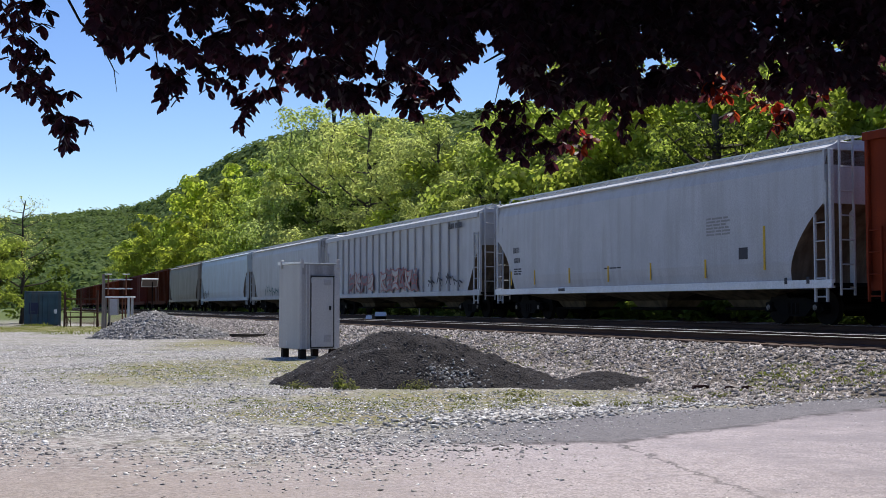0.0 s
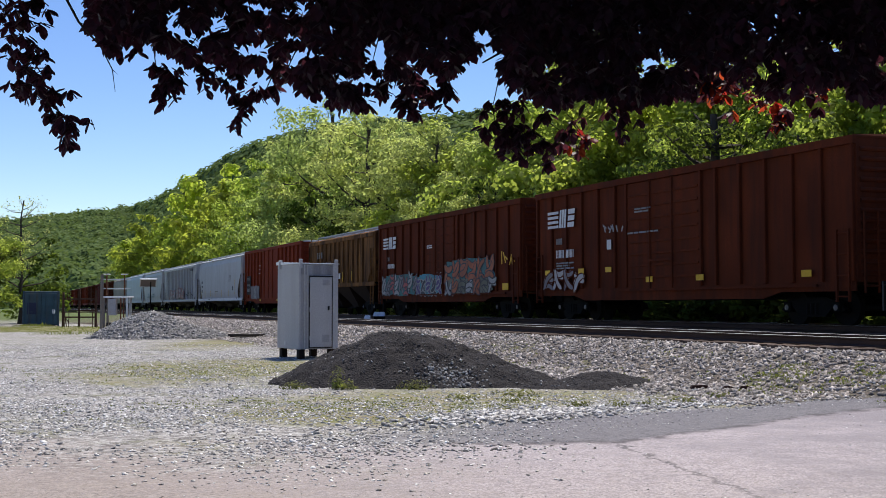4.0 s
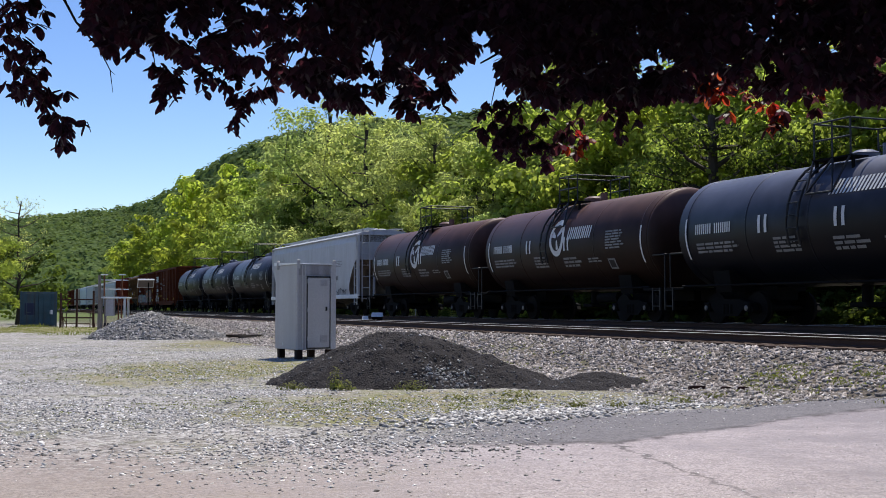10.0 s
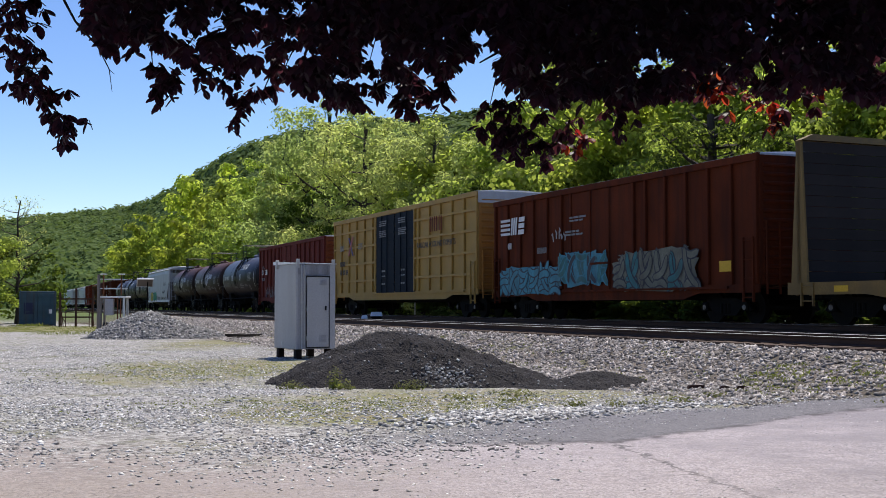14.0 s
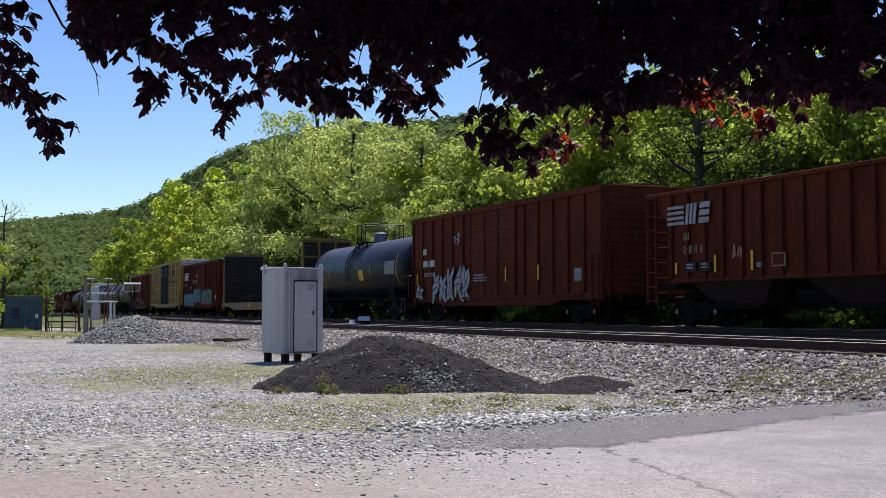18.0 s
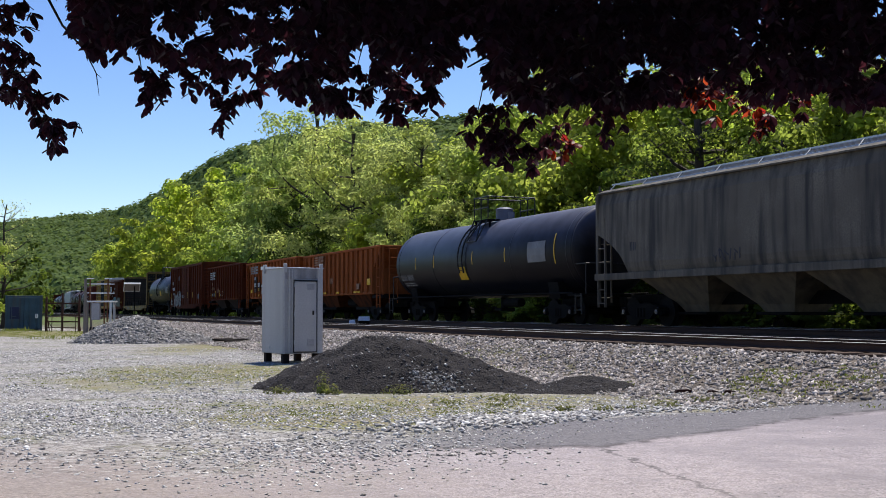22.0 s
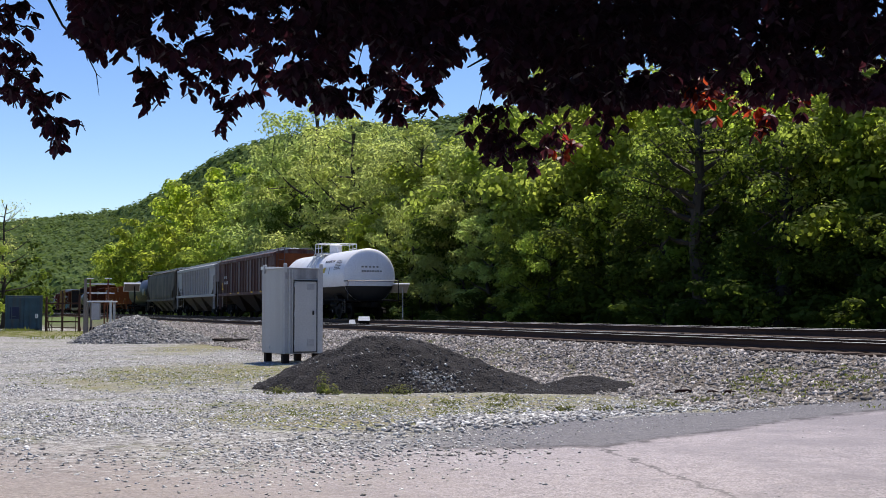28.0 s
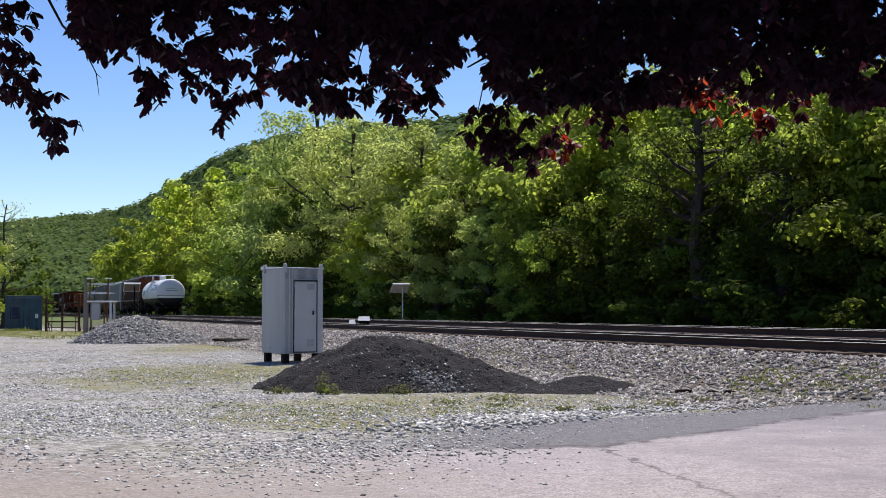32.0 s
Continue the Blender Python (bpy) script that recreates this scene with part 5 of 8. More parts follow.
def bulkhead_flat(lead, tail, label):
    L = lead - tail
    h = L / 2
    car = tagged(new("bulkhead_flatcar"), label, "freight car", "cars of the freight train")
    place(car, lead, tail)
    bm = bmesh.new()
    box(bm, -h, h, -HW + 0.02, HW - 0.02, 0.92, 1.0)
    part("deck", bm, mat("worn_deck_boards", (0.10, 0.08, 0.06), 0.9, var=0.3, bump=0.3, stretch=(8, 0.6, 1)), car)
    for k in (-1, 1):
        bm = bmesh.new()
        y0, y1 = sorted((k * (HW - 0.08), k * (HW + 0.02)))
        prism(bm, [(-h, 1.01), (-h, 0.72), (-h + 2.6, 0.72), (-h + 4.2, 0.5), (h - 4.2, 0.5), (h - 2.6, 0.72), (h, 0.72), (h, 1.01)], y0, y1)
        part("side_sill", bm, M["flat_yellow"], car)
        # bulkhead: posts and braces outside, boards inside
        bm = bmesh.new()
        loft(bm, [(4.42, min(k * (h - 0.5), k * (h - 0.25)), max(k * (h - 0.5), k * (h - 0.25)), 1.48), (4.58, min(k * (h - 0.45), k * (h - 0.3)), max(k * (h - 0.45), k * (h - 0.3)), 1.1)])
        bulk = part("bulkhead", bm, M["flat_yellow"], car)
        for y in (-1.42, -0.48, 0.48, 1.42):
            bm = bmesh.new()
            box(bm, k * (h - 0.42), k * (h - 0.26), y - 0.06, y + 0.06, 1.0, 4.42, 0.01)
            part("post", bm, M["flat_yellow"], bulk)
            bm = bmesh.new()
            rod(bm, (k * (h - 0.1), y, 1.0), (k * (h - 0.34), y, 2.9), 0.05, 6)
            part("brace", bm, M["flat_yellow"], bulk)
        for z in (1.9, 2.7, 3.5, 4.36):
            bm = bmesh.new()
            box(bm, k * (h - 0.4), k * (h - 0.3), -1.42, 1.42, z - 0.05, z + 0.05)
            part("cross_rail", bm, M["flat_yellow"], bulk)
        for y in (-1.45, 1.45):
            bm = bmesh.new()
            prism(bm, [(k * (h - 0.05), 1.0), (k * (h - 0.62), 1.0), (k * (h - 0.45), 4.42), (k * (h - 0.3), 4.42)], y - 0.03, y + 0.03)
            part("side_plate", bm, M["flat_yellow"], bulk)
        bm = bmesh.new()
        box(bm, min(k * (h - 0.46), k * (h - 0.42)), max(k * (h - 0.46), k * (h - 0.42)), -1.42, 1.42, 1.02, 1.27)
        first = part("board", bm, mat("dark_bulkhead_boards", (0.025, 0.02, 0.018), 0.9, var=0.3, bump=0.2, random_hue=0.25), bulk)
        for i in range(1, 13):
            again(first, bulk, Matrix.Translation((0, 0, 3.38 * i / 13)))
        ladder(car, k * (h - 0.7), HW + 0.02, 0.45, 1.0, M["flat_yellow"], 0.4, "step")
        end_ladder(car, k, h - 0.1, 0.7, 2.4, M["flat_yellow"])
    # stakes that lean along the sides
    for i in range(9):
        x = -h + 2.0 + (L - 5.0) * i / 8
        for k in (-1, 1):
            bm = bmesh.new()
            box(bm, -0.04, 0.04, -0.03, 0.03, 0, 0.62)
            st = part("stake", bm, M["under"], car)
            st.matrix_basis = Matrix.Translation((x, k * 1.36, 1.0)) @ Matrix.Rotation(-0.28, 4, "Y")
    bars(car, h, 4.8, 0.62, "LLLL LLLLLL", 0.26, M["mark_dim"], HW + 0.022, 0.15)
    for u in (1.6, 8.5, 12.5, 16.5):
        patch(car, h, u, 0.78, 0.45, 0.14, M["mark_yellow"], HW + 0.022, "reflector")
    running_gear(car, h, 0.6)
    # low dark load
    ld = None
    for i in range(3):
        x = -h + 3.2 + i * 5.0
        bm = bmesh.new()
        box(bm, x, x + 4.7, -1.2, 1.2, 1.04, 1.42, 0.03)
        for j in range(8):
            box(bm, x + 0.2 + j * 0.58, x + 0.26 + j * 0.58, -1.22, 1.22, 1.03, 1.44)
        part("steel_bundle", bm, M["under"], car)
    return car, h


def make_train():
    # --- cars ahead, far off from the start ---
    for lead, tail, colour, text in ((285, 268.6, "box_brown", "dark brown boxcar near the head of the train"), (267, 250.4, "maroon", "dull maroon boxcar near the head of the train"),
                                     (249, 232.5, "box_brown", "plain brown boxcar near the head of the train"), (231, 215, "box_red", "rust red boxcar far along the train"), (213.5, 197, "box_brown", "brown boxcar far along the train"),
                                     (195, 178.5, "box_red", "red boxcar far along the train"), (177, 161, "box_brown", "dark brown boxcar far along the train"),
                                     (159.3, 142, "maroon", "dull maroon boxcar behind the sign post"), (140.5, 122.7, "box_brown", "dark brown boxcar with plain sides")):
        c, h = boxcar(lead, tail, M[colour], text, door="plug")
    c, h = covered_hopper(121.2, 102.8, M["tan"], "tan covered hopper with smooth sides", eave=4.1)
    c, h = covered_hopper(101.3, 82.0, M["blue_white"], "bluish white covered hopper with smooth sides", eave=4.15)
    scrawl(c, h, 1, 4, 1.1, 1.8, M["mark_dark"], 8)
    c, h = covered_hopper(80.6, 63.3, M["white_grey"], "pale grey covered hopper with light graffiti", eave=4.15)
    scrawl(c, h, 4, 11, 1.1, 2.0, M["g_teal"], 9, 14)
    c, h = covered_hopper(62.05, 40.9, M["white_grey"], "pale grey ribbed covered hopper with pink graffiti", eave=4.08, ribs=22, rib_mat=M["light_rib"])
    spray(c, h, 4.5, 8.5, 1.15, 2.1, [M["g_grey"], M["light_rib"]], M["g_red"], 3, 4)
    spray(c, h, 9.5, 14.5, 1.15, 2.2, [M["light_rib"], M["g_grey"]], M["g_red"], 4, 6)
    scrawl(c, h, 15.5, 19.5, 1.2, 1.9, M["mark_dark"], 4, 8)
    bars(c, h, 18.0, 3.6, "LLLL LLLLL", 0.22, M["mark_dark"])
    # --- large pale grey hopper ---
    c, h = covered_hopper(39.45, 21.2, M["white_grey"], "large smooth pale grey covered hopper with yellow markers", eave=4.1, sill_mat=M["white"])
    bars(c, h, 1.55, 2.35, "LLLi", 0.2, M["mark_dark"])
    bars(c, h, 1.6, 2.0, "LLLL", 0.18, M["mark_dark"])
    lines(c, h, 1.6, 1.75, 3, 0.7, 0.05, M["mark_dark"])
    lines(c, h, 13.4, 2.75, 6, 1.1, 0.05, M["mark_ghost"])
    patch(c, h, 14.8, 1.65, 0.36, 0.3, M["mark_dark"])
    bars(c, h, 5.0, 0.95, "LLLLLLL", 0.09, M["mark_dark"], HW + 0.012)
    lines(c, h, 8.0, 1.6, 1, 1.2, 0.04, M["mark_dark"])
    for u in (1.35, 3.2, 5.7, 8.2, 10.6, 13.3, 15.8):
        patch(c, h, u, 1.2 if u < 15 else 1.35, 0.075, 0.5 if u < 15 else 1.1, M["mark_yellow"], HW + 0.003, "reflector")
    for u in (16.6, 17.4):
        patch(c, h, u, 0.98, 0.1, 0.16, M["mark_dark"], HW + 0.012)
    # --- red boxcar ---
    c, h = boxcar(20.12, 4.43, M["box_red"], "bright red oxide boxcar with white scrawl at one end", ribs=13, door="plug", ridged=False)
    bars(c, h, 1.0, 2.25, "LL  LL", 0.17, M["mark_dim"], HW + 0.01)
    bars(c, h, 0.9, 1.85, "LLL LLL", 0.17, M["mark_dim"], HW + 0.01)
    lines(c, h, 0.9, 1.62, 3, 1.0, 0.05, M["mark_dim"], HW + 0.01)
    patch(c, h, 0.75, 1.25, 1.35, 1.3, M["dark_stencil"], name="fresh_paint")
    spray(c, h, 2.1, 4.7, 0.95, 1.85, [M["g_grey"], M["g_white"]], M["g_grey"], 21, 3, back=M["g_grey"])
    for z in (3.15, 2.9, 2.65):
        patch(c, h, 4.7, z, 0.25, 0.06, M["mark"])
    patch(c, h, 12.3, 1.55, 0.5, 0.36, M["g_grey"])
    patch(c, h, 12.4, 1.6, 0.32, 0.26, M["dark_stencil"], HW + 0.01)
    patch(c, h, 12.0, 1.62, 0.22, 0.2, M["mark_yellow"])
    for u in (4.8, 9.5, 13.9):
        patch(c, h, u, 0.8, 0.4, 0.12, M["mark_yellow"], HW + 0.002, "reflector")
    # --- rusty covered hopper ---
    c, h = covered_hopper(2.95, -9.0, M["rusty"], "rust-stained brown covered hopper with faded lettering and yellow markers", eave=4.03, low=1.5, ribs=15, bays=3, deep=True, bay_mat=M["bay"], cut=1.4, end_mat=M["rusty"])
    bars(c, h, 2.0, 3.1, "L L L", 0.34, M["mark_dim"])
    bars(c, h, 2.7, 2.55, "L L   L L L", 0.32, M["mark_dim"])
    for u in (1.25, 3.1, 4.9, 6.8, 8.3):
        patch(c, h, u, 1.75, 0.08, 0.5, M["mark_yellow"], name="reflector")
    patch(c, h, 6.1, 1.9, 0.3, 0.28, M["mark"])
    # --- two brown boxcars ---
    c, h = boxcar(-9.72, -25.1, M["box_brown"], "brown boxcar with teal and orange graffiti and white emblem", ribs=12, door="single", roof=M["box_brown"])
    rail_emblem(c, h, 0.7, 3.1, 0.55)
    bars(c, h, 1.3, 2.55, "LL", 0.18, M["mark_dim"])
    bars(c, h, 1.3, 2.2, "LLL LLL", 0.2, M["mark"])
    spray(c, h, 0.5, 5.2, 0.95, 1.9, [M["g_white"], M["g_grey"], M["g_red"]], M["mark_dark"], 31, 8, back=M["g_teal"])
    spray(c, h, 5.0, 8.0, 0.9, 1.8, [M["g_purple"], M["mark_dark"]], M["g_white"], 32, 5, back=M["g_blue"])
    spray(c, h, 8.3, 13.2, 1.42, 2.3, [M["g_orange"]], M["mark_dark"], 33, 6, back=M["g_teal"])
    spray(c, h, 8.4, 13.4, 0.92, 1.55, [M["g_white"], M["g_orange"], M["g_sand"]], M["mark_dark"], 35, 7, y=HW + 0.018, back=M["g_sand"])
    scrawl(c, h, 13.7, 15.0, 1.8, 2.6, M["mark_yellow"], 34, 4)
    patch(c, h, 13.9, 1.05, 0.5, 0.24, M["mark_yellow"], name="reflector")
    lines(c, h, 6.3, 3.0, 2, 0.7, 0.05, M["mark"])
    c, h = boxcar(-26.34, -41.89, M["box_brown"], "dark brown boxcar with white emblem and small yellow plates", ribs=12, door="plug", roof=M["box_brown"])
    rail_emblem(c, h, 0.9, 3.05, 0.6)
    bars(c, h, 1.5, 2.5, "LLL", 0.2, M["mark_dim"])
    bars(c, h, 1.5, 2.05, "LLL LLL", 0.26, M["mark"])
    lines(c, h, 1.5, 1.85, 3, 1.2, 0.05, M["mark_dim"])
    spray(c, h, 0.6, 3.4, 0.95, 1.6, [M["g_grey"], M["light_rib"]], M["box_brown"], 41, 4)
    scrawl(c, h, 4.6, 5.8, 2.7, 3.1, M["g_white"], 42, 5)
    patch(c, h, 4.8, 2.2, 0.25, 0.3, M["mark"])
    for u in (0.7, 3.0, 4.7, 7.0, 9.5, 13.8):
        patch(c, h, u, 1.5 if u < 5 else 1.15, 0.35, 0.16, M["mark_yellow"], name="reflector")
    lines(c, h, 6.4, 3.3, 2, 1.0, 0.05, M["mark_dim"])
    lines(c, h, 6.0, 2.6, 1, 2.0, 0.05, M["mark_dim"])
    # --- three black tank cars ---
    R, Z = 1.52, 2.48
    for lead, tail in ((-43.16, -55.6), (-56.55, -68.5), (-69.42, -81.2)):
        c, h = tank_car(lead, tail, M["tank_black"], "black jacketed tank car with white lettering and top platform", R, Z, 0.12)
        dress_tank(c, h, R, Z, True)
    # --- pale hopper with yellow and green graffiti ---
    c, h = covered_hopper(-82.19, -100.3, M["white_grey"], "pale grey covered hopper with yellow and green graffiti", eave=4.08, sill_mat=M["white"])
    bars(c, h, 1.25, 2.2, "LLLL", 0.26, M["mark_dark"])
    bars(c, h, 1.25, 1.8, "LLLL", 0.24, M["mark_dark"])
    lines(c, h, 1.3, 1.55, 3, 1.4, 0.05, M["mark_dim"])
    spray(c, h, 3.5, 5.6, 0.92, 1.95, [M["g_yellow"]], M["mark_dark"], 51, 3, back=M["g_yellow"])
    spray(c, h, 5.7, 8.4, 0.95, 1.95, [M["g_green"]], M["mark_dark"], 52, 3, back=M["g_green"])
    scrawl(c, h, 2.2, 3.4, 3.0, 3.4, M["mark_dim"], 53, 5, 0.015)
    scrawl(c, h, 8.6, 9.2, 1.1, 1.7, M["mark_dark"], 54, 4, 0.025)
    scrawl(c, h, 9.6, 11.0, 1.05, 1.5, M["mark_dark"], 55, 7, 0.025)
    scrawl(c, h, 12.0, 14.0, 1.05, 1.55, M["mark_dark"], 56, 9, 0.025)
    scrawl(c, h, 14.6, 16.2, 1.05, 1.5, M["mark_dark"], 57, 8, 0.025)
    scrawl(c, h, 12.7, 14.6, 1.7, 2.1, M["mark_dark"], 58, 8, 0.022)
    lines(c, h, 13.6, 2.8, 4, 2.0, 0.05, M["mark_ghost"])
    patch(c, h, 14.3, 1.85, 0.5, 0.22, M["mark_dim"])
    # --- brown and black tank cars ---
    for lead, tail in ((-102.22, -114.4), (-115.45, -127.3)):
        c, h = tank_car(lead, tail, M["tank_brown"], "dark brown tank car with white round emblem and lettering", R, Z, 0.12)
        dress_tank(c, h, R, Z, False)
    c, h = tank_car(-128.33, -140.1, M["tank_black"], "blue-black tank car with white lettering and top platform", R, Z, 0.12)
    dress_tank(c, h, R, Z, True)
    # --- maroon boxcar ---
    c, h = boxcar(-141.21, -156.77, M["maroon"], "faded maroon boxcar with grey scrawled graffiti", ribs=12, door="plug", end=M["rust_orange"])
    for u, n in ((0.95, 1), (1.75, 2)):
        patch(c, h, u, 2.5, 0.3 * n, 0.32, M["mark"])
        bars(c, h, u + 0.06, 2.55, "L" * n, 0.22, M["black"], HW + 0.01)
    bars(c, h, 0.9, 2.1, "LLL  LL", 0.2, M["mark_dim"])
    scrawl(c, h, 1.9, 4.8, 0.9, 1.9, M["g_grey"], 61, 17, 0.022)
    scrawl(c, h, 5.8, 7.6, 1.4, 2.0, M["g_yellow"], 62, 7, 0.02)
    scrawl(c, h, 8.4, 12.4, 1.0, 1.9, M["g_grey"], 63, 24, 0.022)
    scrawl(c, h, 0.9, 1.7, 2.8, 3.1, M["g_grey"], 64, 5, 0.02)
    for z in (2.9, 2.55):
        patch(c, h, 4.8, z, 0.2, 0.14, M["mark"])
    patch(c, h, 5.3, 3.0, 0.3, 0.1, M["mark"])
    lines(c, h, 6.6, 3.2, 2, 0.8, 0.05, M["mark_dim"])
    for u in (9.4, 13.5):
        lines(c, h, u, 1.75, 2, 0.8, 0.06, M["mark_dim"])
    # --- tall yellow boxcar with navy doors ---
    c, h = boxcar(-158.62, -177.39, M["yellow"], "tall buff yellow boxcar with navy blue double doors", top=4.98, low=0.74, ribs=12, door="double", end=M["gold"], roof=M["white_grey"], door_mat=M["blue_door"])
    for z in (1.7, 2.55, 3.4, 4.2):
        for a, b in ((-h + 0.1, -2.65), (2.65, h - 0.1)):
            bm = bmesh.new()
            box(bm, a, b, HW - 0.05, HW - 0.005, z - 0.05, z + 0.05)
            part("belt_rail", bm, M["yellow"], c)
    for k, mm in ((1, M["g_red"]), (-1, M["g_purple"])):
        bm = bmesh.new()
        x = h - 3.0
        prism(bm, [(x + 0.45 * k, 3.0), (x + 0.25 * k, 3.0), (x - 0.45 * k, 3.95), (x - 0.25 * k, 3.95)], HW + 0.006 + 0.004 * k, HW + 0.012 + 0.004 * k)
        part("emblem", bm, mm, c)
    bars(c, h, 1.2, 2.5, "LLLLL", 0.24, M["mark_dark"])
    bars(c, h, 1.2, 2.05, "LL LL LL", 0.26, M["mark_dark"])
    for u in (1.2, 4.2):
        lines(c, h, u, 3.5, 3, 0.7, 0.06, M["mark_dim"])
    for i, u in enumerate((7.45, 10.05)):
        lines(c, h, u, 4.4, 3, 1.0, 0.055, M["mark_dim"], HW + 0.012, i)
        lines(c, h, u, 3.95, 4, 1.1, 0.05, M["mark_dim"], HW + 0.012, i + 5)
        for dz in (1.45, 1.8, 2.05):
            lines(c, h, u + 0.35, dz, 1, 0.6, 0.08, M["mark_dim"], HW + 0.012, i + 9)
    bars(c, h, 13.9, 3.6, "LLL", 0.62, M["maroon"], gap=0.45)
    slogan(c, h, 12.35, 2.95, "RAILCAR POOLING EXPERTS", 0.34, M["mark_dark"])
    for k in (-1, 1):
        bm = bmesh.new()
        box(bm, k * (h + 0.03), k * (h + 0.06), -HW + 0.05, HW - 0.05, 4.45, 4.9)
        part("end_panel", bm, M["white_grey"], c, "pale grey top panel of the end wall")
    # --- brown boxcar with blue graffiti ---
    c, h = boxcar(-178.97, -194.42, M["box_brown"], "brown boxcar with white emblem and blue graffiti along its foot", ribs=12, door="plug", ridged=False)
    rail_emblem(c, h, 0.6, 3.0, 0.62)
    bars(c, h, 1.2, 2.5, "LL", 0.22, M["mark"])
    bars(c, h, 3.5, 2.25, "LLLLL", 0.2, M["mark_dim"])
    spray(c, h, 0.5, 5.2, 0.85, 1.85, [M["g_blue"]], M["mark_dark"], 81, 6, back=M["g_blue"])
    spray(c, h, 5.0, 8.2, 1.1, 2.2, [M["g_teal"], M["mark_dark"]], M["g_blue"], 82, 5, back=M["g_blue"])
    spray(c, h, 8.5, 13.0, 0.9, 2.1, [M["g_sand"], M["g_teal"], M["g_sand"]], M["mark_dark"], 83, 6, back=M["g_sand"])
    patch(c, h, 13.9, 1.35, 0.5, 0.28, M["mark_yellow"], name="reflector")
    for u, z in ((5.8, 3.3), (5.5, 2.85)):
        lines(c, h, u, z, 2, 1.2, 0.06, M["mark_dim"])
    scrawl(c, h, 4.6, 5.6, 2.6, 3.0, M["g_white"], 84, 5)
    # --- bulkhead flatcar ---
    bulkhead_flat(-195.6, -217.4, "yellow bulkhead flatcar with dark boarded ends and low steel load")
    # --- black tank car with yellow plates ---
    R2, Z2 = 1.45, 2.4
    c, h = tank_car(-218.95, -233.0, M["tank_black"], "long blue-black tank car with yellow placards", R2, Z2)
    tank_bars(c, h, R2, Z2, 0.9, 1.95, "LLLL LLLLL", 0.22, M["mark_yellow"])
    tank_print(c, h, R2, Z2, 0.9, 1.75, 2, 1.6, 0.05, M["mark_dim"])
    for u in (3.1, 6.9, 9.6):
        on_tank(c, h, R2, Z2, u, 2.1, 0.06, 0.5, M["mark_yellow"], "reflector")
    on_tank(c, h, R2, Z2, 7.9, 1.9, 0.65, 0.5, M["mark_yellow"], "placard")
    on_tank(c, h, R2, Z2, 11.6, 2.1, 1.3, 0.6, M["mark_dim"], "stencil_panel")
    on_tank(c, h, R2, Z2, 13.1, 1.6, 0.06, 1.4, M["mark_yellow"], "stripe", 8)
    # --- brown boxcar with white tag ---
    c, h = boxcar(-234.23, -249.86, M["box_brown"], "brown boxcar with large white graffiti tag", ribs=12, door="plug", roof=M["box_brown"])
    bars(c, h, 1.3, 2.75, "LL", 0.26, M["mark"])
    bars(c, h, 1.3, 2.25, "LLL LLL", 0.26, M["mark"])
    lines(c, h, 1.4, 1.95, 2, 1.2, 0.05, M["mark_dim"])
    spray(c, h, 2.3, 6.0, 0.75, 2.1, [M["g_white"]], M["mark_dark"], 91, 5)
    spray(c, h, 0.5, 1.3, 0.95, 1.5, [M["g_white"]], M["mark_dark"], 92, 2)
    for u in (0.55, 3.8, 9.0, 11.5):
        patch(c, h, u, 1.5, 0.1, 0.5, M["mark_yellow"], name="reflector")
    patch(c, h, 14.0, 1.4, 0.45, 0.4, M["mark_dim"])
    scrawl(c, h, 4.5, 5.1, 3.0, 3.5, M["g_white"], 93, 3)
    lines(c, h, 6.3, 1.75, 3, 1.3, 0.06, M["mark_dim"])
    # --- open hoppers ---
    c, h = open_hopper(-252.26, -264.0, M["box_brown"], "brown ribbed open hopper with white emblem", 3.7, ribs=13, bay_mat=M["bay"])
    rail_emblem(c, h, 1.15, 2.78, 0.56, M["mark_ghost"], 1.12)
    bars(c, h, 1.9, 2.35, "LL", 0.2, M["mark_faint"])
    bars(c, h, 1.9, 1.98, "L L L L", 0.22, M["mark_faint"])
    for u in (1.95, 2.6):
        patch(c, h, u, 1.5, 0.5, 0.26, M["dark_stencil"], HW, "dark_patch")
        lines(c, h, u + 0.1, 1.66, 2, 0.3, 0.05, M["mark_dim"], HW + 0.01)
    for u, hh in ((1.5, 0.3), (3.25, 0.44), (4.75, 0.5)):
        patch(c, h, u, 1.46, 0.09, hh, M["mark_yellow"], name="reflector")
    patch(c, h, 5.55, 1.52, 0.5, 0.34, M["mark_faint"], HW, "plate")
    patch(c, h, 5.6, 1.56, 0.4, 0.26, M["box_brown"], HW + 0.01, "plate")
    patch(c, h, 4.98, 1.53, 0.16, 0.12, M["mark_dim"], HW, "plate")
    scrawl(c, h, 4.0, 4.4, 1.75, 2.2, M["mark_faint"], 97, 4)
    c, h = open_hopper(-265.73, -278.4, M["orange"], "faded orange ribbed open hopper with white emblem and small plates", 3.52, bay_mat=M["bay_orange"])
    rail_emblem(c, h, 1.4, 2.82, 0.5, M["mark_dim"], 1.25)
    patch(c, h, 2.42, 1.62, 0.6, 1.02, M["dark_stencil"], HW, "dark_patch")
    bars(c, h, 2.5, 2.42, "LL", 0.2, M["mark"], HW + 0.01)
    bars(c, h, 2.45, 1.98, "LLL", 0.24, M["mark"], HW + 0.01)
    lines(c, h, 2.5, 1.78, 2, 0.4, 0.05, M["mark_faint"], HW + 0.01)
    patch(c, h, 3.36, 1.68, 0.6, 0.58, M["dark_stencil"], HW, "dark_patch")
    bars(c, h, 3.4, 1.98, "LLL", 0.24, M["mark"], HW + 0.01)
    lines(c, h, 3.42, 1.82, 2, 0.4, 0.05, M["mark_yellow"], HW + 0.01)
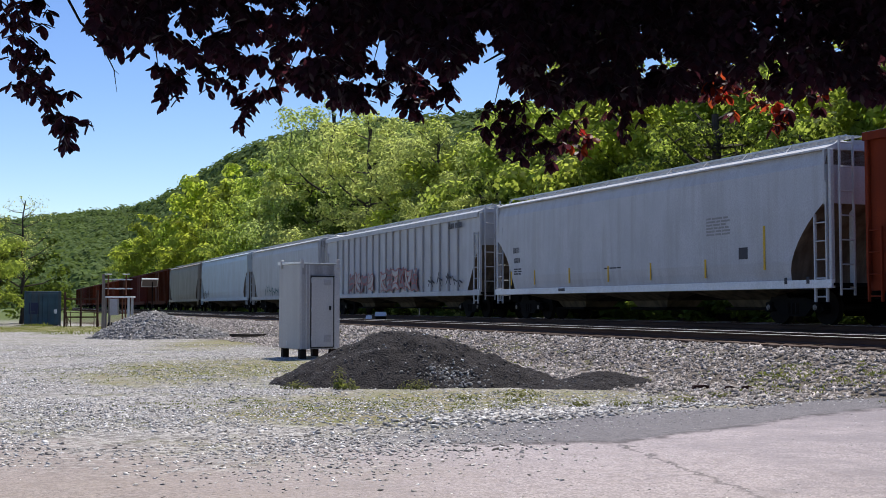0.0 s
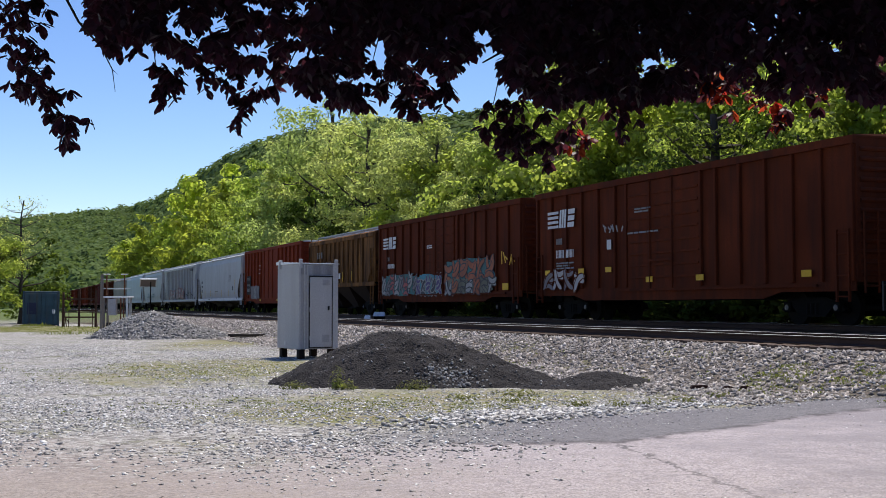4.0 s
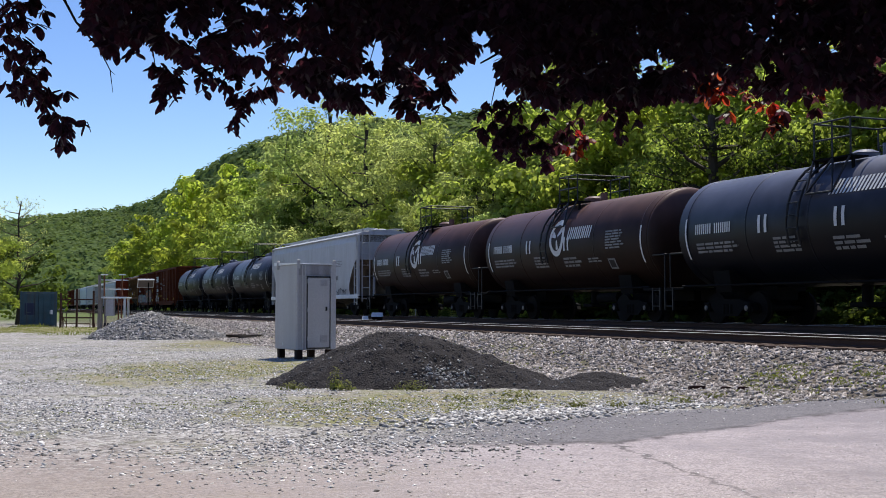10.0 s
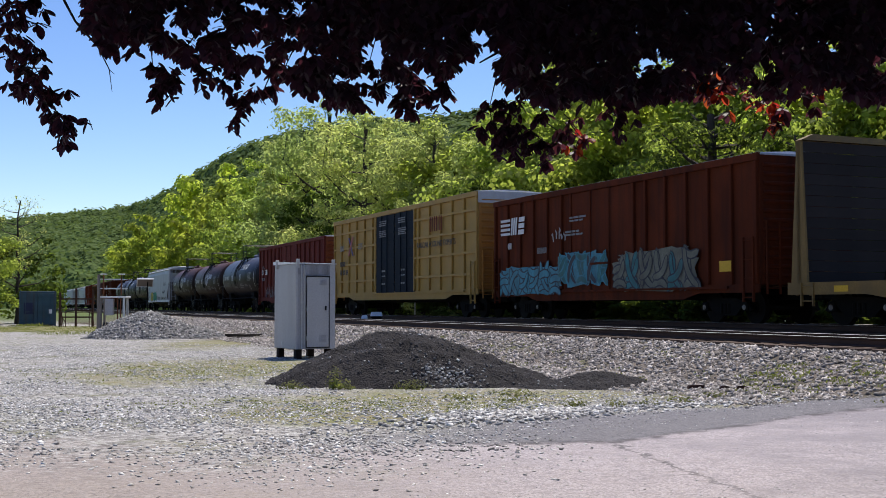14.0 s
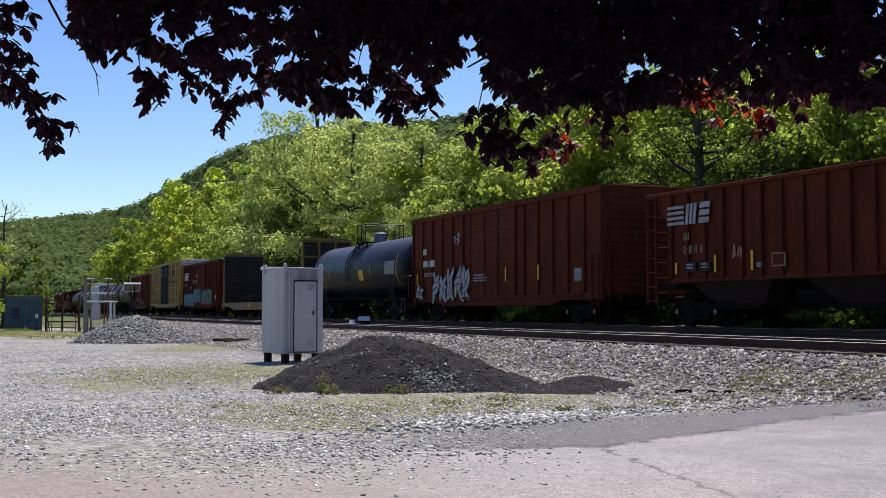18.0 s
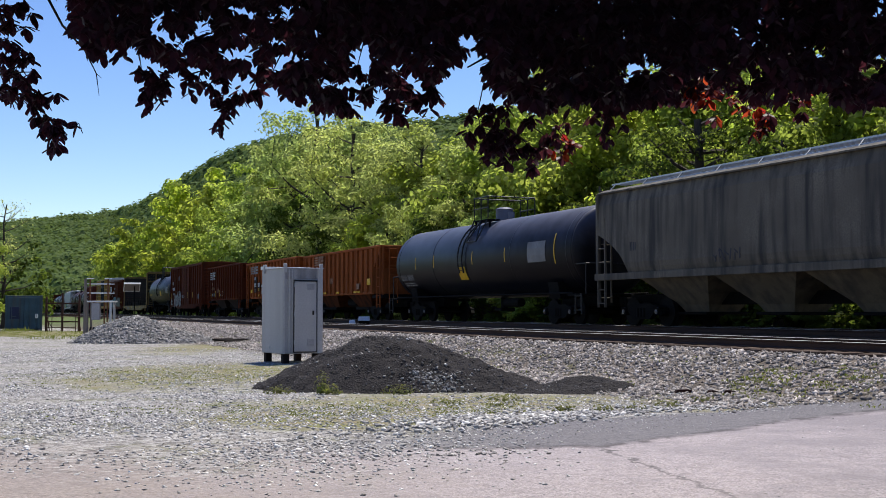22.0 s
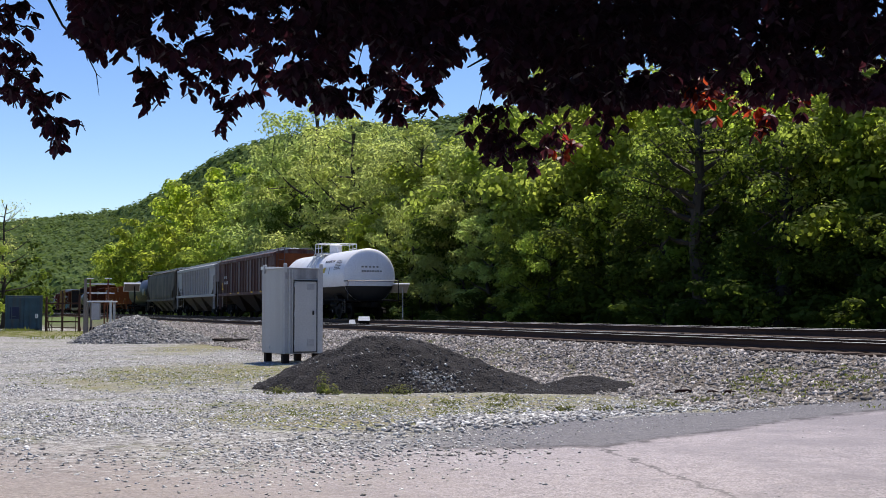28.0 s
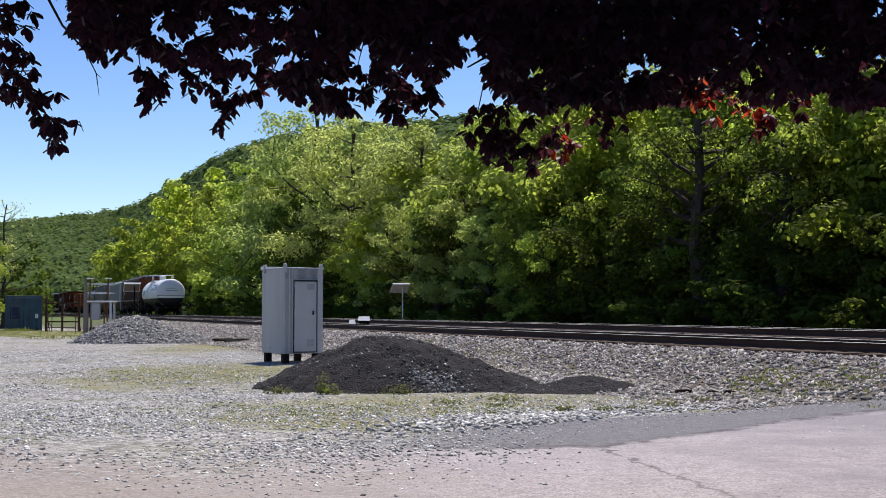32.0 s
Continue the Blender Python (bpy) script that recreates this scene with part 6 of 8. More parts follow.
    patch(c, h, 4.28, 1.9, 0.62, 0.24, M["dark_stencil"], HW, "dark_patch")
    bars(c, h, 4.36, 1.93, "LLL", 0.17, M["mark"], HW + 0.01)
    patch(c, h, 4.25, 1.5, 0.65, 0.38, M["mark_faint"], HW, "plate")
    lines(c, h, 4.3, 1.62, 2, 0.5, 0.05, M["mark_dim"], HW + 0.01)
    for u, wd, arms in ((5.3, 0.42, 3), (6.3, 0.36, 2), (7.25, 0.3, 2), (8.35, 0.42, 3)):
        bm = bmesh.new()                              # old lettering, nearly gone
        x = h - u
        box(bm, x - 0.08, x, HW, HW + 0.006, 1.58, 2.1)
        for i in range(arms):
            box(bm, x - wd, x - 0.08, HW, HW + 0.006, 2.02 - 0.22 * i, 2.1 - 0.22 * i)
        part("marking", bm, M["mark_faint"], c)
    patch(c, h, 8.95, 1.48, 0.46, 0.36, M["mark"], HW, "plate")
    patch(c, h, 9.0, 1.53, 0.36, 0.26, M["mark_dark"], HW + 0.01, "plate")
    patch(c, h, 7.1, 1.52, 0.15, 0.11, M["mark"], HW, "plate")
    for u, z, a, b in ((1.42, 1.6, 0.45, 0.2), (10.12, 1.68, 0.48, 0.3), (3.5, 1.4, 0.3, 0.08), (6.2, 1.38, 0.46, 0.08), (8.0, 1.38, 0.4, 0.08)):
        patch(c, h, u, z, a, b, M["mark_yellow"], HW, "reflector")
    c, h = open_hopper(-279.8, -292.6, M["orange"], "orange ribbed open hopper with faded white emblem", 3.44, ribs=15, bay_mat=M["bay_orange"])
    rail_emblem(c, h, 2.2, 2.85, 0.5, M["mark_faint"], 1.05)
    bars(c, h, 5.0, 1.85, "LLL", 0.26, M["mark_faint"])
    for u, z, a, b in ((1.5, 1.72, 0.4, 0.22), (10.9, 1.66, 0.48, 0.3), (3.9, 1.31, 0.46, 0.1), (6.1, 1.31, 0.46, 0.1), (8.9, 1.31, 0.46, 0.1), (9.5, 1.31, 0.36, 0.08)):
        patch(c, h, u, z, a, b, M["mark_yellow"], HW, "reflector")
    patch(c, h, 9.35, 1.48, 0.42, 0.28, M["mark_faint"])
    # --- long black tank car ---
    c, h = tank_car(-294.24, -310.6, M["tank_black"], "long plain black tank car with yellow markers", 1.5, 2.45)
    tank_bars(c, h, 1.5, 2.45, 0.7, 1.75, "LLLL LLLL", 0.24, M["mark_dim"])
    tank_print(c, h, 1.5, 2.45, 0.9, 1.6, 2, 1.4, 0.05, M["mark_dim"])
    for u in (2.6, 4.6, 8.4, 11.2):
        on_tank(c, h, 1.5, 2.45, u, 2.2, 0.06, 0.5, M["mark_yellow"], "reflector")
    on_tank(c, h, 1.5, 2.45, 7.0, 1.65, 0.7, 0.5, M["mark_yellow"], "placard")
    on_tank(c, h, 1.5, 2.45, 13.0, 2.1, 1.3, 0.7, M["mark_dim"], "stencil_panel")
    on_tank(c, h, 1.5, 2.45, 14.9, 2.0, 0.07, 1.0, M["mark_yellow"], "stripe", 6)
    # --- weathered and ribbed covered hoppers ---
    c, h = covered_hopper(-311.81, -330.0, M["grey_worn"], "weathered grey covered hopper streaked with black dirt", eave=4.0, low=1.42, bays=4, deep=True, bay_mat=M["cream"], cut=1.8, end_mat=M["cream"])
    bars(c, h, 2.0, 2.2, "LL", 0.25, M["mark_dark"])
    patch(c, h, 15.5, 1.7, 0.3, 0.28, M["mark_dark"])
    scrawl(c, h, 6.0, 7.2, 1.7, 2.1, M["mark_dark"], 99, 6, 0.02)
    c, h = covered_hopper(-331.22, -348.6, M["light_rib"], "light grey ribbed covered hopper with cream hoppers below", eave=3.9, low=1.58, ribs=22, bays=3, deep=True, bay_mat=M["cream"], cut=1.9, end_mat=M["cream"])
    for u in (2.0, 2.7):
        for z in (1.85, 2.15):
            patch(c, h, u, z, 0.3, 0.2, M["mark_dark"])
    c, h = covered_hopper(-350.13, -366.8, M["brown_grey"], "brown ribbed covered hopper with faded grey panels", eave=3.98, low=1.55, ribs=20, bays=3, deep=True, bay_mat=M["bay"], cut=1.6, end_mat=M["rust_orange"])
    for i, ch in enumerate("bbbbgbbgbbggbbggggg"):      # panels between the ribs, faded to grey one by one
        x0, x1 = h - 0.3 - (2 * h - 0.6) * i / 19 - 0.05, h - 0.3 - (2 * h - 0.6) * (i + 1) / 19 + 0.05
        if max(abs(x0), abs(x1)) < h - 1.6:
            bm = bmesh.new()
            box(bm, x1, x0, HW - 0.095, HW - 0.084, 1.76, 3.8)
            part("side_panel", bm, M["brown_panel"] if ch == "b" else M["faded_panel"], c)
    for o in c.children:
        if o.name.startswith("end_wall"):
            o.data.materials[0] = M["rust_orange"]
    bars(c, h, 2.1, 2.75, "LL  LL", 0.2, M["mark"])
    bars(c, h, 2.1, 2.35, "LL  LL  LL", 0.2, M["mark"])
    patch(c, h, 1.3, 1.95, 0.12, 0.5, M["mark_yellow"])
    patch(c, h, 1.3, 1.95, 0.45, 0.12, M["mark_yellow"], HW + 0.01)
    for u in (4.0, 6.5, 10.5, 13.0):
        patch(c, h, u, 1.62, 0.5, 0.1, M["mark_yellow"], HW + 0.01, "reflector")
    # --- white tank car, the last ---
    R3, Z3 = 1.42, 2.22
    c, h = tank_car(-368.47, -380.4, M["tank_white"], "white tank car with black underside at the end of the train", R3, Z3, rails_mat=M["white"], lower=M["black"], rail_top=0.5)
    tank_bars(c, h, R3, Z3, 1.3, 2.35, "LLLLiLLLLLL", 0.24, M["mark_dark"])
    tank_print(c, h, R3, Z3, 1.5, 2.15, 2, 1.3, 0.05, M["mark_dark"])
    for u in (4.7, 7.0, 9.2):
        on_tank(c, h, R3, Z3, u, 2.35, 0.07, 0.4, M["mark_dark"], "reflector")
    on_tank(c, h, R3, Z3, 7.7, 2.45, 0.8, 0.28, M["g_yellow"], "placard")
    o = slogan(c, h, 7.9, 2.92, "PHOSPHORIC ACID", 0.2, M["mark_dark"])
    a = math.asin(0.76 / R3)
    o.matrix_basis = Matrix(((-1, 0, 0, h - 7.9), (0, -math.sin(a), math.cos(a), (R3 + 0.02) * math.cos(a)), (0, math.cos(a), math.sin(a), Z3 + (R3 + 0.02) * math.sin(a)), (0, 0, 0, 1)))
    tank_print(c, h, R3, Z3, 10.0, 3.0, 6, 1.1, 0.05, M["mark_dim"])
    bm = bmesh.new()
    for i in range(2):
        for j in range(5 + 3 * i):
            y = 0.5 - j * (0.14 if i else 0.2)
            box(bm, -h - 0.012, -h + 0.1, y - 0.1, y, Z3 + 0.42 - 0.22 * i, Z3 + 0.5 - 0.22 * i)
    part("marking", bm, M["mark_dim"], c)


def dress_tank(c, h, R, Z, wide):
    tank_bars(c, h, R, Z, 1.1, 2.4, "LLLL LLLL", 0.27, M["mark"], gap=0.2)
    tank_print(c, h, R, Z, 1.1, 2.1, 3, 1.9, 0.06, M["mark_dim"], 1)
    for u in (3.75, 4.0):
        on_tank(c, h, R, Z, u, 2.3, 0.1, 0.45, M["mark"], "reflector")
    tank_print(c, h, R, Z, 4.3, 2.1, 4, 1.0, 0.06, M["mark_dim"], 2)
    for u in (6.5, 6.75):
        on_tank(c, h, R, Z, u, 2.3, 0.1, 0.45, M["mark"], "reflector")
    tank_print(c, h, R, Z, 6.4, 2.0, 3, 1.2, 0.07, M["mark_dim"], 3)
    if wide:
        for i in range(10):
            tank_bars(c, h, R, Z, 6.2 + 0.238 * i, 3.05, "L", 0.36, M["mark"], "emblem_bar", 0.2, 0.18)
    else:
        bm = bmesh.new()
        r = R + 0.018
        for i in range(28):
            a, b = 2 * math.pi * i / 28, 2 * math.pi * (i + 1) / 28
            q = []
            for ang, rad in ((a, 0.62), (b, 0.62), (b, 0.44), (a, 0.44)):
                x, z = h - 6.0 + 0.8 * rad * math.cos(ang), 2.75 + rad * math.sin(ang)
                q.append(bm.verts.new((x, math.sqrt(max(0.01, r * r - (z - Z) ** 2)), z)))
            bm.faces.new(q)
        for g in (20, 140, 260):
            a = math.radians(g)
            q = []
            for rad, off in ((0.1, 0.5), (0.42, 0.25), (0.42, -0.25), (0.1, -0.5)):
                x, z = h - 6.0 + 0.8 * rad * math.cos(a + off), 2.75 + rad * math.sin(a + off)
                q.append(bm.verts.new((x, math.sqrt(max(0.01, r * r - (z - Z) ** 2)), z)))
            bm.faces.new(q)
        bmesh.ops.recalc_face_normals(bm, faces=bm.faces)
        part("emblem", bm, M["mark"], c)
        for i in range(6):
            tank_bars(c, h, R, Z, 6.7 + 0.26 * i, 2.65, "L", 0.4, M["mark"], "emblem_bar", 0.1, 0.16)
    tank_print(c, h, R, Z, 9.2, 2.75, 7, 1.1, 0.05, M["mark_dim"], 4)
    on_tank(c, h, R, Z, 9.2, 1.62, 0.42, 0.32, M["mark_dim"], "plate")
    on_tank(c, h, R + 0.004, Z, 9.26, 1.67, 0.3, 0.22, M["black"], "plate")
    for u in (0.62, 2 * h - 0.66):
        on_tank(c, h, R, Z, u, 1.75, 0.07, 1.1, M["mark"], "stripe", 8)
    tank_print(c, h, R, Z, 8.0, 1.95, 2, 0.9, 0.05, M["mark_dim"], 7)


def slogan(c, h, u, z, words, size, material):
    cu = bpy.data.curves.new("lettering", "FONT")
    cu.body, cu.size, cu.extrude = words, size, 0.003
    tmp = new("lettering", cu)
    me = bpy.data.meshes.new_from_object(tmp.evaluated_get(bpy.context.evaluated_depsgraph_get()))
    bpy.data.objects.remove(tmp)
    me.materials.clear()
    me.materials.append(material)
    o = new("lettering", me)
    o.parent = c
    # letters run towards the tail and stand upright on the side
    o.matrix_basis = Matrix(((-1, 0, 0, h - u), (0, 0, 1, HW + 0.004), (0, 1, 0, z), (0, 0, 0, 1)))
    return o


make_train()


# ---- trees ----
GREEN = leaf_mat("spring_leaves", (0.138, 0.182, 0.036), (0.54, 0.65, 0.11), mixfac=0.6, var=0.34)
YELLOW_GREEN = leaf_mat("yellow_green_leaves", (0.176, 0.212, 0.036), (0.555, 0.665, 0.085), mixfac=0.6, var=0.26)
PALE_GREEN = leaf_mat("pale_young_leaves", (0.232, 0.265, 0.092), (0.645, 0.74, 0.212), mixfac=0.62, var=0.3)
# darker copy of the leaf green: shade at the wood's foot in colour
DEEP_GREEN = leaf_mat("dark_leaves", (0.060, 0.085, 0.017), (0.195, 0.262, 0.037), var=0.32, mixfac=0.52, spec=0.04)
FAR_GREEN = leaf_mat("hillside_leaves", (0.104, 0.160, 0.052), (0.17, 0.26, 0.07), var=0.34, scale=0.10, mixfac=0.28, spec=0.04)
BARK = mat("grey_bark", (0.05, 0.041, 0.032), 0.9, var=0.4, scale=2, fine=18, bump=0.6, stretch=(1, 1, 0.3))


def leaf_quads(c, size, rs, out):
    """Leaf clumps as bent diamonds at the places c that face outwards and up; returns vertices and faces."""
    n = len(c)
    nn = out * 1.0 + np.array([0, 0, 0.3]) + rs.normal(size=(n, 3)) * 0.28
    nn /= np.linalg.norm(nn, axis=1)[:, None]
    u = np.cross(nn, rs.normal(size=(n, 3)))
    u /= np.linalg.norm(u, axis=1)[:, None] + 1e-9
    w = np.cross(nn, u)
    s = (size * rs.uniform(0.6, 1.35, n))[:, None]
    v = np.stack([c - u * s * 0.55, c + w * s * 0.42 + nn * s * 0.10, c + u * s * 0.6, c - w * s * 0.42 + nn * s * 0.10], 1)
    f = np.arange(n)[:, None] * 4 + np.arange(4)[None]
    return v.reshape(-1, 3), f


def limb_mesh(name, segs, parent):
    bm = bmesh.new()
    for a, b, r0, r1 in segs:
        rod(bm, a, b, r0, 7 if name == "trunk" else 4, r1)
    return part(name, bm, BARK, parent)


def tree(height, spread, leaves, size, seed, material, base=0.16, lean=0.0, thick=1.0, name="deciduous_tree", label=""):
    """Tapered trunk, forking limbs, and a crown of leafy boughs, each a lumpy shell of small leaves with gaps between."""
    rs = np.random.RandomState(seed)
    root = tagged(new(name), label, "tree")
    segs, tips = [], []
    top = Vector((lean * height, 0, height * 0.93))
    n, p, r = 7, Vector((0, 0, -0.3)), (height * 0.016 + 0.05) * thick
    trunk = [p]
    for i in range(1, n + 1):
        q = Vector((top.x * i / n + rs.normal() * 0.16, rs.normal() * 0.16, top.z * i / n))
        segs.append((p, q, r, r * 0.82))
        p, r = q, r * 0.82
        trunk.append(q)
    limb_mesh("trunk", segs, root)
    limbs = []
    k = int(11 + height * 0.8)
    for i in range(k):
        t = base + (0.98 - base) * (i + rs.rand()) / k
        z = t * n
        j = min(n - 1, int(z))
        a = trunk[j].lerp(trunk[j + 1], z - j)
        ang = i * 2.4 + rs.rand()
        prof = math.sin(math.pi * (0.18 + 0.80 * (t - base) / (1 - base))) ** 0.8
        ln = spread * (0.42 + 0.68 * prof) * rs.uniform(0.65, 1.25)
        b = a + Vector((math.cos(ang) * ln, math.sin(ang) * ln, ln * rs.uniform(0.2, 0.75)))
        mid = a.lerp(b, 0.5) + Vector((0, 0, -0.08 * ln))
        rr = (0.025 + 0.04 * (1 - t) * height / 12) * thick
        limbs += [(a, mid, rr * 1.6, rr), (mid, b, rr, rr * 0.3)]
        for w, f in ((0.6, 0.15), (0.83, 0.25), (1.0, 0.24)):
            tips.append((a.lerp(b, w) + Vector(rs.normal(size=3)) * ln * 0.06, ln * f * rs.uniform(0.75, 1.25)))
        for _ in range(2):
            q = mid.lerp(b, rs.uniform(0.1, 0.8))
            e = q + Vector(rs.normal(size=3)) * ln * 0.3
            limbs.append((q, e, rr * 0.5, rr * 0.15))
            tips.append((e, ln * rs.uniform(0.14, 0.24)))
    limb_mesh("limb", limbs, root)
    w = np.array([t[1] for t in tips]) ** 1.8
    pick = rs.choice(len(tips), leaves, p=w / w.sum())
    c = np.array([t[0] for t in tips])[pick]
    rad = np.array([t[1] for t in tips])[pick]
    d = rs.normal(size=(leaves, 3)) + np.array([0, 0, 0.35])
    d /= np.linalg.norm(d, axis=1)[:, None]
    lump = 1 + 0.3 * np.sin(5.0 * d[:, 0] + pick) * np.sin(6.0 * d[:, 1] + 2.0 * pick) + 0.2 * np.sin(9.0 * d[:, 2] + 3.0 * pick)
    c = c + d * (rad * lump * rs.uniform(0.55, 1.12, leaves))[:, None] * np.array([1.15, 1.15, 0.68])
    keep = c[:, 2] > 0.3
    v, f = leaf_quads(c[keep], size, rs, d[keep])
    o = new("crown", mesh_of("crown", v, f, material))
    o.parent = root
    return root


def put(proto, x, y, scale, turn, z=None, wide=1.0):
    m = Matrix.Translation((x, y, (ground_z(x, y) if z is None else z) - 0.05)) @ Matrix.Rotation(turn, 4, "Z") @ Matrix.Diagonal((scale * wide, scale * wide, scale, 1))
    return copy_thing(proto, m)


def across(px, depth):
    """Sideways place at that depth on a sight line given by its slope in thousandths."""
    return px / 1000 * depth


def on_sight(px, off):
    """The place off metres behind the train's line on the sight line px (784: straight ahead)."""
    lo, hi = 20.0, 420.0
    for _ in range(30):
        s = (lo + hi) / 2
        x, y = on_line(s, off)
        lo, hi = (s, hi) if x / y * 2068.5 + 784 > px else (lo, s)
    return on_line(lo, off)


def plant_trees():
    lab = {"a": "leafy deciduous tree in fresh spring green behind the railway", "b": "bushy yellow-green young tree behind the railway", "c": "tall pale green tree just in leaf with visible branches", "d": "dark green shaded tree at the wood's edge",
           "s": "leafy green bush at the foot of the trees", "t": "tree with a thick dark trunk and bare forking limbs", "w": "thin tree with bare pale twigs at the lot's edge"}
    high = {"a1": 14, "a2": 13, "b1": 10, "b2": 12, "c1": 17, "c2": 14, "d1": 12, "d2": 11, "t1": 14, "t2": 13, "w1": 11}
    protos = {
        "a1": tree(14, 3.6, 13500, 0.235, 1, GREEN, label=lab["a"]), "a2": tree(13, 4.0, 13500, 0.235, 2, GREEN, 0.12, label=lab["a"]),
        "b1": tree(10, 3.2, 11500, 0.215, 3, YELLOW_GREEN, 0.1, label=lab["b"]), "b2": tree(12, 4.2, 8500, 0.36, 4, YELLOW_GREEN, 0.1, label=lab["b"]),
        "c1": tree(17, 4.4, 18000, 0.195, 5, PALE_GREEN, 0.15, thick=1.5, label=lab["c"]), "c2": tree(14, 3.6, 16000, 0.195, 6, PALE_GREEN, 0.12, thick=1.4, label=lab["c"]),
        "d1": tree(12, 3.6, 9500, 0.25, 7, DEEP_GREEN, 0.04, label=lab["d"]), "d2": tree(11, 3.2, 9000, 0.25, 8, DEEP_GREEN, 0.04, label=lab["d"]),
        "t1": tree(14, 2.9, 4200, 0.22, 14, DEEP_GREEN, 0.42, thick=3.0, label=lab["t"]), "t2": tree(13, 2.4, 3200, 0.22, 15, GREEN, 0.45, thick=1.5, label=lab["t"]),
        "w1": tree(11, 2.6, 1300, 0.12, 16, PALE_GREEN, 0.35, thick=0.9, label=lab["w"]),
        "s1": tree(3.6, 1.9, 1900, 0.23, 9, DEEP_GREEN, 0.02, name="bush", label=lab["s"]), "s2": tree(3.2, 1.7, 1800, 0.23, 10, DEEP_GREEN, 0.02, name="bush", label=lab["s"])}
    rs = random.Random(77)

    def stand(px, off, kind, crest, wide=1.0):
        """A tree on the sight line px whose tip reaches up to the height line crest (550: eye level)."""
        x, y = on_sight(px, off)
        tall = (550 - crest) / 2068.5 * y + EYE - 0.3
        f = 0.96 * tall / high[kind]
        put(protos[kind], x, y, f, rs.uniform(0, 6.28), wide=wide)

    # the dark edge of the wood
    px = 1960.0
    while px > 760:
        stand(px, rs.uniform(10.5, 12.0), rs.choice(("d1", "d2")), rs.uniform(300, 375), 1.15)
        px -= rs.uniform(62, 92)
    # taller trees behind it, their heads in the sun
    for px, off, kind, crest in ((1960, 15, "a1", -40), (1860, 16, "a2", -30), (1760, 15, "b1", 0), (1680, 16, "a1", 10), (1600, 15.5, "b1", 25), (1520, 16, "b1", 40), (1450, 15, "a2", 60), (1385, 16.5, "a1", 65), (1310, 16, "a2", 75), (1255, 17, "a1", 60),
                                 (1180, 15.5, "a2", 70), (1115, 16, "a1", 80), (1050, 15, "a2", 90), (990, 16, "a1", 110), (935, 14.5, "a2", 150), (905, 13, "b1", 290), (1010, 12.5, "b1", 300), (1130, 13, "a1", 250), (1560, 13, "b1", 165), (1420, 13.5, "d1", 225),
                                 (1490, 13, "a2", 140), (1350, 13.5, "b1", 205), (1320, 13, "d2", 245), (1210, 13.5, "a2", 225), (1150, 14, "b1", 175), (1070, 13.5, "a1", 225), (960, 13, "a2", 230), (1280, 18, "a2", 95), (1090, 18, "a2", 100), (1430, 18, "a1", 60)):
        stand(px, off, kind, crest)
    for px, off, kind, crest in ((690, 9.2, "c2", 360), (728, 9.0, "c2", 330), (775, 8.8, "c2", 300), (822, 8.9, "c2", 315), (868, 8.8, "c2", 345), (920, 8.9, "a1", 360), (975, 9.0, "a2", 375)):
        stand(px, off, kind, crest, 0.9)
    for px, off, kind, crest in ((1241, 9.8, "t1", 150), (1176, 10.2, "t2", 190), (1388, 10.2, "t1", 190), (1300, 12.5, "t2", 200), (1470, 12, "t2", 200)):
        stand(px, off, kind, crest)
    # pale and yellow-green trees further along, with the tall one among them
    for px, off, kind, crest in ((880, 14, "c2", 228), (835, 13, "c2", 228), (850, 17, "a2", 250), (795, 14, "a2", 228), (745, 12.5, "c1", 200), (775, 16, "c2", 215), (705, 13, "c2", 208), (690, 10.5, "b1", 338), (735, 10.5, "b1", 400), (655, 15, "c2", 208), (625, 12, "c1", 185),
                                 (560, 12, "c1", 160), (590, 15, "c2", 190), (515, 13, "c2", 225), (530, 10.5, "d1", 330), (600, 10.5, "d2", 370), (640, 10.5, "a1", 390), (480, 12, "a1", 262), (470, 10.5, "c2", 320), (440, 14, "c2", 296), (425, 12, "a2", 345), (415, 17, "b2", 312),
                                 (352, 17, "b2", 308), (385, 11.5, "a2", 385), (335, 12.5, "b2", 383), (300, 16, "b2", 400), (255, 16, "b2", 392), (285, 13, "d1", 440), (318, 18, "a2", 372), (222, 20, "b2", 425), (205, 22, "a1", 432), (240, 26, "a2", 405), (188, 24, "a2", 448),
                                 (170, 26, "b2", 462), (155, 28, "a2", 470)):
        stand(px, off, kind, crest)
    # deeper in the wood
    s = 30.0
    while s < 105:
        x, y = on_line(s, rs.uniform(21, 25))
        put(protos[rs.choice(("a1", "a2", "d1"))], x, y, rs.uniform(0.85, 1.0), rs.uniform(0, 6.28))
        s += rs.uniform(6.0, 8.0)
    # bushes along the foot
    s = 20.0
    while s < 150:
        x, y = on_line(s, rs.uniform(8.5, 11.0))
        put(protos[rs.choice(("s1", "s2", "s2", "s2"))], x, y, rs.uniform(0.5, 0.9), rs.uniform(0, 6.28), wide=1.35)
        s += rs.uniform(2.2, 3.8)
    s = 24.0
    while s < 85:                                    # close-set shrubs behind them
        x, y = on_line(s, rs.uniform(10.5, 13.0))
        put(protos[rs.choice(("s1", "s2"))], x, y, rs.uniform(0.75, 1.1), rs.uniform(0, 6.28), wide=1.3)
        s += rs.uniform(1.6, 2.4)
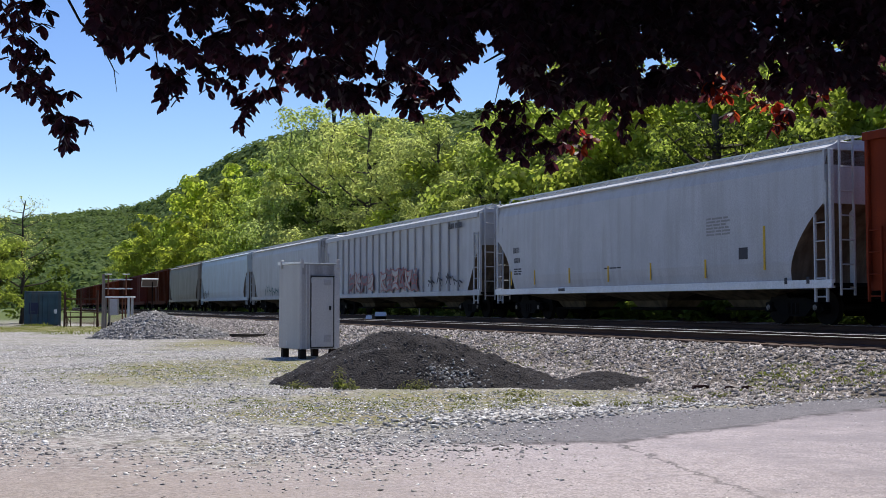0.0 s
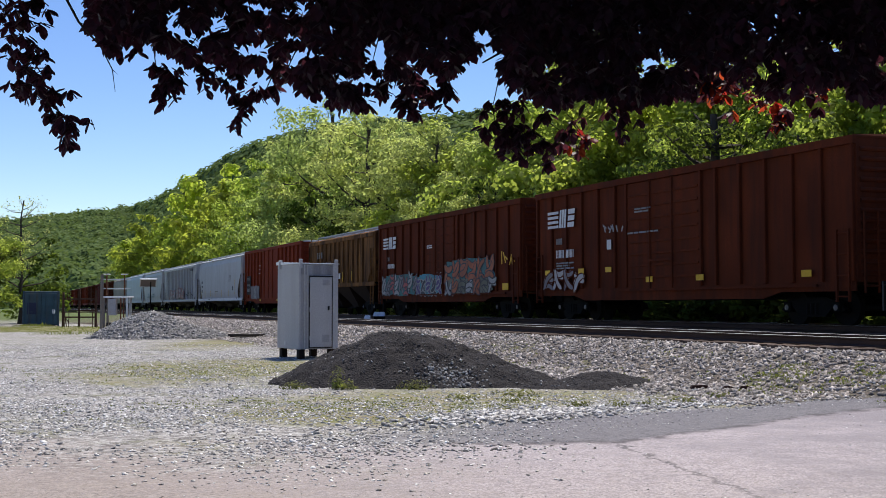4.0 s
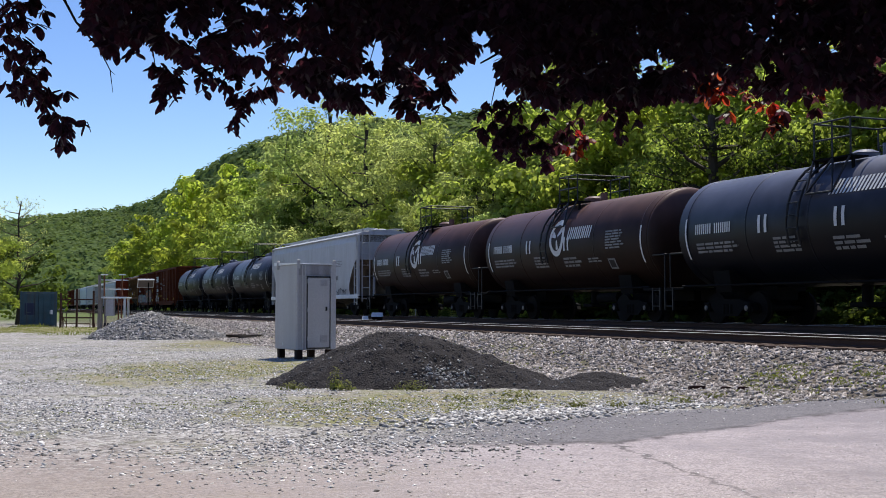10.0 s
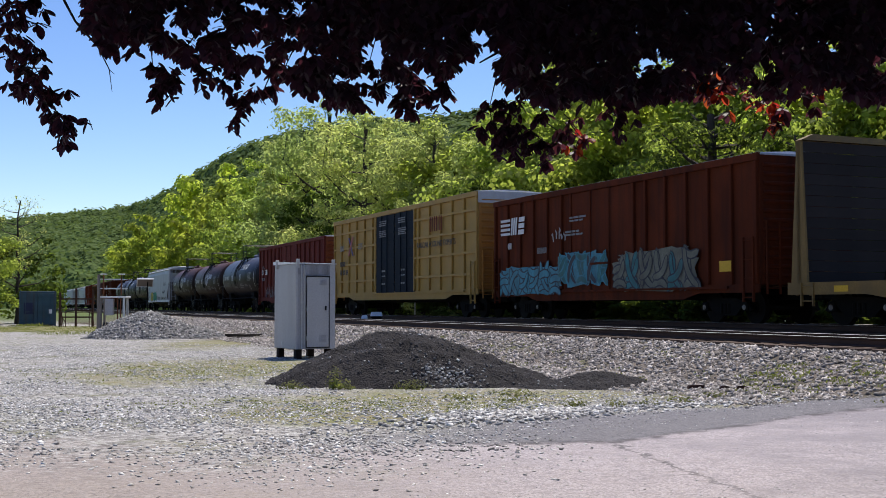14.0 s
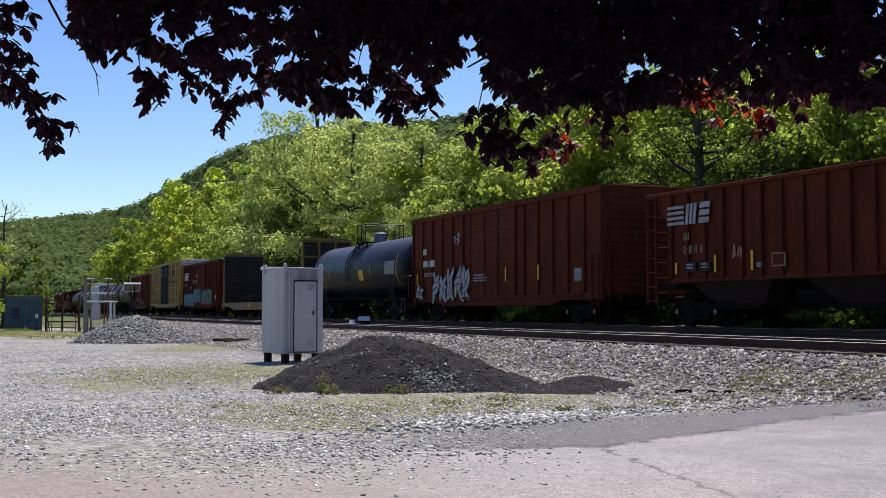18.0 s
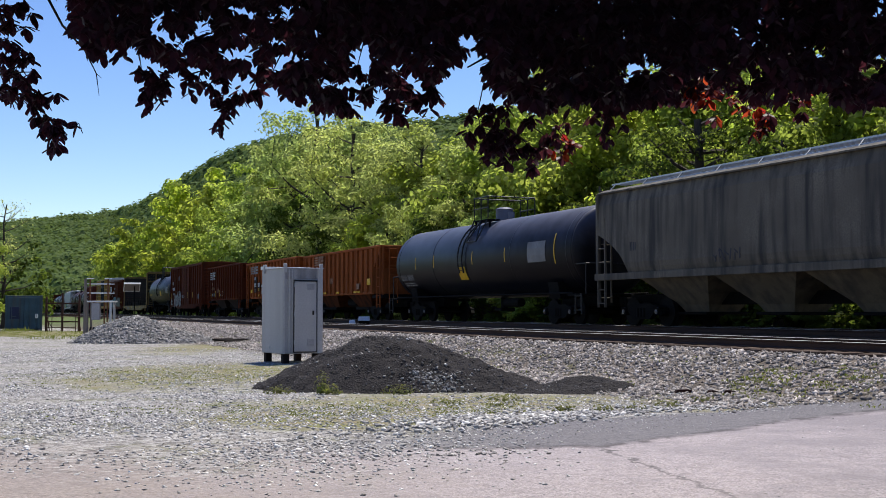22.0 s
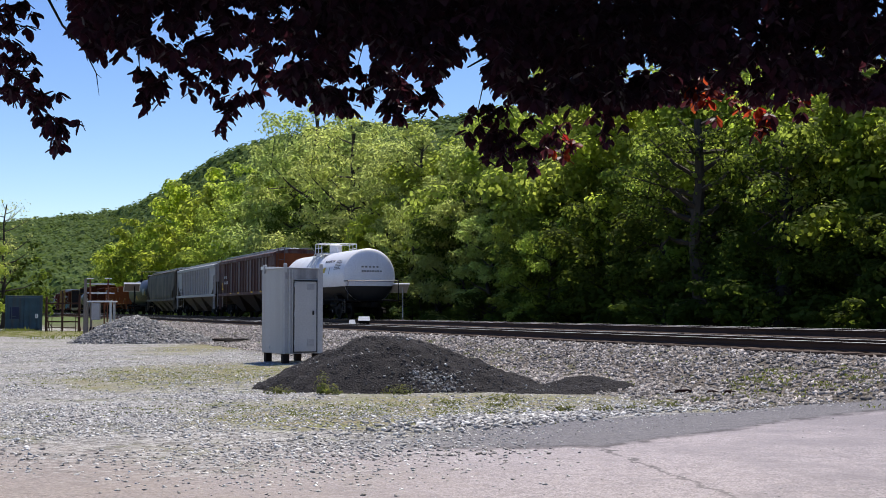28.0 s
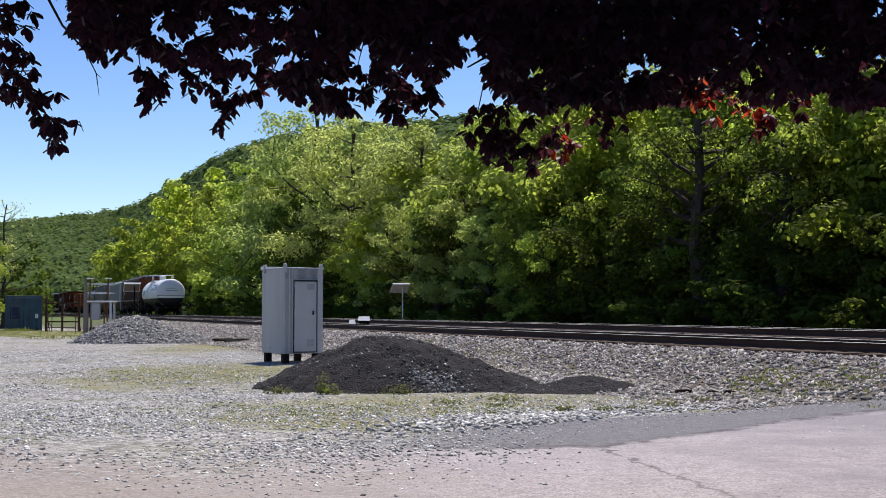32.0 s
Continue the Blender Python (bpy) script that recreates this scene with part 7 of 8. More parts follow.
    # trees at the left of the lot and beyond it
    for x, y, kind, f in ((-37.7, 92, "a2", 0.62), (-41.0, 96, "d1", 0.8), (-36.9, 99, "s1", 1.5), (-36.2, 96, "w1", 1.0), (-47, 104, "a1", 0.9), (-54, 118, "a2", 0.8), (-66, 150, "a1", 0.9), (-80, 190, "d2", 1.0), (-100, 240, "a1", 1.1)):
        put(protos[kind], x, y, f, rs.uniform(0, 6.28))
    for o in protos.values():
        for c in (*o.children_recursive, o):
            bpy.data.objects.remove(c)


plant_trees()


def hillside():
    """Wooded hills: a slope under a canopy of leaf clumps."""
    crest = ((-1400, 404, 900), (-700, 404, 900), (0, 400, 900), (75, 392, 880), (150, 384, 840), (205, 379, 800), (245, 366, 620), (300, 340, 560), (345, 307, 500), (400, 276, 450), (450, 260, 420),
             (500, 245, 400), (600, 232, 380), (750, 222, 360), (840, 214, 350), (1000, 205, 330), (1400, 195, 300), (2200, 200, 260))
    def top(px):
        for (a, ya, za), (b, yb, zb) in zip(crest, crest[1:]):
            if a <= px <= b:
                t = (px - a) / (b - a)
                y, z = ya + (yb - ya) * t, za + (zb - za) * t
                return z, EYE + (550 - y) / 2068 * z
        return 300, 60
    foot = lambda px: 330 if px < 200 else 330 - (px - 200) * 0.55 if px < 500 else 165 - (min(px, 1500) - 500) * 0.09
    nu, nv = 150, 26
    v = []
    for i in range(nu + 1):
        px = -1000 + 3000 * i / nu
        zc, hc = top(px)
        zf = foot(px)
        for j in range(nv + 1):
            t = j / nv
            d = zf + (zc - zf) * t
            h = hc * (t ** 0.9 if t < 1 else 1) * (1 - 0.08 * math.sin(math.pi * t)) - 3
            if j == nv:
                d, h = d + 60, h - 15
            v.append(((px - 784) / 2068 * d, d, h))
    k = nv + 1
    f = [(i * k + j, (i + 1) * k + j, (i + 1) * k + j + 1, i * k + j + 1) for i in range(nu) for j in range(nv)]
    base = tagged(new("wooded_hill", mesh_of("wooded_hill", v, f, mat("forest_floor", (0.03, 0.045, 0.015), 0.95, var=0.3, scale=0.05, fine=0.4, bump=0.3))),
                  "wooded hillside in spring green rising behind the railway", "hill", kind="structure")
    rs = np.random.RandomState(31)
    V = np.array(v).reshape(nu + 1, k, 3)
    n = 6800
    u = nu * (0.3 + 0.34 * rs.rand(n))
    w = nv * (1 - 0.98 * rs.rand(n) ** 1.25) - 1.0
    w = np.clip(w, 0, nv - 1.001)
    i, j = u.astype(int), w.astype(int)
    a, b = (u - i)[:, None], (w - j)[:, None]
    c = (V[i, j] * (1 - a) + V[i + 1, j] * a) * (1 - b) + (V[i, j + 1] * (1 - a) + V[i + 1, j + 1] * a) * b
    r = rs.uniform(2.6, 5.2, n) * (0.75 + c[:, 1] / 1600)
    per = 34
    d = rs.normal(size=(n, per, 3)) + np.array([0, -0.15, 0.3])
    d /= np.linalg.norm(d, axis=2)[:, :, None]
    ph = rs.rand(n, 1) * 6.28
    lump = 1 + 0.14 * np.sin(4 * d[:, :, 0] + ph) * np.sin(5 * d[:, :, 2] + 2 * ph) + rs.normal(size=(n, per)) * 0.04
    pts = (c[:, None] + np.array([0, 0, 1.6]) + d * (r[:, None] * lump)[:, :, None] * np.array([1, 1, 1.1])).reshape(-1, 3)
    vv, ff = leaf_quads(pts, np.repeat(r, per) * 0.42, rs, d.reshape(-1, 3) * 1.7)
    g = (1 + 5 ** 0.5) / 2
    ico = np.array([(-1, g, 0), (1, g, 0), (-1, -g, 0), (1, -g, 0), (0, -1, g), (0, 1, g), (0, -1, -g), (0, 1, -g), (g, 0, -1), (g, 0, 1), (-g, 0, -1), (-g, 0, 1)]) / 1.902
    tri = np.array([(0, 11, 5), (0, 5, 1), (0, 1, 7), (0, 7, 10), (0, 10, 11), (1, 5, 9), (5, 11, 4), (11, 10, 2), (10, 7, 6), (7, 1, 8), (3, 9, 4), (3, 4, 2), (3, 2, 6), (3, 6, 8), (3, 8, 9), (4, 9, 5), (2, 4, 11), (6, 2, 10), (8, 6, 7), (9, 8, 1)])
    heart = c[:, None] + np.array([0, 0, 1.6]) + ico[None] * (r[:, None, None] * 0.92) * rs.uniform(0.85, 1.12, (n, 12, 1))
    k2 = tagged(new("canopy_heart", mesh_of("canopy_heart", heart.reshape(-1, 3), (tri[None] + 12 * np.arange(n)[:, None, None]).reshape(-1, 3), FAR_GREEN)), kind="stuff")
    k2.parent = base
    o = tagged(new("tree_canopy", mesh_of("tree_canopy", vv, ff, FAR_GREEN)), kind="stuff")
    o.parent = base


hillside()


# ---- the lot's things ----
CAB = mat("grey_cabinet_paint", (0.38, 0.37, 0.37), 0.5, var=0.07, streak=0.25, dirt=(0.25, 0.23, 0.21), bump=0.03)
CAB_LIGHT = mat("pale_cabinet_paint", (0.47, 0.455, 0.44), 0.5, var=0.06, streak=0.2, dirt=(0.33, 0.3, 0.27), bump=0.03)
WOOD = mat("weathered_wood", (0.20, 0.17, 0.14), 0.9, var=0.3, scale=2, fine=20, bump=0.4, stretch=(4, 4, 0.4))
BLUE_STEEL = mat("weathered_blue_container_paint", (0.036, 0.078, 0.10), 0.65, var=0.3, streak=0.5, dirt=(0.07, 0.06, 0.05), bump=0.06)


def signal_cabinet():
    c = tagged(new("signal_cabinet"), "grey steel railway signal cabinet with louvred door on short legs", "cabinet")
    W, D, H = 1.20, 1.58, 2.38
    z0 = 0.32
    bm = bmesh.new()
    box(bm, 0, W, 0, D, z0, z0 + H, 0.015)
    part("body", bm, CAB, c)
    bm = bmesh.new()
    prism(bm, [(0, z0 + H), (0, z0 + H + 0.02), (1, z0 + H + 0.09), (1, z0 + H)], -W - 0.03, 0.03)
    bm.transform(Matrix.Rotation(math.pi / 2, 4, "Z") @ Matrix.Translation((-0.04, 0, 0)) @ Matrix.Diagonal((D + 0.08, 1, 1, 1)))
    part("roof", bm, M["white"], c)
    bm = bmesh.new()
    box(bm, 0.02, W - 0.02, -0.012, 0.0, z0 + H - 0.3, z0 + H - 0.02)
    for i in range(4):
        box(bm, 0.3 + 0.22 * i, 0.31 + 0.22 * i, -0.02, -0.012, z0 + H - 0.3, z0 + H - 0.02)
    part("header_panel", bm, mat("streaked_header", (0.36, 0.35, 0.35), 0.6, var=0.15, streak=0.75, dirt=(0.13, 0.12, 0.12), bump=0.05), c)
    bm = bmesh.new()
    for a, b in ((0.0, 0.06), (0.16, 0.2), (0.26, 0.29)):
        box(bm, a, b, -0.03, 0.0, z0, z0 + H - 0.02, 0.006)
    box(bm, W - 0.16, W, -0.025, 0.0, z0, z0 + H - 0.02, 0.006)
    part("door_frame", bm, CAB_LIGHT, c)
    bm = bmesh.new()
    box(bm, 0.34, W - 0.2, -0.04, -0.004, z0 + 0.06, z0 + H - 0.37, 0.008)
    door = part("door", bm, CAB_LIGHT, c)
    bm = bmesh.new()
    for z, dz in ((z0 + 0.2, 0.2), (z0 + H - 0.6, 0.16)):
        box(bm, 0.72, 0.92, -0.052, -0.04, z, z + dz)
        for i in range(4):
            box(bm, 0.73, 0.91, -0.06, -0.052, z + 0.02 + dz * 0.22 * i, z + 0.035 + dz * 0.22 * i)
    part("vent", bm, CAB, door)
    bm = bmesh.new()
    box(bm, W - 0.33, W - 0.28, -0.065, -0.04, z0 + 1.08, z0 + 1.2, 0.006)
    rod(bm, (W - 0.305, -0.08, z0 + 1.1), (W - 0.305, -0.08, z0 + 1.2), 0.018, 8)
    part("handle", bm, M["black"], door)
    for i in range(3):
        bm = bmesh.new()
        rod(bm, (0.335, -0.05, z0 + 0.25 + 0.8 * i), (0.335, -0.05, z0 + 0.37 + 0.8 * i), 0.018, 8)
        part("hinge", bm, M["galv"], door)
    bm = bmesh.new()
    box(bm, 0.32, W - 0.18, -0.06, 0.0, z0 + H - 0.36, z0 + H - 0.33)
    part("drip_edge", bm, M["black"], c)
    for x, y in ((0.06, -0.02), (W - 0.06, -0.02), (0.06, D - 0.05), (-0.02, D * 0.82)):
        bm = bmesh.new()
        box(bm, x - 0.05, x + 0.05, y - 0.02, y + 0.02, z0 + H - 0.12, z0 + H + 0.13, 0.008)
        rod(bm, (x, y - 0.03, z0 + H + 0.08), (x, y + 0.03, z0 + H + 0.08), 0.03, 10)
        part("lifting_lug", bm, CAB_LIGHT, c)
    for x in (0.14, W - 0.14):
        for y in (0.14, D - 0.14):
            bm = bmesh.new()
            box(bm, x - 0.09, x + 0.09, y - 0.09, y + 0.09, -0.06, z0 + 0.005, 0.01)
            part("leg", bm, M["bay"], c)
    # black strips put in for the dark gap round the door
    for a, b, lo, hi in ((0.318, 0.338, 0.04, 2.02), (W - 0.198, W - 0.178, 0.04, 2.02), (0.338, W - 0.198, 0.03, 0.055)):
        bm = bmesh.new()
        box(bm, a, b, -0.03, -0.002, z0 + lo, z0 + hi)
        part("door_seal", bm, M["black"], c)
    bm = bmesh.new()
    box(bm, -0.012, 0.0, D * 0.6, D * 0.63, z0 + 0.1, z0 + 0.2)
    part("conduit_plate", bm, M["galv"], c)
    x, y = -4.44, 32.4
    c.matrix_basis = Matrix.Translation((x, y, ground_z(x, y) - 0.05)) @ Matrix.Rotation(radians(30), 4, "Z")


signal_cabinet()


def container():
    c = tagged(new("shipping_container"), "dark blue weathered shipping container with closed end doors", "container")
    W, H, L = 2.44, 2.59, 6.06
    bm = bmesh.new()
    box(bm, 0, W, 0.06, L, 0.1, H, 0.02)
    part("body", bm, BLUE_STEEL, c)
    for k in (0, 1):
        bm = bmesh.new()
        a, b = 0.07 + k * (W / 2 - 0.05), W / 2 - 0.02 + k * (W / 2 - 0.05)
        box(bm, a, b, 0.0, 0.06, 0.18, H - 0.14, 0.01)
        for z in (0.8, 1.4, 2.0):
            box(bm, a + 0.05, b - 0.05, -0.02, 0.0, z, z + 0.06)
        d = part("door", bm, BLUE_STEEL, c)
        bm = bmesh.new()
        for x in (a + 0.3, b - 0.3):
            rod(bm, (x, -0.04, 0.2), (x, -0.04, H - 0.15), 0.022, 8)
        box(bm, a + 0.3, a + 0.62, -0.06, -0.04, 1.05, 1.1)
        part("locking_bar", bm, BLUE_STEEL, d)
    bm = bmesh.new()
    box(bm, 0.25, 0.95, -0.03, -0.021, 0.9, 1.75)
    part("panel", bm, mat("navy_panel", (0.012, 0.018, 0.055), 0.5, var=0.2), c)
    for x in (0.0, W):
        bm = bmesh.new()
        box(bm, x - 0.06, x + 0.06, -0.03, 0.12, 0.0, H + 0.02, 0.01)
        part("corner_post", bm, BLUE_STEEL, c)
    bm = bmesh.new()
    box(bm, 2.0, 2.2, -0.05, -0.02, 0.95, 1.25, 0.01)
    part("plate", bm, M["white"], c)
    x, y = across(-373.5, 85), 85.0
    c.matrix_basis = Matrix.Translation((x, y, ground_z(x, y) - 0.03)) @ Matrix.Rotation(radians(21), 4, "Z")


container()


def pipe_rack():
    c = tagged(new("steel_rack"), "rusty brown steel storage rack beside the container", "rack")
    x0, W = 0.0, 2.5
    dull = mat("dull_brown_rust", (0.062, 0.028, 0.018), 0.85, var=0.4, bump=0.2)
    for x, top in ((0.15, 2.45), (1.25, 2.72), (2.4, 2.6)):
        bm = bmesh.new()
        box(bm, x - 0.065, x + 0.065, -0.065, 0.065, 0, top, 0.008)
        part("post", bm, dull, c)
    for x0, x1, z in ((0.1, 2.45, 0.7), (1.25, 2.45, 1.18), (0.1, 2.45, 1.98)):
        bm = bmesh.new()
        box(bm, x0, x1, -0.03, 0.03, z - 0.05, z + 0.05, 0.006)
        part("beam", bm, dull, c)
    for x in (0.15, 2.3):
        bm = bmesh.new()
        rod(bm, (x, 1.1, 0.0), (x, 0, 1.6), 0.03, 6)
        part("brace", bm, dull, c)
    x, y = across(-341, 82), 82.0
    c.matrix_basis = Matrix.Translation((x, y, ground_z(x, y) - 0.02)) @ Matrix.Rotation(radians(6), 4, "Z")
    d = tagged(new("workbench"), "rusty steel bench frame in front of the rack", "bench")
    bm = bmesh.new()
    box(bm, 0, 2.2, 0, 0.8, 1.02, 1.06, 0.01)
    part("top", bm, dull, d)
    for a, b in ((0.05, 0.05), (2.1, 0.05), (0.05, 0.75), (2.1, 0.75), (0.5, 0.05)):
        bm = bmesh.new()
        box(bm, a, a + 0.045, b - 0.02, b + 0.02, 0, 1.02)
        part("leg", bm, dull, d)
    bm = bmesh.new()
    rod(bm, (0.55, 0.05, 0.3), (0.1, 0.05, 0.95), 0.03, 6)
    rod(bm, (0.1, 0.05, 0.3), (2.1, 0.05, 0.3), 0.025, 6)
    part("brace", bm, dull, d)
    x, y = across(-341, 80), 80.0
    d.matrix_basis = Matrix.Translation((x, y, ground_z(x, y))) @ Matrix.Rotation(radians(4), 4, "Z")


pipe_rack()


def loading_stand():
    z = 63.0
    c = tagged(new("equipment_stand"), "white-topped steel equipment stand with rails and grey box", "stand")
    for x in (0.12, 1.35):
        for y in (0.0, 1.0):
            bm = bmesh.new()
            box(bm, x - 0.06, x + 0.06, y - 0.06, y + 0.06, 0, 1.95, 0.01)
            part("post", bm, WOOD if x < 0.5 else M["galv"], c)
    bm = bmesh.new()
    box(bm, 0.0, 1.5, -0.12, 1.12, 1.95, 2.03, 0.012)
    part("platform", bm, M["white"], c)
    for zz in (2.45, 2.95):
        for y in (0.0, 1.0):
            bm = bmesh.new()
            box(bm, 0.05, 1.35, y - 0.03, y + 0.03, zz - 0.026, zz + 0.026, 0.006)
            part("guard_rail", bm, M["galv"], c)
    for x in (0.25, 1.2):
        bm = bmesh.new()
        box(bm, x - 0.03, x + 0.03, -0.05, 0.05, 2.08, 3.2)
        p = part("upright", bm, M["rust"], c)
        bm = bmesh.new()
        box(bm, x - 0.18, x + 0.18, -0.08, 0.08, 3.2, 3.25, 0.01)
        part("cap", bm, M["white"], p)
    bm = bmesh.new()
    box(bm, 0.35, 0.78, -0.1, 0.3, 1.0, 1.9, 0.02)
    part("control_box", bm, CAB, c)
    for x in (1.02, 1.18):
        bm = bmesh.new()
        box(bm, x - 0.03, x + 0.03, -0.06, 0.0, 0.2, 1.95)
        part("rail_post", bm, M["rust"], c)
    bm = bmesh.new()
    for i in range(5):
        rod(bm, (0.3 + 0.16 * i, -0.2, 0.42), (0.36 + 0.16 * i, -0.2, 0.62), 0.05, 8)
    part("hose", bm, M["black"], c)
    x, y = across(-306, z), z
    c.matrix_basis = Matrix.Translation((x, y, ground_z(x, y) - 0.02)) @ Matrix.Rotation(radians(5), 4, "Z")
    # weathered pole next to it
    p = tagged(new("wooden_post"), "short weathered grey wooden post at the lot's edge", "post")
    bm = bmesh.new()
    rod(bm, (0, 0, -0.3), (0, 0, 3.15), 0.095, 12, 0.08)
    part("pole", bm, WOOD, p)
    x, y = across(-306, 62), 62.0
    p.matrix_basis = Matrix.Translation((x, y, ground_z(x, y)))


loading_stand()


def solar_panel(px, depth, top, label, back):
    c = tagged(new("solar_panel"), label, "solar panel", "solar panels by the railway")
    x, y = across(px, depth), depth
    g = ground_z(x, y)
    H = top - g
    bm = bmesh.new()
    rod(bm, (0, 0, -0.2), (0, 0, H), 0.032, 10)
    part("post", bm, M["galv"] if back[0] > 0.3 else M["under"], c)
    tilt = Matrix.Translation((-0.15, 0, H - 0.2)) @ Matrix.Rotation(radians(20), 4, "Z") @ Matrix.Rotation(radians(-40), 4, "X")
    bm = bmesh.new()
    box(bm, -0.42, 0.42, -0.3, 0.3, 0, 0.04)
    o = part("panel", bm, mat("panel_back", back, 0.5, var=0.1, bump=0), c)
    o.matrix_basis = tilt
    bm = bmesh.new()
    for a, b, d, e in ((-0.45, 0.45, -0.33, -0.29), (-0.45, 0.45, 0.29, 0.33), (-0.45, -0.41, -0.29, 0.29), (0.41, 0.45, -0.29, 0.29)):
        box(bm, a, b, d, e, -0.015, 0.06)
    o = part("panel_frame", bm, M["galv"], c)
    o.matrix_basis = tilt
    # white strip added for sunlight on the panel's upper edge
    bm = bmesh.new()
    box(bm, -0.46, 0.46, -0.35, -0.3, -0.02, 0.07, 0.008)
    o = part("top_edge", bm, M["white"], c)
    o.matrix_basis = tilt
    c.matrix_basis = Matrix.Translation((x, y, g))


solar_panel(-264, 66.0, EYE + 47 / 2068.5 * 66, "solar panel on a thin post before the train", (0.10, 0.085, 0.08))
solar_panel(-34.5, 60.5, EYE + 46 / 2068.5 * 60.5, "pale solar panel on a thin post behind the tracks", (0.36, 0.35, 0.34))


def switch_box():
    c = tagged(new("track_box"), "pair of low white-topped trackside boxes between the tracks", "box")
    s0, off = 52.3, -2.2
    x, y = on_line(s0, off)
    g = ground_z(x, y)
    for dx, dy, w, h in ((0, 0, 0.24, 0.2), (0.55, 0.25, 0.5, 0.36)):
        bm = bmesh.new()
        box(bm, dx - w / 2, dx + w / 2, dy - 0.15, dy + 0.15, -0.03, h - 0.1, 0.01)
        part("box", bm, M["under"], c)
        bm = bmesh.new()
        loft(bm, [(h - 0.1, dx - w / 2 - 0.03, dx + w / 2 + 0.03, 0.26), (h + 0.1, dx - w / 2, dx + w / 2, 0.08)])
        bm.transform(Matrix.Translation((0, dy, 0)))
        part("cover", bm, M["white"], c)
    c.matrix_basis = Matrix.Translation((x, y, g))


switch_box()


# ---- weeds ----
WEED = leaf_mat("weeds", (0.125, 0.155, 0.038), (0.23, 0.27, 0.05), scale=2.0)


def weeds():
    rs = np.random.RandomState(8)
    pts, leafy = [], []
    def clump(x, y, r, h, n):
        g = ground_z(x, y)
        for _ in range(n):
            a, d = rs.rand() * 6.28, r * rs.rand() ** 0.7
            pts.append((x + d * math.cos(a), y + d * math.sin(a), g, h * rs.uniform(0.4, 1) * (1 - 0.5 * d / r)))
    for x, y, r, h, n in ((-2.13, 20.65, 0.16, 0.46, 70), (-1.95, 20.6, 0.22, 0.18, 50), (-0.75, 20.7, 0.35, 0.17, 90), (-2.9, 20.8, 0.3, 0.14, 70), (1.0, 19.4, 0.5, 0.1, 60), (1.75, 17.2, 0.22, 0.16, 40), (2.35, 17.35, 0.2, 0.13, 30), (2.9, 17.6, 0.18, 0.11, 22),
                          (3.45, 18.1, 0.25, 0.12, 30), (4.1, 18.6, 0.3, 0.1, 25), (0.9, 18.3, 0.3, 0.09, 30), (0.1, 18.9, 0.4, 0.08, 40), (-29.6, 83, 0.5, 0.45, 40), (-30.5, 83.5, 1.5, 0.3, 200), (-20, 60, 2.0, 0.3, 200)):
        if y > 40:
            clump(x, y, r, h, n)
            continue
        d = rs.normal(size=(n * 2, 3))                # small leafy plants
        d /= np.linalg.norm(d, axis=1)[:, None]
        d[:, 2] = np.abs(d[:, 2])
        c = d * (rs.rand(n * 2) ** 0.5)[:, None] * np.array([r, r, h]) + np.array([x, y, ground_z(x, y) + 0.01])
        leafy.append(leaf_quads(c, 0.042, rs, d)[0])
        clump(x, y, r * 1.1, h * 0.5, n // 3)
    v = np.concatenate(leafy)
    tagged(new("low_weeds", mesh_of("low_weeds", v, np.arange(len(v)).reshape(-1, 4), leaf_mat("weed_leaves", (0.135, 0.145, 0.055), (0.21, 0.22, 0.07), scale=2.0))), "small leafy green weeds along the heap and asphalt edge", "weeds", kind="stuff")
    for _ in range(260):
        x, y = rs.normal(-1.2, 1.9), 17.4 + rs.normal(0, 0.9)
        clump(x, y, 0.2, 0.035, 9)
    for _ in range(420):
        x, y = rs.normal(-5.6, 2.3), rs.normal(26.5, 2.2)
        clump(x, y, 0.3, 0.035, 8)
    for _ in range(750):
        x, y = rs.uniform(-36, -17), rs.uniform(64, 84)
        clump(x, y, 0.5, 0.11, 14)
    for _ in range(160):
        s, off = rs.uniform(6, 60), rs.uniform(-8.6, -6.4)
        x, y = on_line(s, off)
        clump(x, y, 0.2, 0.09, 7)
    for x, y in ((5.46, 20.21), (5.79, 19.54), (6.36, 18.45), (6.66, 18.18), (5.21, 19.81), (5.6, 20.0), (6.5, 18.9), (5.0, 19.2)):
        for _ in range(14):                           # thin green on the bank's foot
            clump(x + rs.normal() * 0.3, y + rs.normal() * 0.3, 0.12, 0.07, 9)
    P = np.array(pts)
    n = len(P)
    a = rs.rand(n) * 6.28
    lean = rs.uniform(0.15, 1.5, n)
    dx, dy = np.cos(a), np.sin(a)
    h = P[:, 3]
    w = 0.010 + h * 0.05
    b = P[:, :3]
    tip = b + np.stack([dx * h * lean, dy * h * lean, h], 1)
    mid = b + np.stack([dx * h * lean * 0.35, dy * h * lean * 0.35, h * 0.55], 1)
    side = np.stack([-dy * w, dx * w, np.zeros(n)], 1)
    v = np.stack([b, mid + side, tip, mid - side], 1).reshape(-1, 3)
    f = np.arange(n)[:, None] * 4 + np.arange(4)[None]
    tagged(new("weeds", mesh_of("weeds", v, f, WEED)), "tufts of yellow-green weeds and thin grass on the gravel", "weeds", kind="stuff")


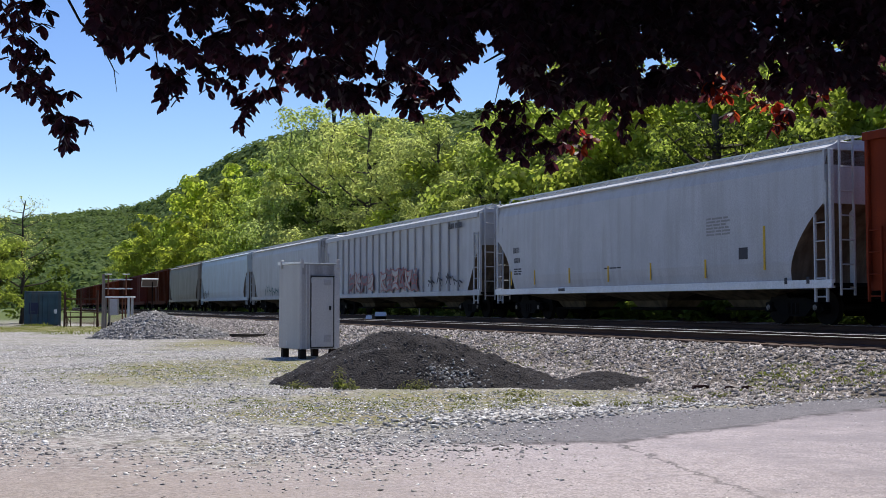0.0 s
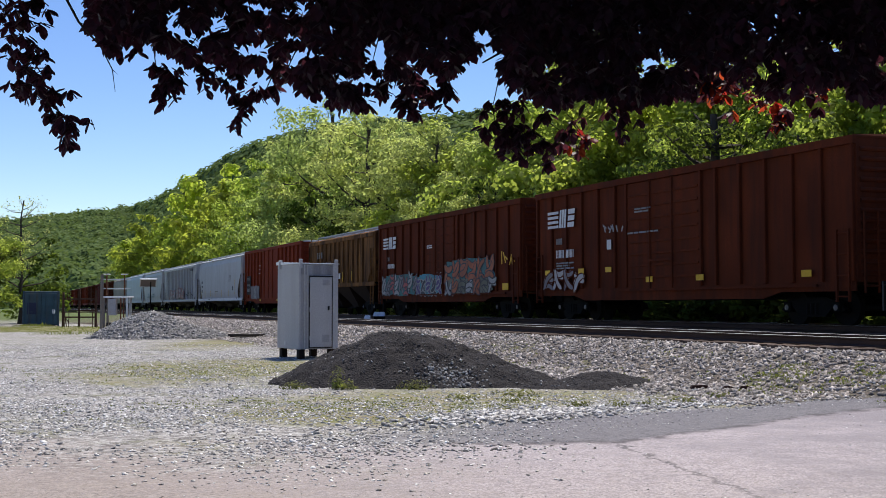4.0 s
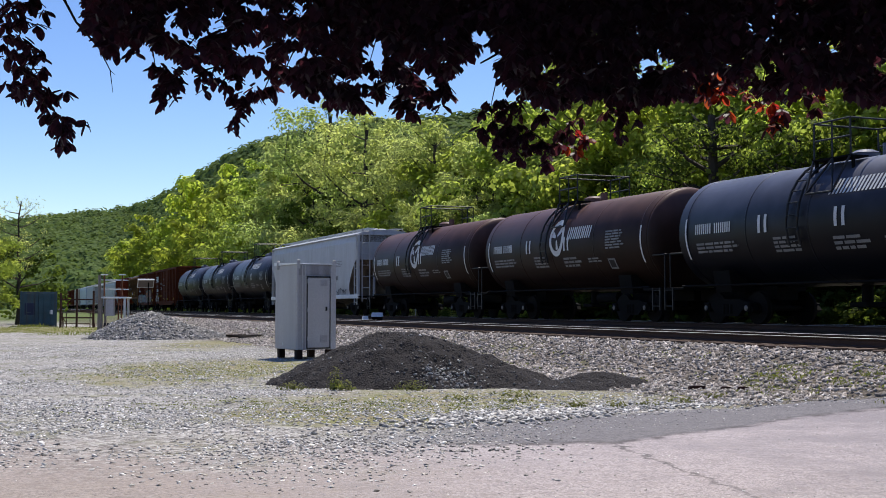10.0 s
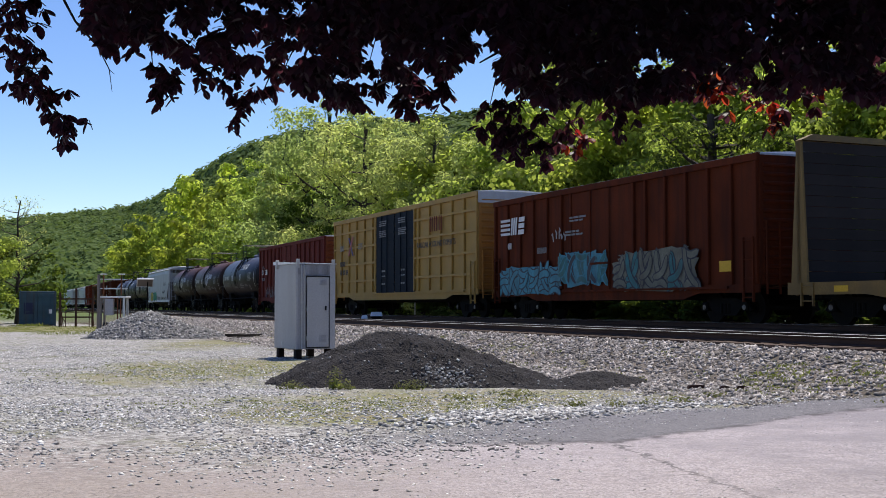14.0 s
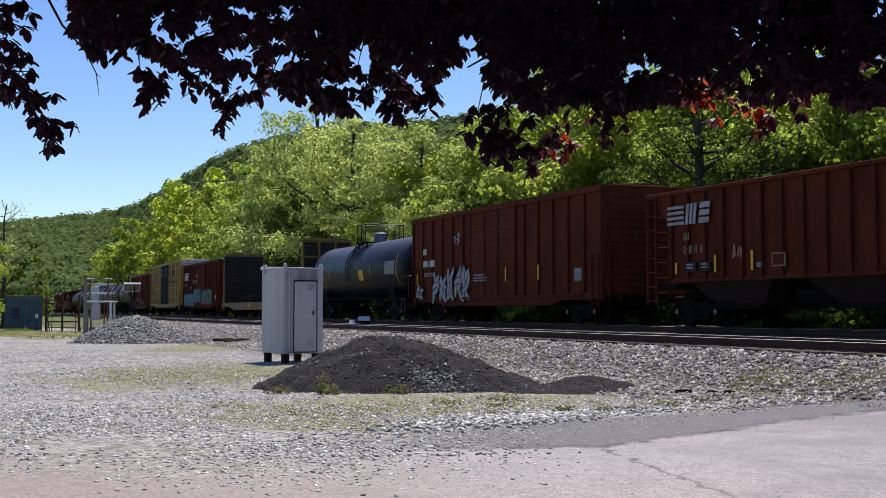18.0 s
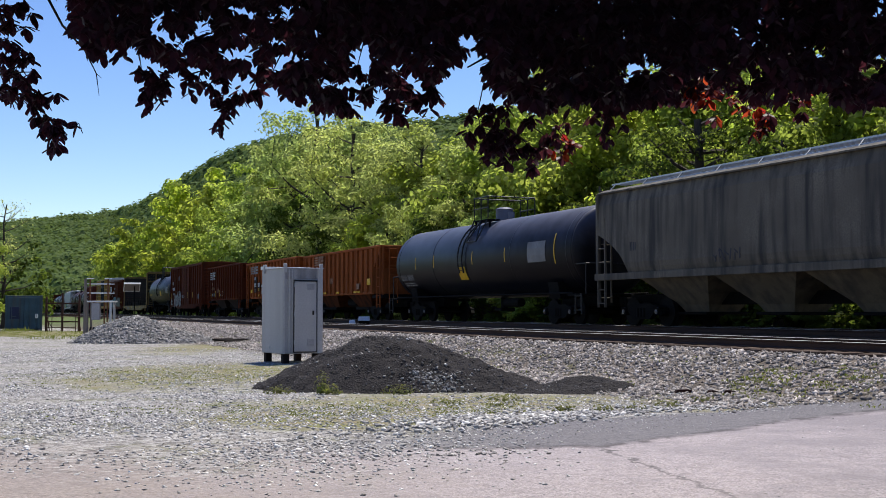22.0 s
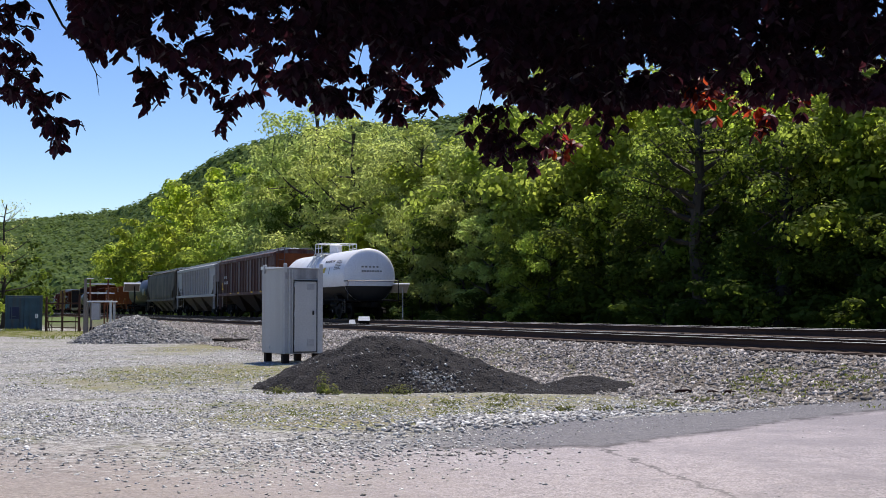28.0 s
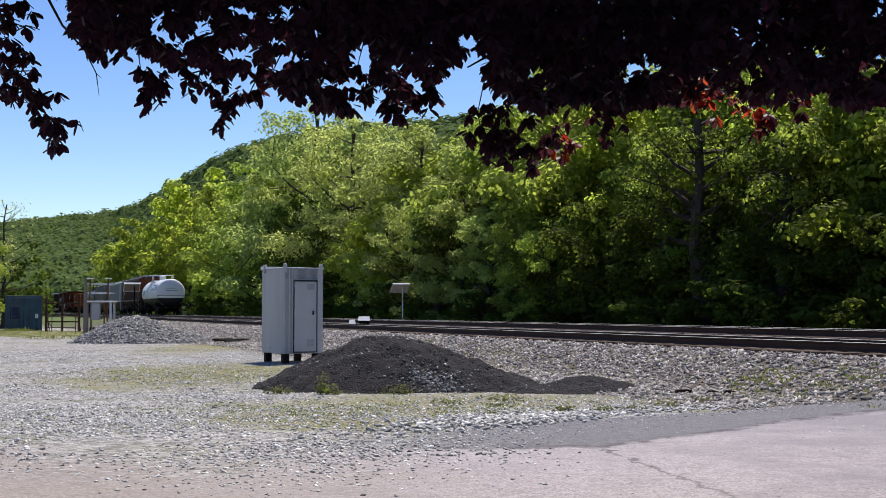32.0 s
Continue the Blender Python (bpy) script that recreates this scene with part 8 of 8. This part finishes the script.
def loose_boards():
    """Broken dark boards in the gravel at the bank's foot."""
    mm = mat("rotten_red_brown_board", (0.035, 0.014, 0.011), 0.9, var=0.4, scale=3, bump=0.4, stretch=(0.5, 6, 6))
    for x, y, ln, turn in ((4.1, 19.93, 0.36, 12), (4.75, 19.4, 0.24, -8), (4.5, 19.62, 0.2, 40)):
        bm = bmesh.new()
        prism(bm, [(-ln / 2, -0.02), (ln / 2 - 0.05, -0.03), (ln / 2, 0.02), (ln / 2 - 0.12, 0.045), (-ln / 2 + 0.03, 0.04)], -0.04, 0.04)
        o = tagged(part("board", bm, mm), "broken dark red-brown board lying in the gravel", "board", "broken boards at the bank")
        o.matrix_basis = Matrix.Translation((x, y, ground_z(x, y) + 0.012)) @ Matrix.Rotation(radians(turn), 4, "Z")


def debris():
    """Sticks and a pale stone left lying beside the cabinet."""
    rs = random.Random(44)
    st = tagged(new("stick_pile"), "dark broken sticks lying on the gravel by the cabinet", "sticks")
    bm = bmesh.new()
    for i in range(14):
        x, y, a, ln = rs.uniform(-0.7, 0.7), rs.uniform(-0.35, 0.35), rs.uniform(-0.4, 0.4), rs.uniform(0.25, 0.7)
        z = rs.uniform(0.04, 0.16)
        rod(bm, (x - ln * math.cos(a), y - ln * math.sin(a), z - 0.03), (x + ln * math.cos(a), y + ln * math.sin(a), z), rs.uniform(0.02, 0.04), 6, 0.015)
    part("stick", bm, DARK_STICK, st)
    x, y = -9.1, 51.5
    st.matrix_basis = Matrix.Translation((x, y, ground_z(x, y)))


DARK_STICK = mat("dark_wet_wood", (0.03, 0.024, 0.02), 0.9, var=0.35, fine=20, bump=0.4)
weeds()
loose_boards()
debris()


# ---- the purple-leaved tree overhead ----
PURPLE = leaf_mat("purple_leaves", (0.026, 0.013, 0.026), (0.66, 0.17, 0.25), var=0.55, scale=2.0, gloss=0.5, mixfac=0.07, each=0.05)
# redder, brighter copy of the leaf colour that carries direct sun
SUNLIT = leaf_mat("young_red_leaves", (0.09, 0.012, 0.008), (0.90, 0.12, 0.05), var=0.6, scale=6.0, gloss=0.5, mixfac=0.33, each=0.05)
DARK_BARK = mat("dark_bark", (0.018, 0.014, 0.013), 0.9, var=0.3, fine=20, bump=0.5)
SWAY = []


def leaf_mesh():
    """One oval leaf, folded along its rib, hanging from its stalk at the origin."""
    bm = bmesh.new()
    prof = ((0.0, 0.004), (0.018, 0.016), (0.04, 0.026), (0.062, 0.025), (0.080, 0.015), (0.092, 0.001))
    L, C, R = [], [], []
    for z, w in prof:
        C.append(bm.verts.new((0, -0.002, -z)))
        L.append(bm.verts.new((-w, 0.005, -z)))
        R.append(bm.verts.new((w, 0.005, -z)))
    for i in range(len(prof) - 1):
        bm.faces.new((L[i], C[i], C[i + 1], L[i + 1]))
        bm.faces.new((C[i], R[i], R[i + 1], C[i + 1]))
    me = bpy.data.meshes.new("leaf")
    bm.to_mesh(me)
    bm.free()
    me.materials.append(PURPLE)
    return me


def spot(px, py, depth):
    """A place before the lens from its sight line when the lens is level at rest."""
    u, v = (px - 784) / 2068.5, (441 - py) / 2068.5
    a = radians(UP)
    return Vector((u, math.cos(a) - v * math.sin(a), math.sin(a) + v * math.cos(a))) * depth + Vector((0, 0, EYE))


def purple_tree():
    rs = np.random.RandomState(21)
    tree_ob = tagged(new("purple_leaf_tree"), "dark purple-leaved tree whose low branches hang before the lens", "tree")
    # trunk and limbs outside the view, to the right
    bm = bmesh.new()
    rod(bm, (4.6, 5.2, -0.2), (4.4, 5.4, 2.4), 0.2, 12, 0.16)
    rod(bm, (4.4, 5.4, 2.35), (4.0, 5.7, 5.2), 0.15, 10, 0.07)
    part("trunk", bm, DARK_BARK, tree_ob)
    for pts in (((4.4, 5.4, 2.3), (2.6, 6.0, 3.25), (0.4, 6.3, 3.45), (-2.2, 6.5, 3.3)), ((4.3, 5.5, 2.9), (2.4, 5.3, 3.7), (0.2, 5.2, 3.9), (-1.8, 5.6, 3.75)), ((4.4, 5.4, 2.2), (2.9, 6.6, 2.85), (1.2, 7.2, 3.0), (0.0, 7.4, 3.1))):
        bm = bmesh.new()
        way = []
        for a, b in zip(pts, pts[1:]):                # crooked
            for i in range(6):
                way.append(Vector(a).lerp(Vector(b), i / 6) + Vector(rs.normal(size=3)) * 0.07 + Vector((0, 0, 0.12)))
        for i, (a, b) in enumerate(zip(way, way[1:])):
            rod(bm, a, b, 0.055 - 0.0026 * i, 7, 0.0524 - 0.0026 * i)
            if i % 3 == 2:
                rod(bm, b, b + Vector((rs.uniform(-0.5, -0.1), rs.uniform(-0.4, 0.4), rs.uniform(-0.25, 0.2))), 0.014, 5, 0.005)
        part("limb", bm, DARK_BARK, tree_ob)
    # lower edge of the foliage along the view
    edge = ((-60, -30), (92, -30), (112, 2), (122, 32), (150, 62), (160, 86), (176, 68), (228, 64), (262, 82), (300, 104), (345, 112), (383, 118), (440, 112), (470, 122), (500, 148), (545, 178), (592, 192), (608, 188), (616, 128),
            (632, 84), (655, 92), (672, 148), (700, 166), (745, 168), (768, 140), (786, 104), (850, 96), (868, 122), (888, 158), (930, 178), (960, 184), (1000, 176), (1060, 180), (1110, 175), (1225, 172), (1260, 160), (1320, 166), (1360, 180), (1400, 172), (1428, 146), (1450, 142),
            (1475, 160), (1492, 176), (1700, 182))
    ex, ey = [e[0] for e in edge], [e[1] for e in edge]
    me = leaf_mesh()
    # copy for leaves at the sun gaps, sunlight put into its colour
    young = me.copy()
    young.materials[0] = SUNLIT
    lv = np.array([(0, 0, 0), (-0.023, 0.004, -0.030), (-0.025, 0.005, -0.062), (0, -0.002, -0.092), (0.025, 0.005, -0.062), (0.023, 0.004, -0.030)])

    def whorl(n):
        """Turns of leaves that spread down and outwards from one bud."""
        out, a = [], rs.rand() * 6.28
        for i in range(n):
            out.append(Euler((rs.uniform(0.15, 1.25), rs.normal() * 0.25, a + 6.28 * i / n + rs.normal() * 0.3)).to_matrix())
        return out

    def scatter(places, turns, scale):
        n = len(places)
        v = np.einsum("nij,kj->nki", np.array(turns), lv) * np.array(scale)[:, None, None] + np.array(places)[:, None]
        return v.reshape(-1, 3), np.arange(6 * n).reshape(n, 6)

    # gaps in the crown that let the sun through
    beam = Vector((SUN_X, SUN_Y, math.tan(SUN_EL))).normalized()
    LIT = ((1238, 168, 6.0, 0.13), (1345, 208, 6.2, 0.11), (1412, 176, 6.1, 0.08), (1005, 255, 6.4, 0.07), (1545, 90, 6.0, 0.08), (1290, 150, 6.0, 0.06), (700, 120, 5.9, 0.05), (500, 60, 5.7, 0.05))
    lit = [(spot(*q, dep), r) for *q, dep, r in LIT]
    # the dense mass, bud by bud
    places, turns, scale = [], [], []
    while len(places) < 62000:
        px = rs.uniform(-80, 1680)
        lim = np.interp(px, ex, ey)
        py = lim - rs.rand() ** 1.4 * (lim + 130)
        if px < 130 and py > -25:
            continue
        hole = noise.noise(Vector((px * 0.016, py * 0.022, 3.3)))
        fine = noise.noise(Vector((px * 0.045, py * 0.05, 7.1)))
        if px < 590 and py > 0 and (hole > 0.12 or (fine > 0.06 and py > lim - 80) or (fine > 0.22 and py > lim - 150)):
            continue
        if 590 <= px < 880 and py > 0 and ((hole > 0.2 and py > lim - 50) or (fine > 0.14 and py > lim - 60) or fine > 0.42):
            continue
        if px >= 880 and ((py > lim - 75 and (hole > 0.24 or fine > 0.34)) or (py > -40 and fine > 0.52)):
            continue
        dep = rs.uniform(4.7, 7.2)
        if any(dep < d + 0.1 and math.hypot(px - qx, py - qy) < 2068 * r / d for qx, qy, d, r in LIT):
            continue
        c = spot(px, py, dep)
        if any((c - a).cross(beam).length < r * 1.5 + 0.1 and (c - a).dot(beam) > 0.1 for a, r in lit):
            continue
        for m in whorl(rs.randint(6, 9)):
            places.append(c + Vector(rs.normal(size=3) * 0.012))
            turns.append(np.array(m))
            scale.append(rs.uniform(0.46, 0.74))
    # unseen oversized leaves over and behind the lens, added to shade the foliage
    for _ in range(52000):
        x, y = rs.uniform(-5.2, 7.6), rs.uniform(-4.0, 11.0)
        rim = math.hypot((x - 1.2) / 6.2, (y - 3.4) / 7.5) - 0.22 * noise.noise(Vector((x * 0.8, y * 0.8, 9)))
        if rim > 1.0:
            continue
        q = Vector((x, y, max(3.5, 1.75 + 0.278 * y) + 2.0 * rs.rand()))
        if any((q - a).cross(beam).length < r * 1.7 + 0.2 for a, r in lit):
            continue
        places.append(q)
        turns.append(np.array(Euler((rs.normal() * 0.6, rs.normal() * 0.6, rs.rand() * 6.28)).to_matrix()) @ np.array(Euler((1.2, 0, 0)).to_matrix()))
        scale.append(rs.uniform(2.2, 3.2))
    v, f = scatter(places, turns, scale)
    o = tagged(new("foliage", mesh_of("foliage", v, f, PURPLE)), kind="stuff")
    o.parent = tree_ob
    # hanging sprays: where each hangs from, its buds, its depth and how far it swings
    sprays = (((15, -60), ((4, 12), (28, 8), (12, 40), (40, 50), (8, 70), (22, 92), (38, 105), (10, 128), (28, 135), (52, 128), (18, 155), (40, 158), (55, 172), (50, 190), (72, 205), (62, 225), (85, 225), (96, 240), (80, 246)), 5.6, 1.0),
              ((-30, -40), ((-18, 20), (-10, 70), (-14, 110), (2, 150), (6, 165)), 5.8, 0.8),
              ((160, -20), ((138, 8), (150, 30), (163, 50), (172, 72), (180, 90), (200, 75), (214, 98)), 5.6, 0.6),
              ((226, 30), ((240, 60), (250, 128), (268, 138), (284, 140), (262, 152), (276, 158), (258, 172)), 5.7, 0.6),
              ((330, 60), ((300, 100), (318, 112), (340, 130), (352, 148), (370, 150), (388, 135), (400, 112)), 5.8, 0.4),
              ((480, 70), ((468, 112), (455, 140), (442, 168), (430, 172), (412, 190), (393, 218), (402, 196)), 5.6, 0.6),
              ((500, 90), ((476, 140), (486, 130), (512, 125), (530, 140)), 5.9, 0.3),
              ((590, 100), ((560, 150), (575, 165), (590, 180), (604, 188), (612, 192), (598, 168)), 6.0, 0.3),
              ((650, 50), ((632, 118), (640, 160), (648, 165), (660, 140)), 6.2, 0.3),
              ((720, 100), ((680, 188), (695, 190), (710, 184), (725, 180), (738, 186), (752, 168), (768, 160), (690, 176)), 5.9, 0.3),
              ((860, 130), ((845, 200), (862, 205), (880, 210), (850, 225), (870, 232), (892, 230), (858, 250), (880, 256), (900, 250), (872, 272), (892, 276), (908, 265), (862, 190), (884, 190)), 6.2, 0.3),
              ((960, 150), ((930, 215), (915, 240), (935, 255), (950, 268), (965, 240), (985, 225), (1000, 245), (1005, 262), (945, 280)), 6.4, 0.4),
              ((1060, 150), ((1060, 200), (1075, 215), (1085, 190), (1070, 232), (1100, 195)), 6.3, 0.3),
              ((1240, 110), ((1225, 160), (1240, 165), (1255, 158), (1240, 178)), 6.0, 0.3),
              ((1330, 130), ((1320, 190), (1335, 198), (1350, 205), (1360, 215), (1348, 225)), 6.2, 0.4),
              ((1410, 130), ((1405, 172), (1418, 178), (1425, 165)), 6.1, 0.3))
    for start, buds, dep, swing in sprays:
        P0 = spot(*start, dep)
        bm = bmesh.new()
        last = Vector((0, 0, 0))
        B = []
        for i, q in enumerate(buds):
            p = spot(*q, dep + rs.uniform(-0.12, 0.12)) - P0
            near = min(B or [Vector((0, 0, 0))], key=lambda k: (k - p).length)
            rod(bm, near, p, 0.004, 5, 0.0022)
            B.append(p)
        twig = part("spray", bm, BARK, tree_ob)
        twig.matrix_basis = Matrix.Translation(P0)
        SWAY.append((twig, P0, swing))
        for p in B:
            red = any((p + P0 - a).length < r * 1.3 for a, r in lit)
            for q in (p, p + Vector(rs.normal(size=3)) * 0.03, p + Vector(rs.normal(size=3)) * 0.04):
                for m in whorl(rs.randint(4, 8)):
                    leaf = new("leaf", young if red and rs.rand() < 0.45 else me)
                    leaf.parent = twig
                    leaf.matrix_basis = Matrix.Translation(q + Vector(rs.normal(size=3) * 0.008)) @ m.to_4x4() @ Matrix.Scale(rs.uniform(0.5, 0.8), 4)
    # a bare twig
    pts = [spot(*q, 5.5) for q in ((70, -30), (110, 45), (150, 90), (170, 130), (175, 170))]
    bm = bmesh.new()
    for i, (p, q) in enumerate(zip(pts, pts[1:])):
        rod(bm, p, q, 0.007 - 0.0015 * i, 6, 0.0055 - 0.0015 * i)
        rod(bm, p, p + (q - p) * 0.3 + Vector((0.02, 0, 0.01)), 0.002, 5, 0.001)
    part("twig", bm, BARK, tree_ob)


purple_tree()


# ---- what moves ----
def motions():
    for car, s0 in TRAIN:
        rows = []
        for i in range(17):
            t = 2.0 * i
            s = s0 + SPEED * t
            x, y = on_line(s)
            rows.append((t, Matrix.Translation((x, y, RAIL)) @ Matrix.Rotation(heading(s) + math.pi / 2, 4, "Z")))
        walk(car, rows)
    # branches in a light wind
    for i, (twig, p, swing) in enumerate(SWAY):
        rows = []
        for j in range(33):
            t = 1.0 * j
            a = 1.3 * math.sin(t * 1.3 + i * 0.9) + 0.9 * math.sin(t * 0.47 + i * 2.1)
            b = 1.2 * math.sin(t * 0.9 + i * 1.7)
            if i < 2:                         # the long spray is carried slowly sideways
                a = -np.interp(t, (0, 6, 9, 13, 19, 23, 28, 31, 32), (0, 1.7, 0.1, 0.7, 1.4, 2.2, 3.2, 2.6, 2.3)) + 0.25 * math.sin(t * 2.1)
            rows.append((t, Matrix.Translation(p) @ pose(0, 0, 0, b * swing, a * swing, 0)))
        walk(twig, rows)


motions()
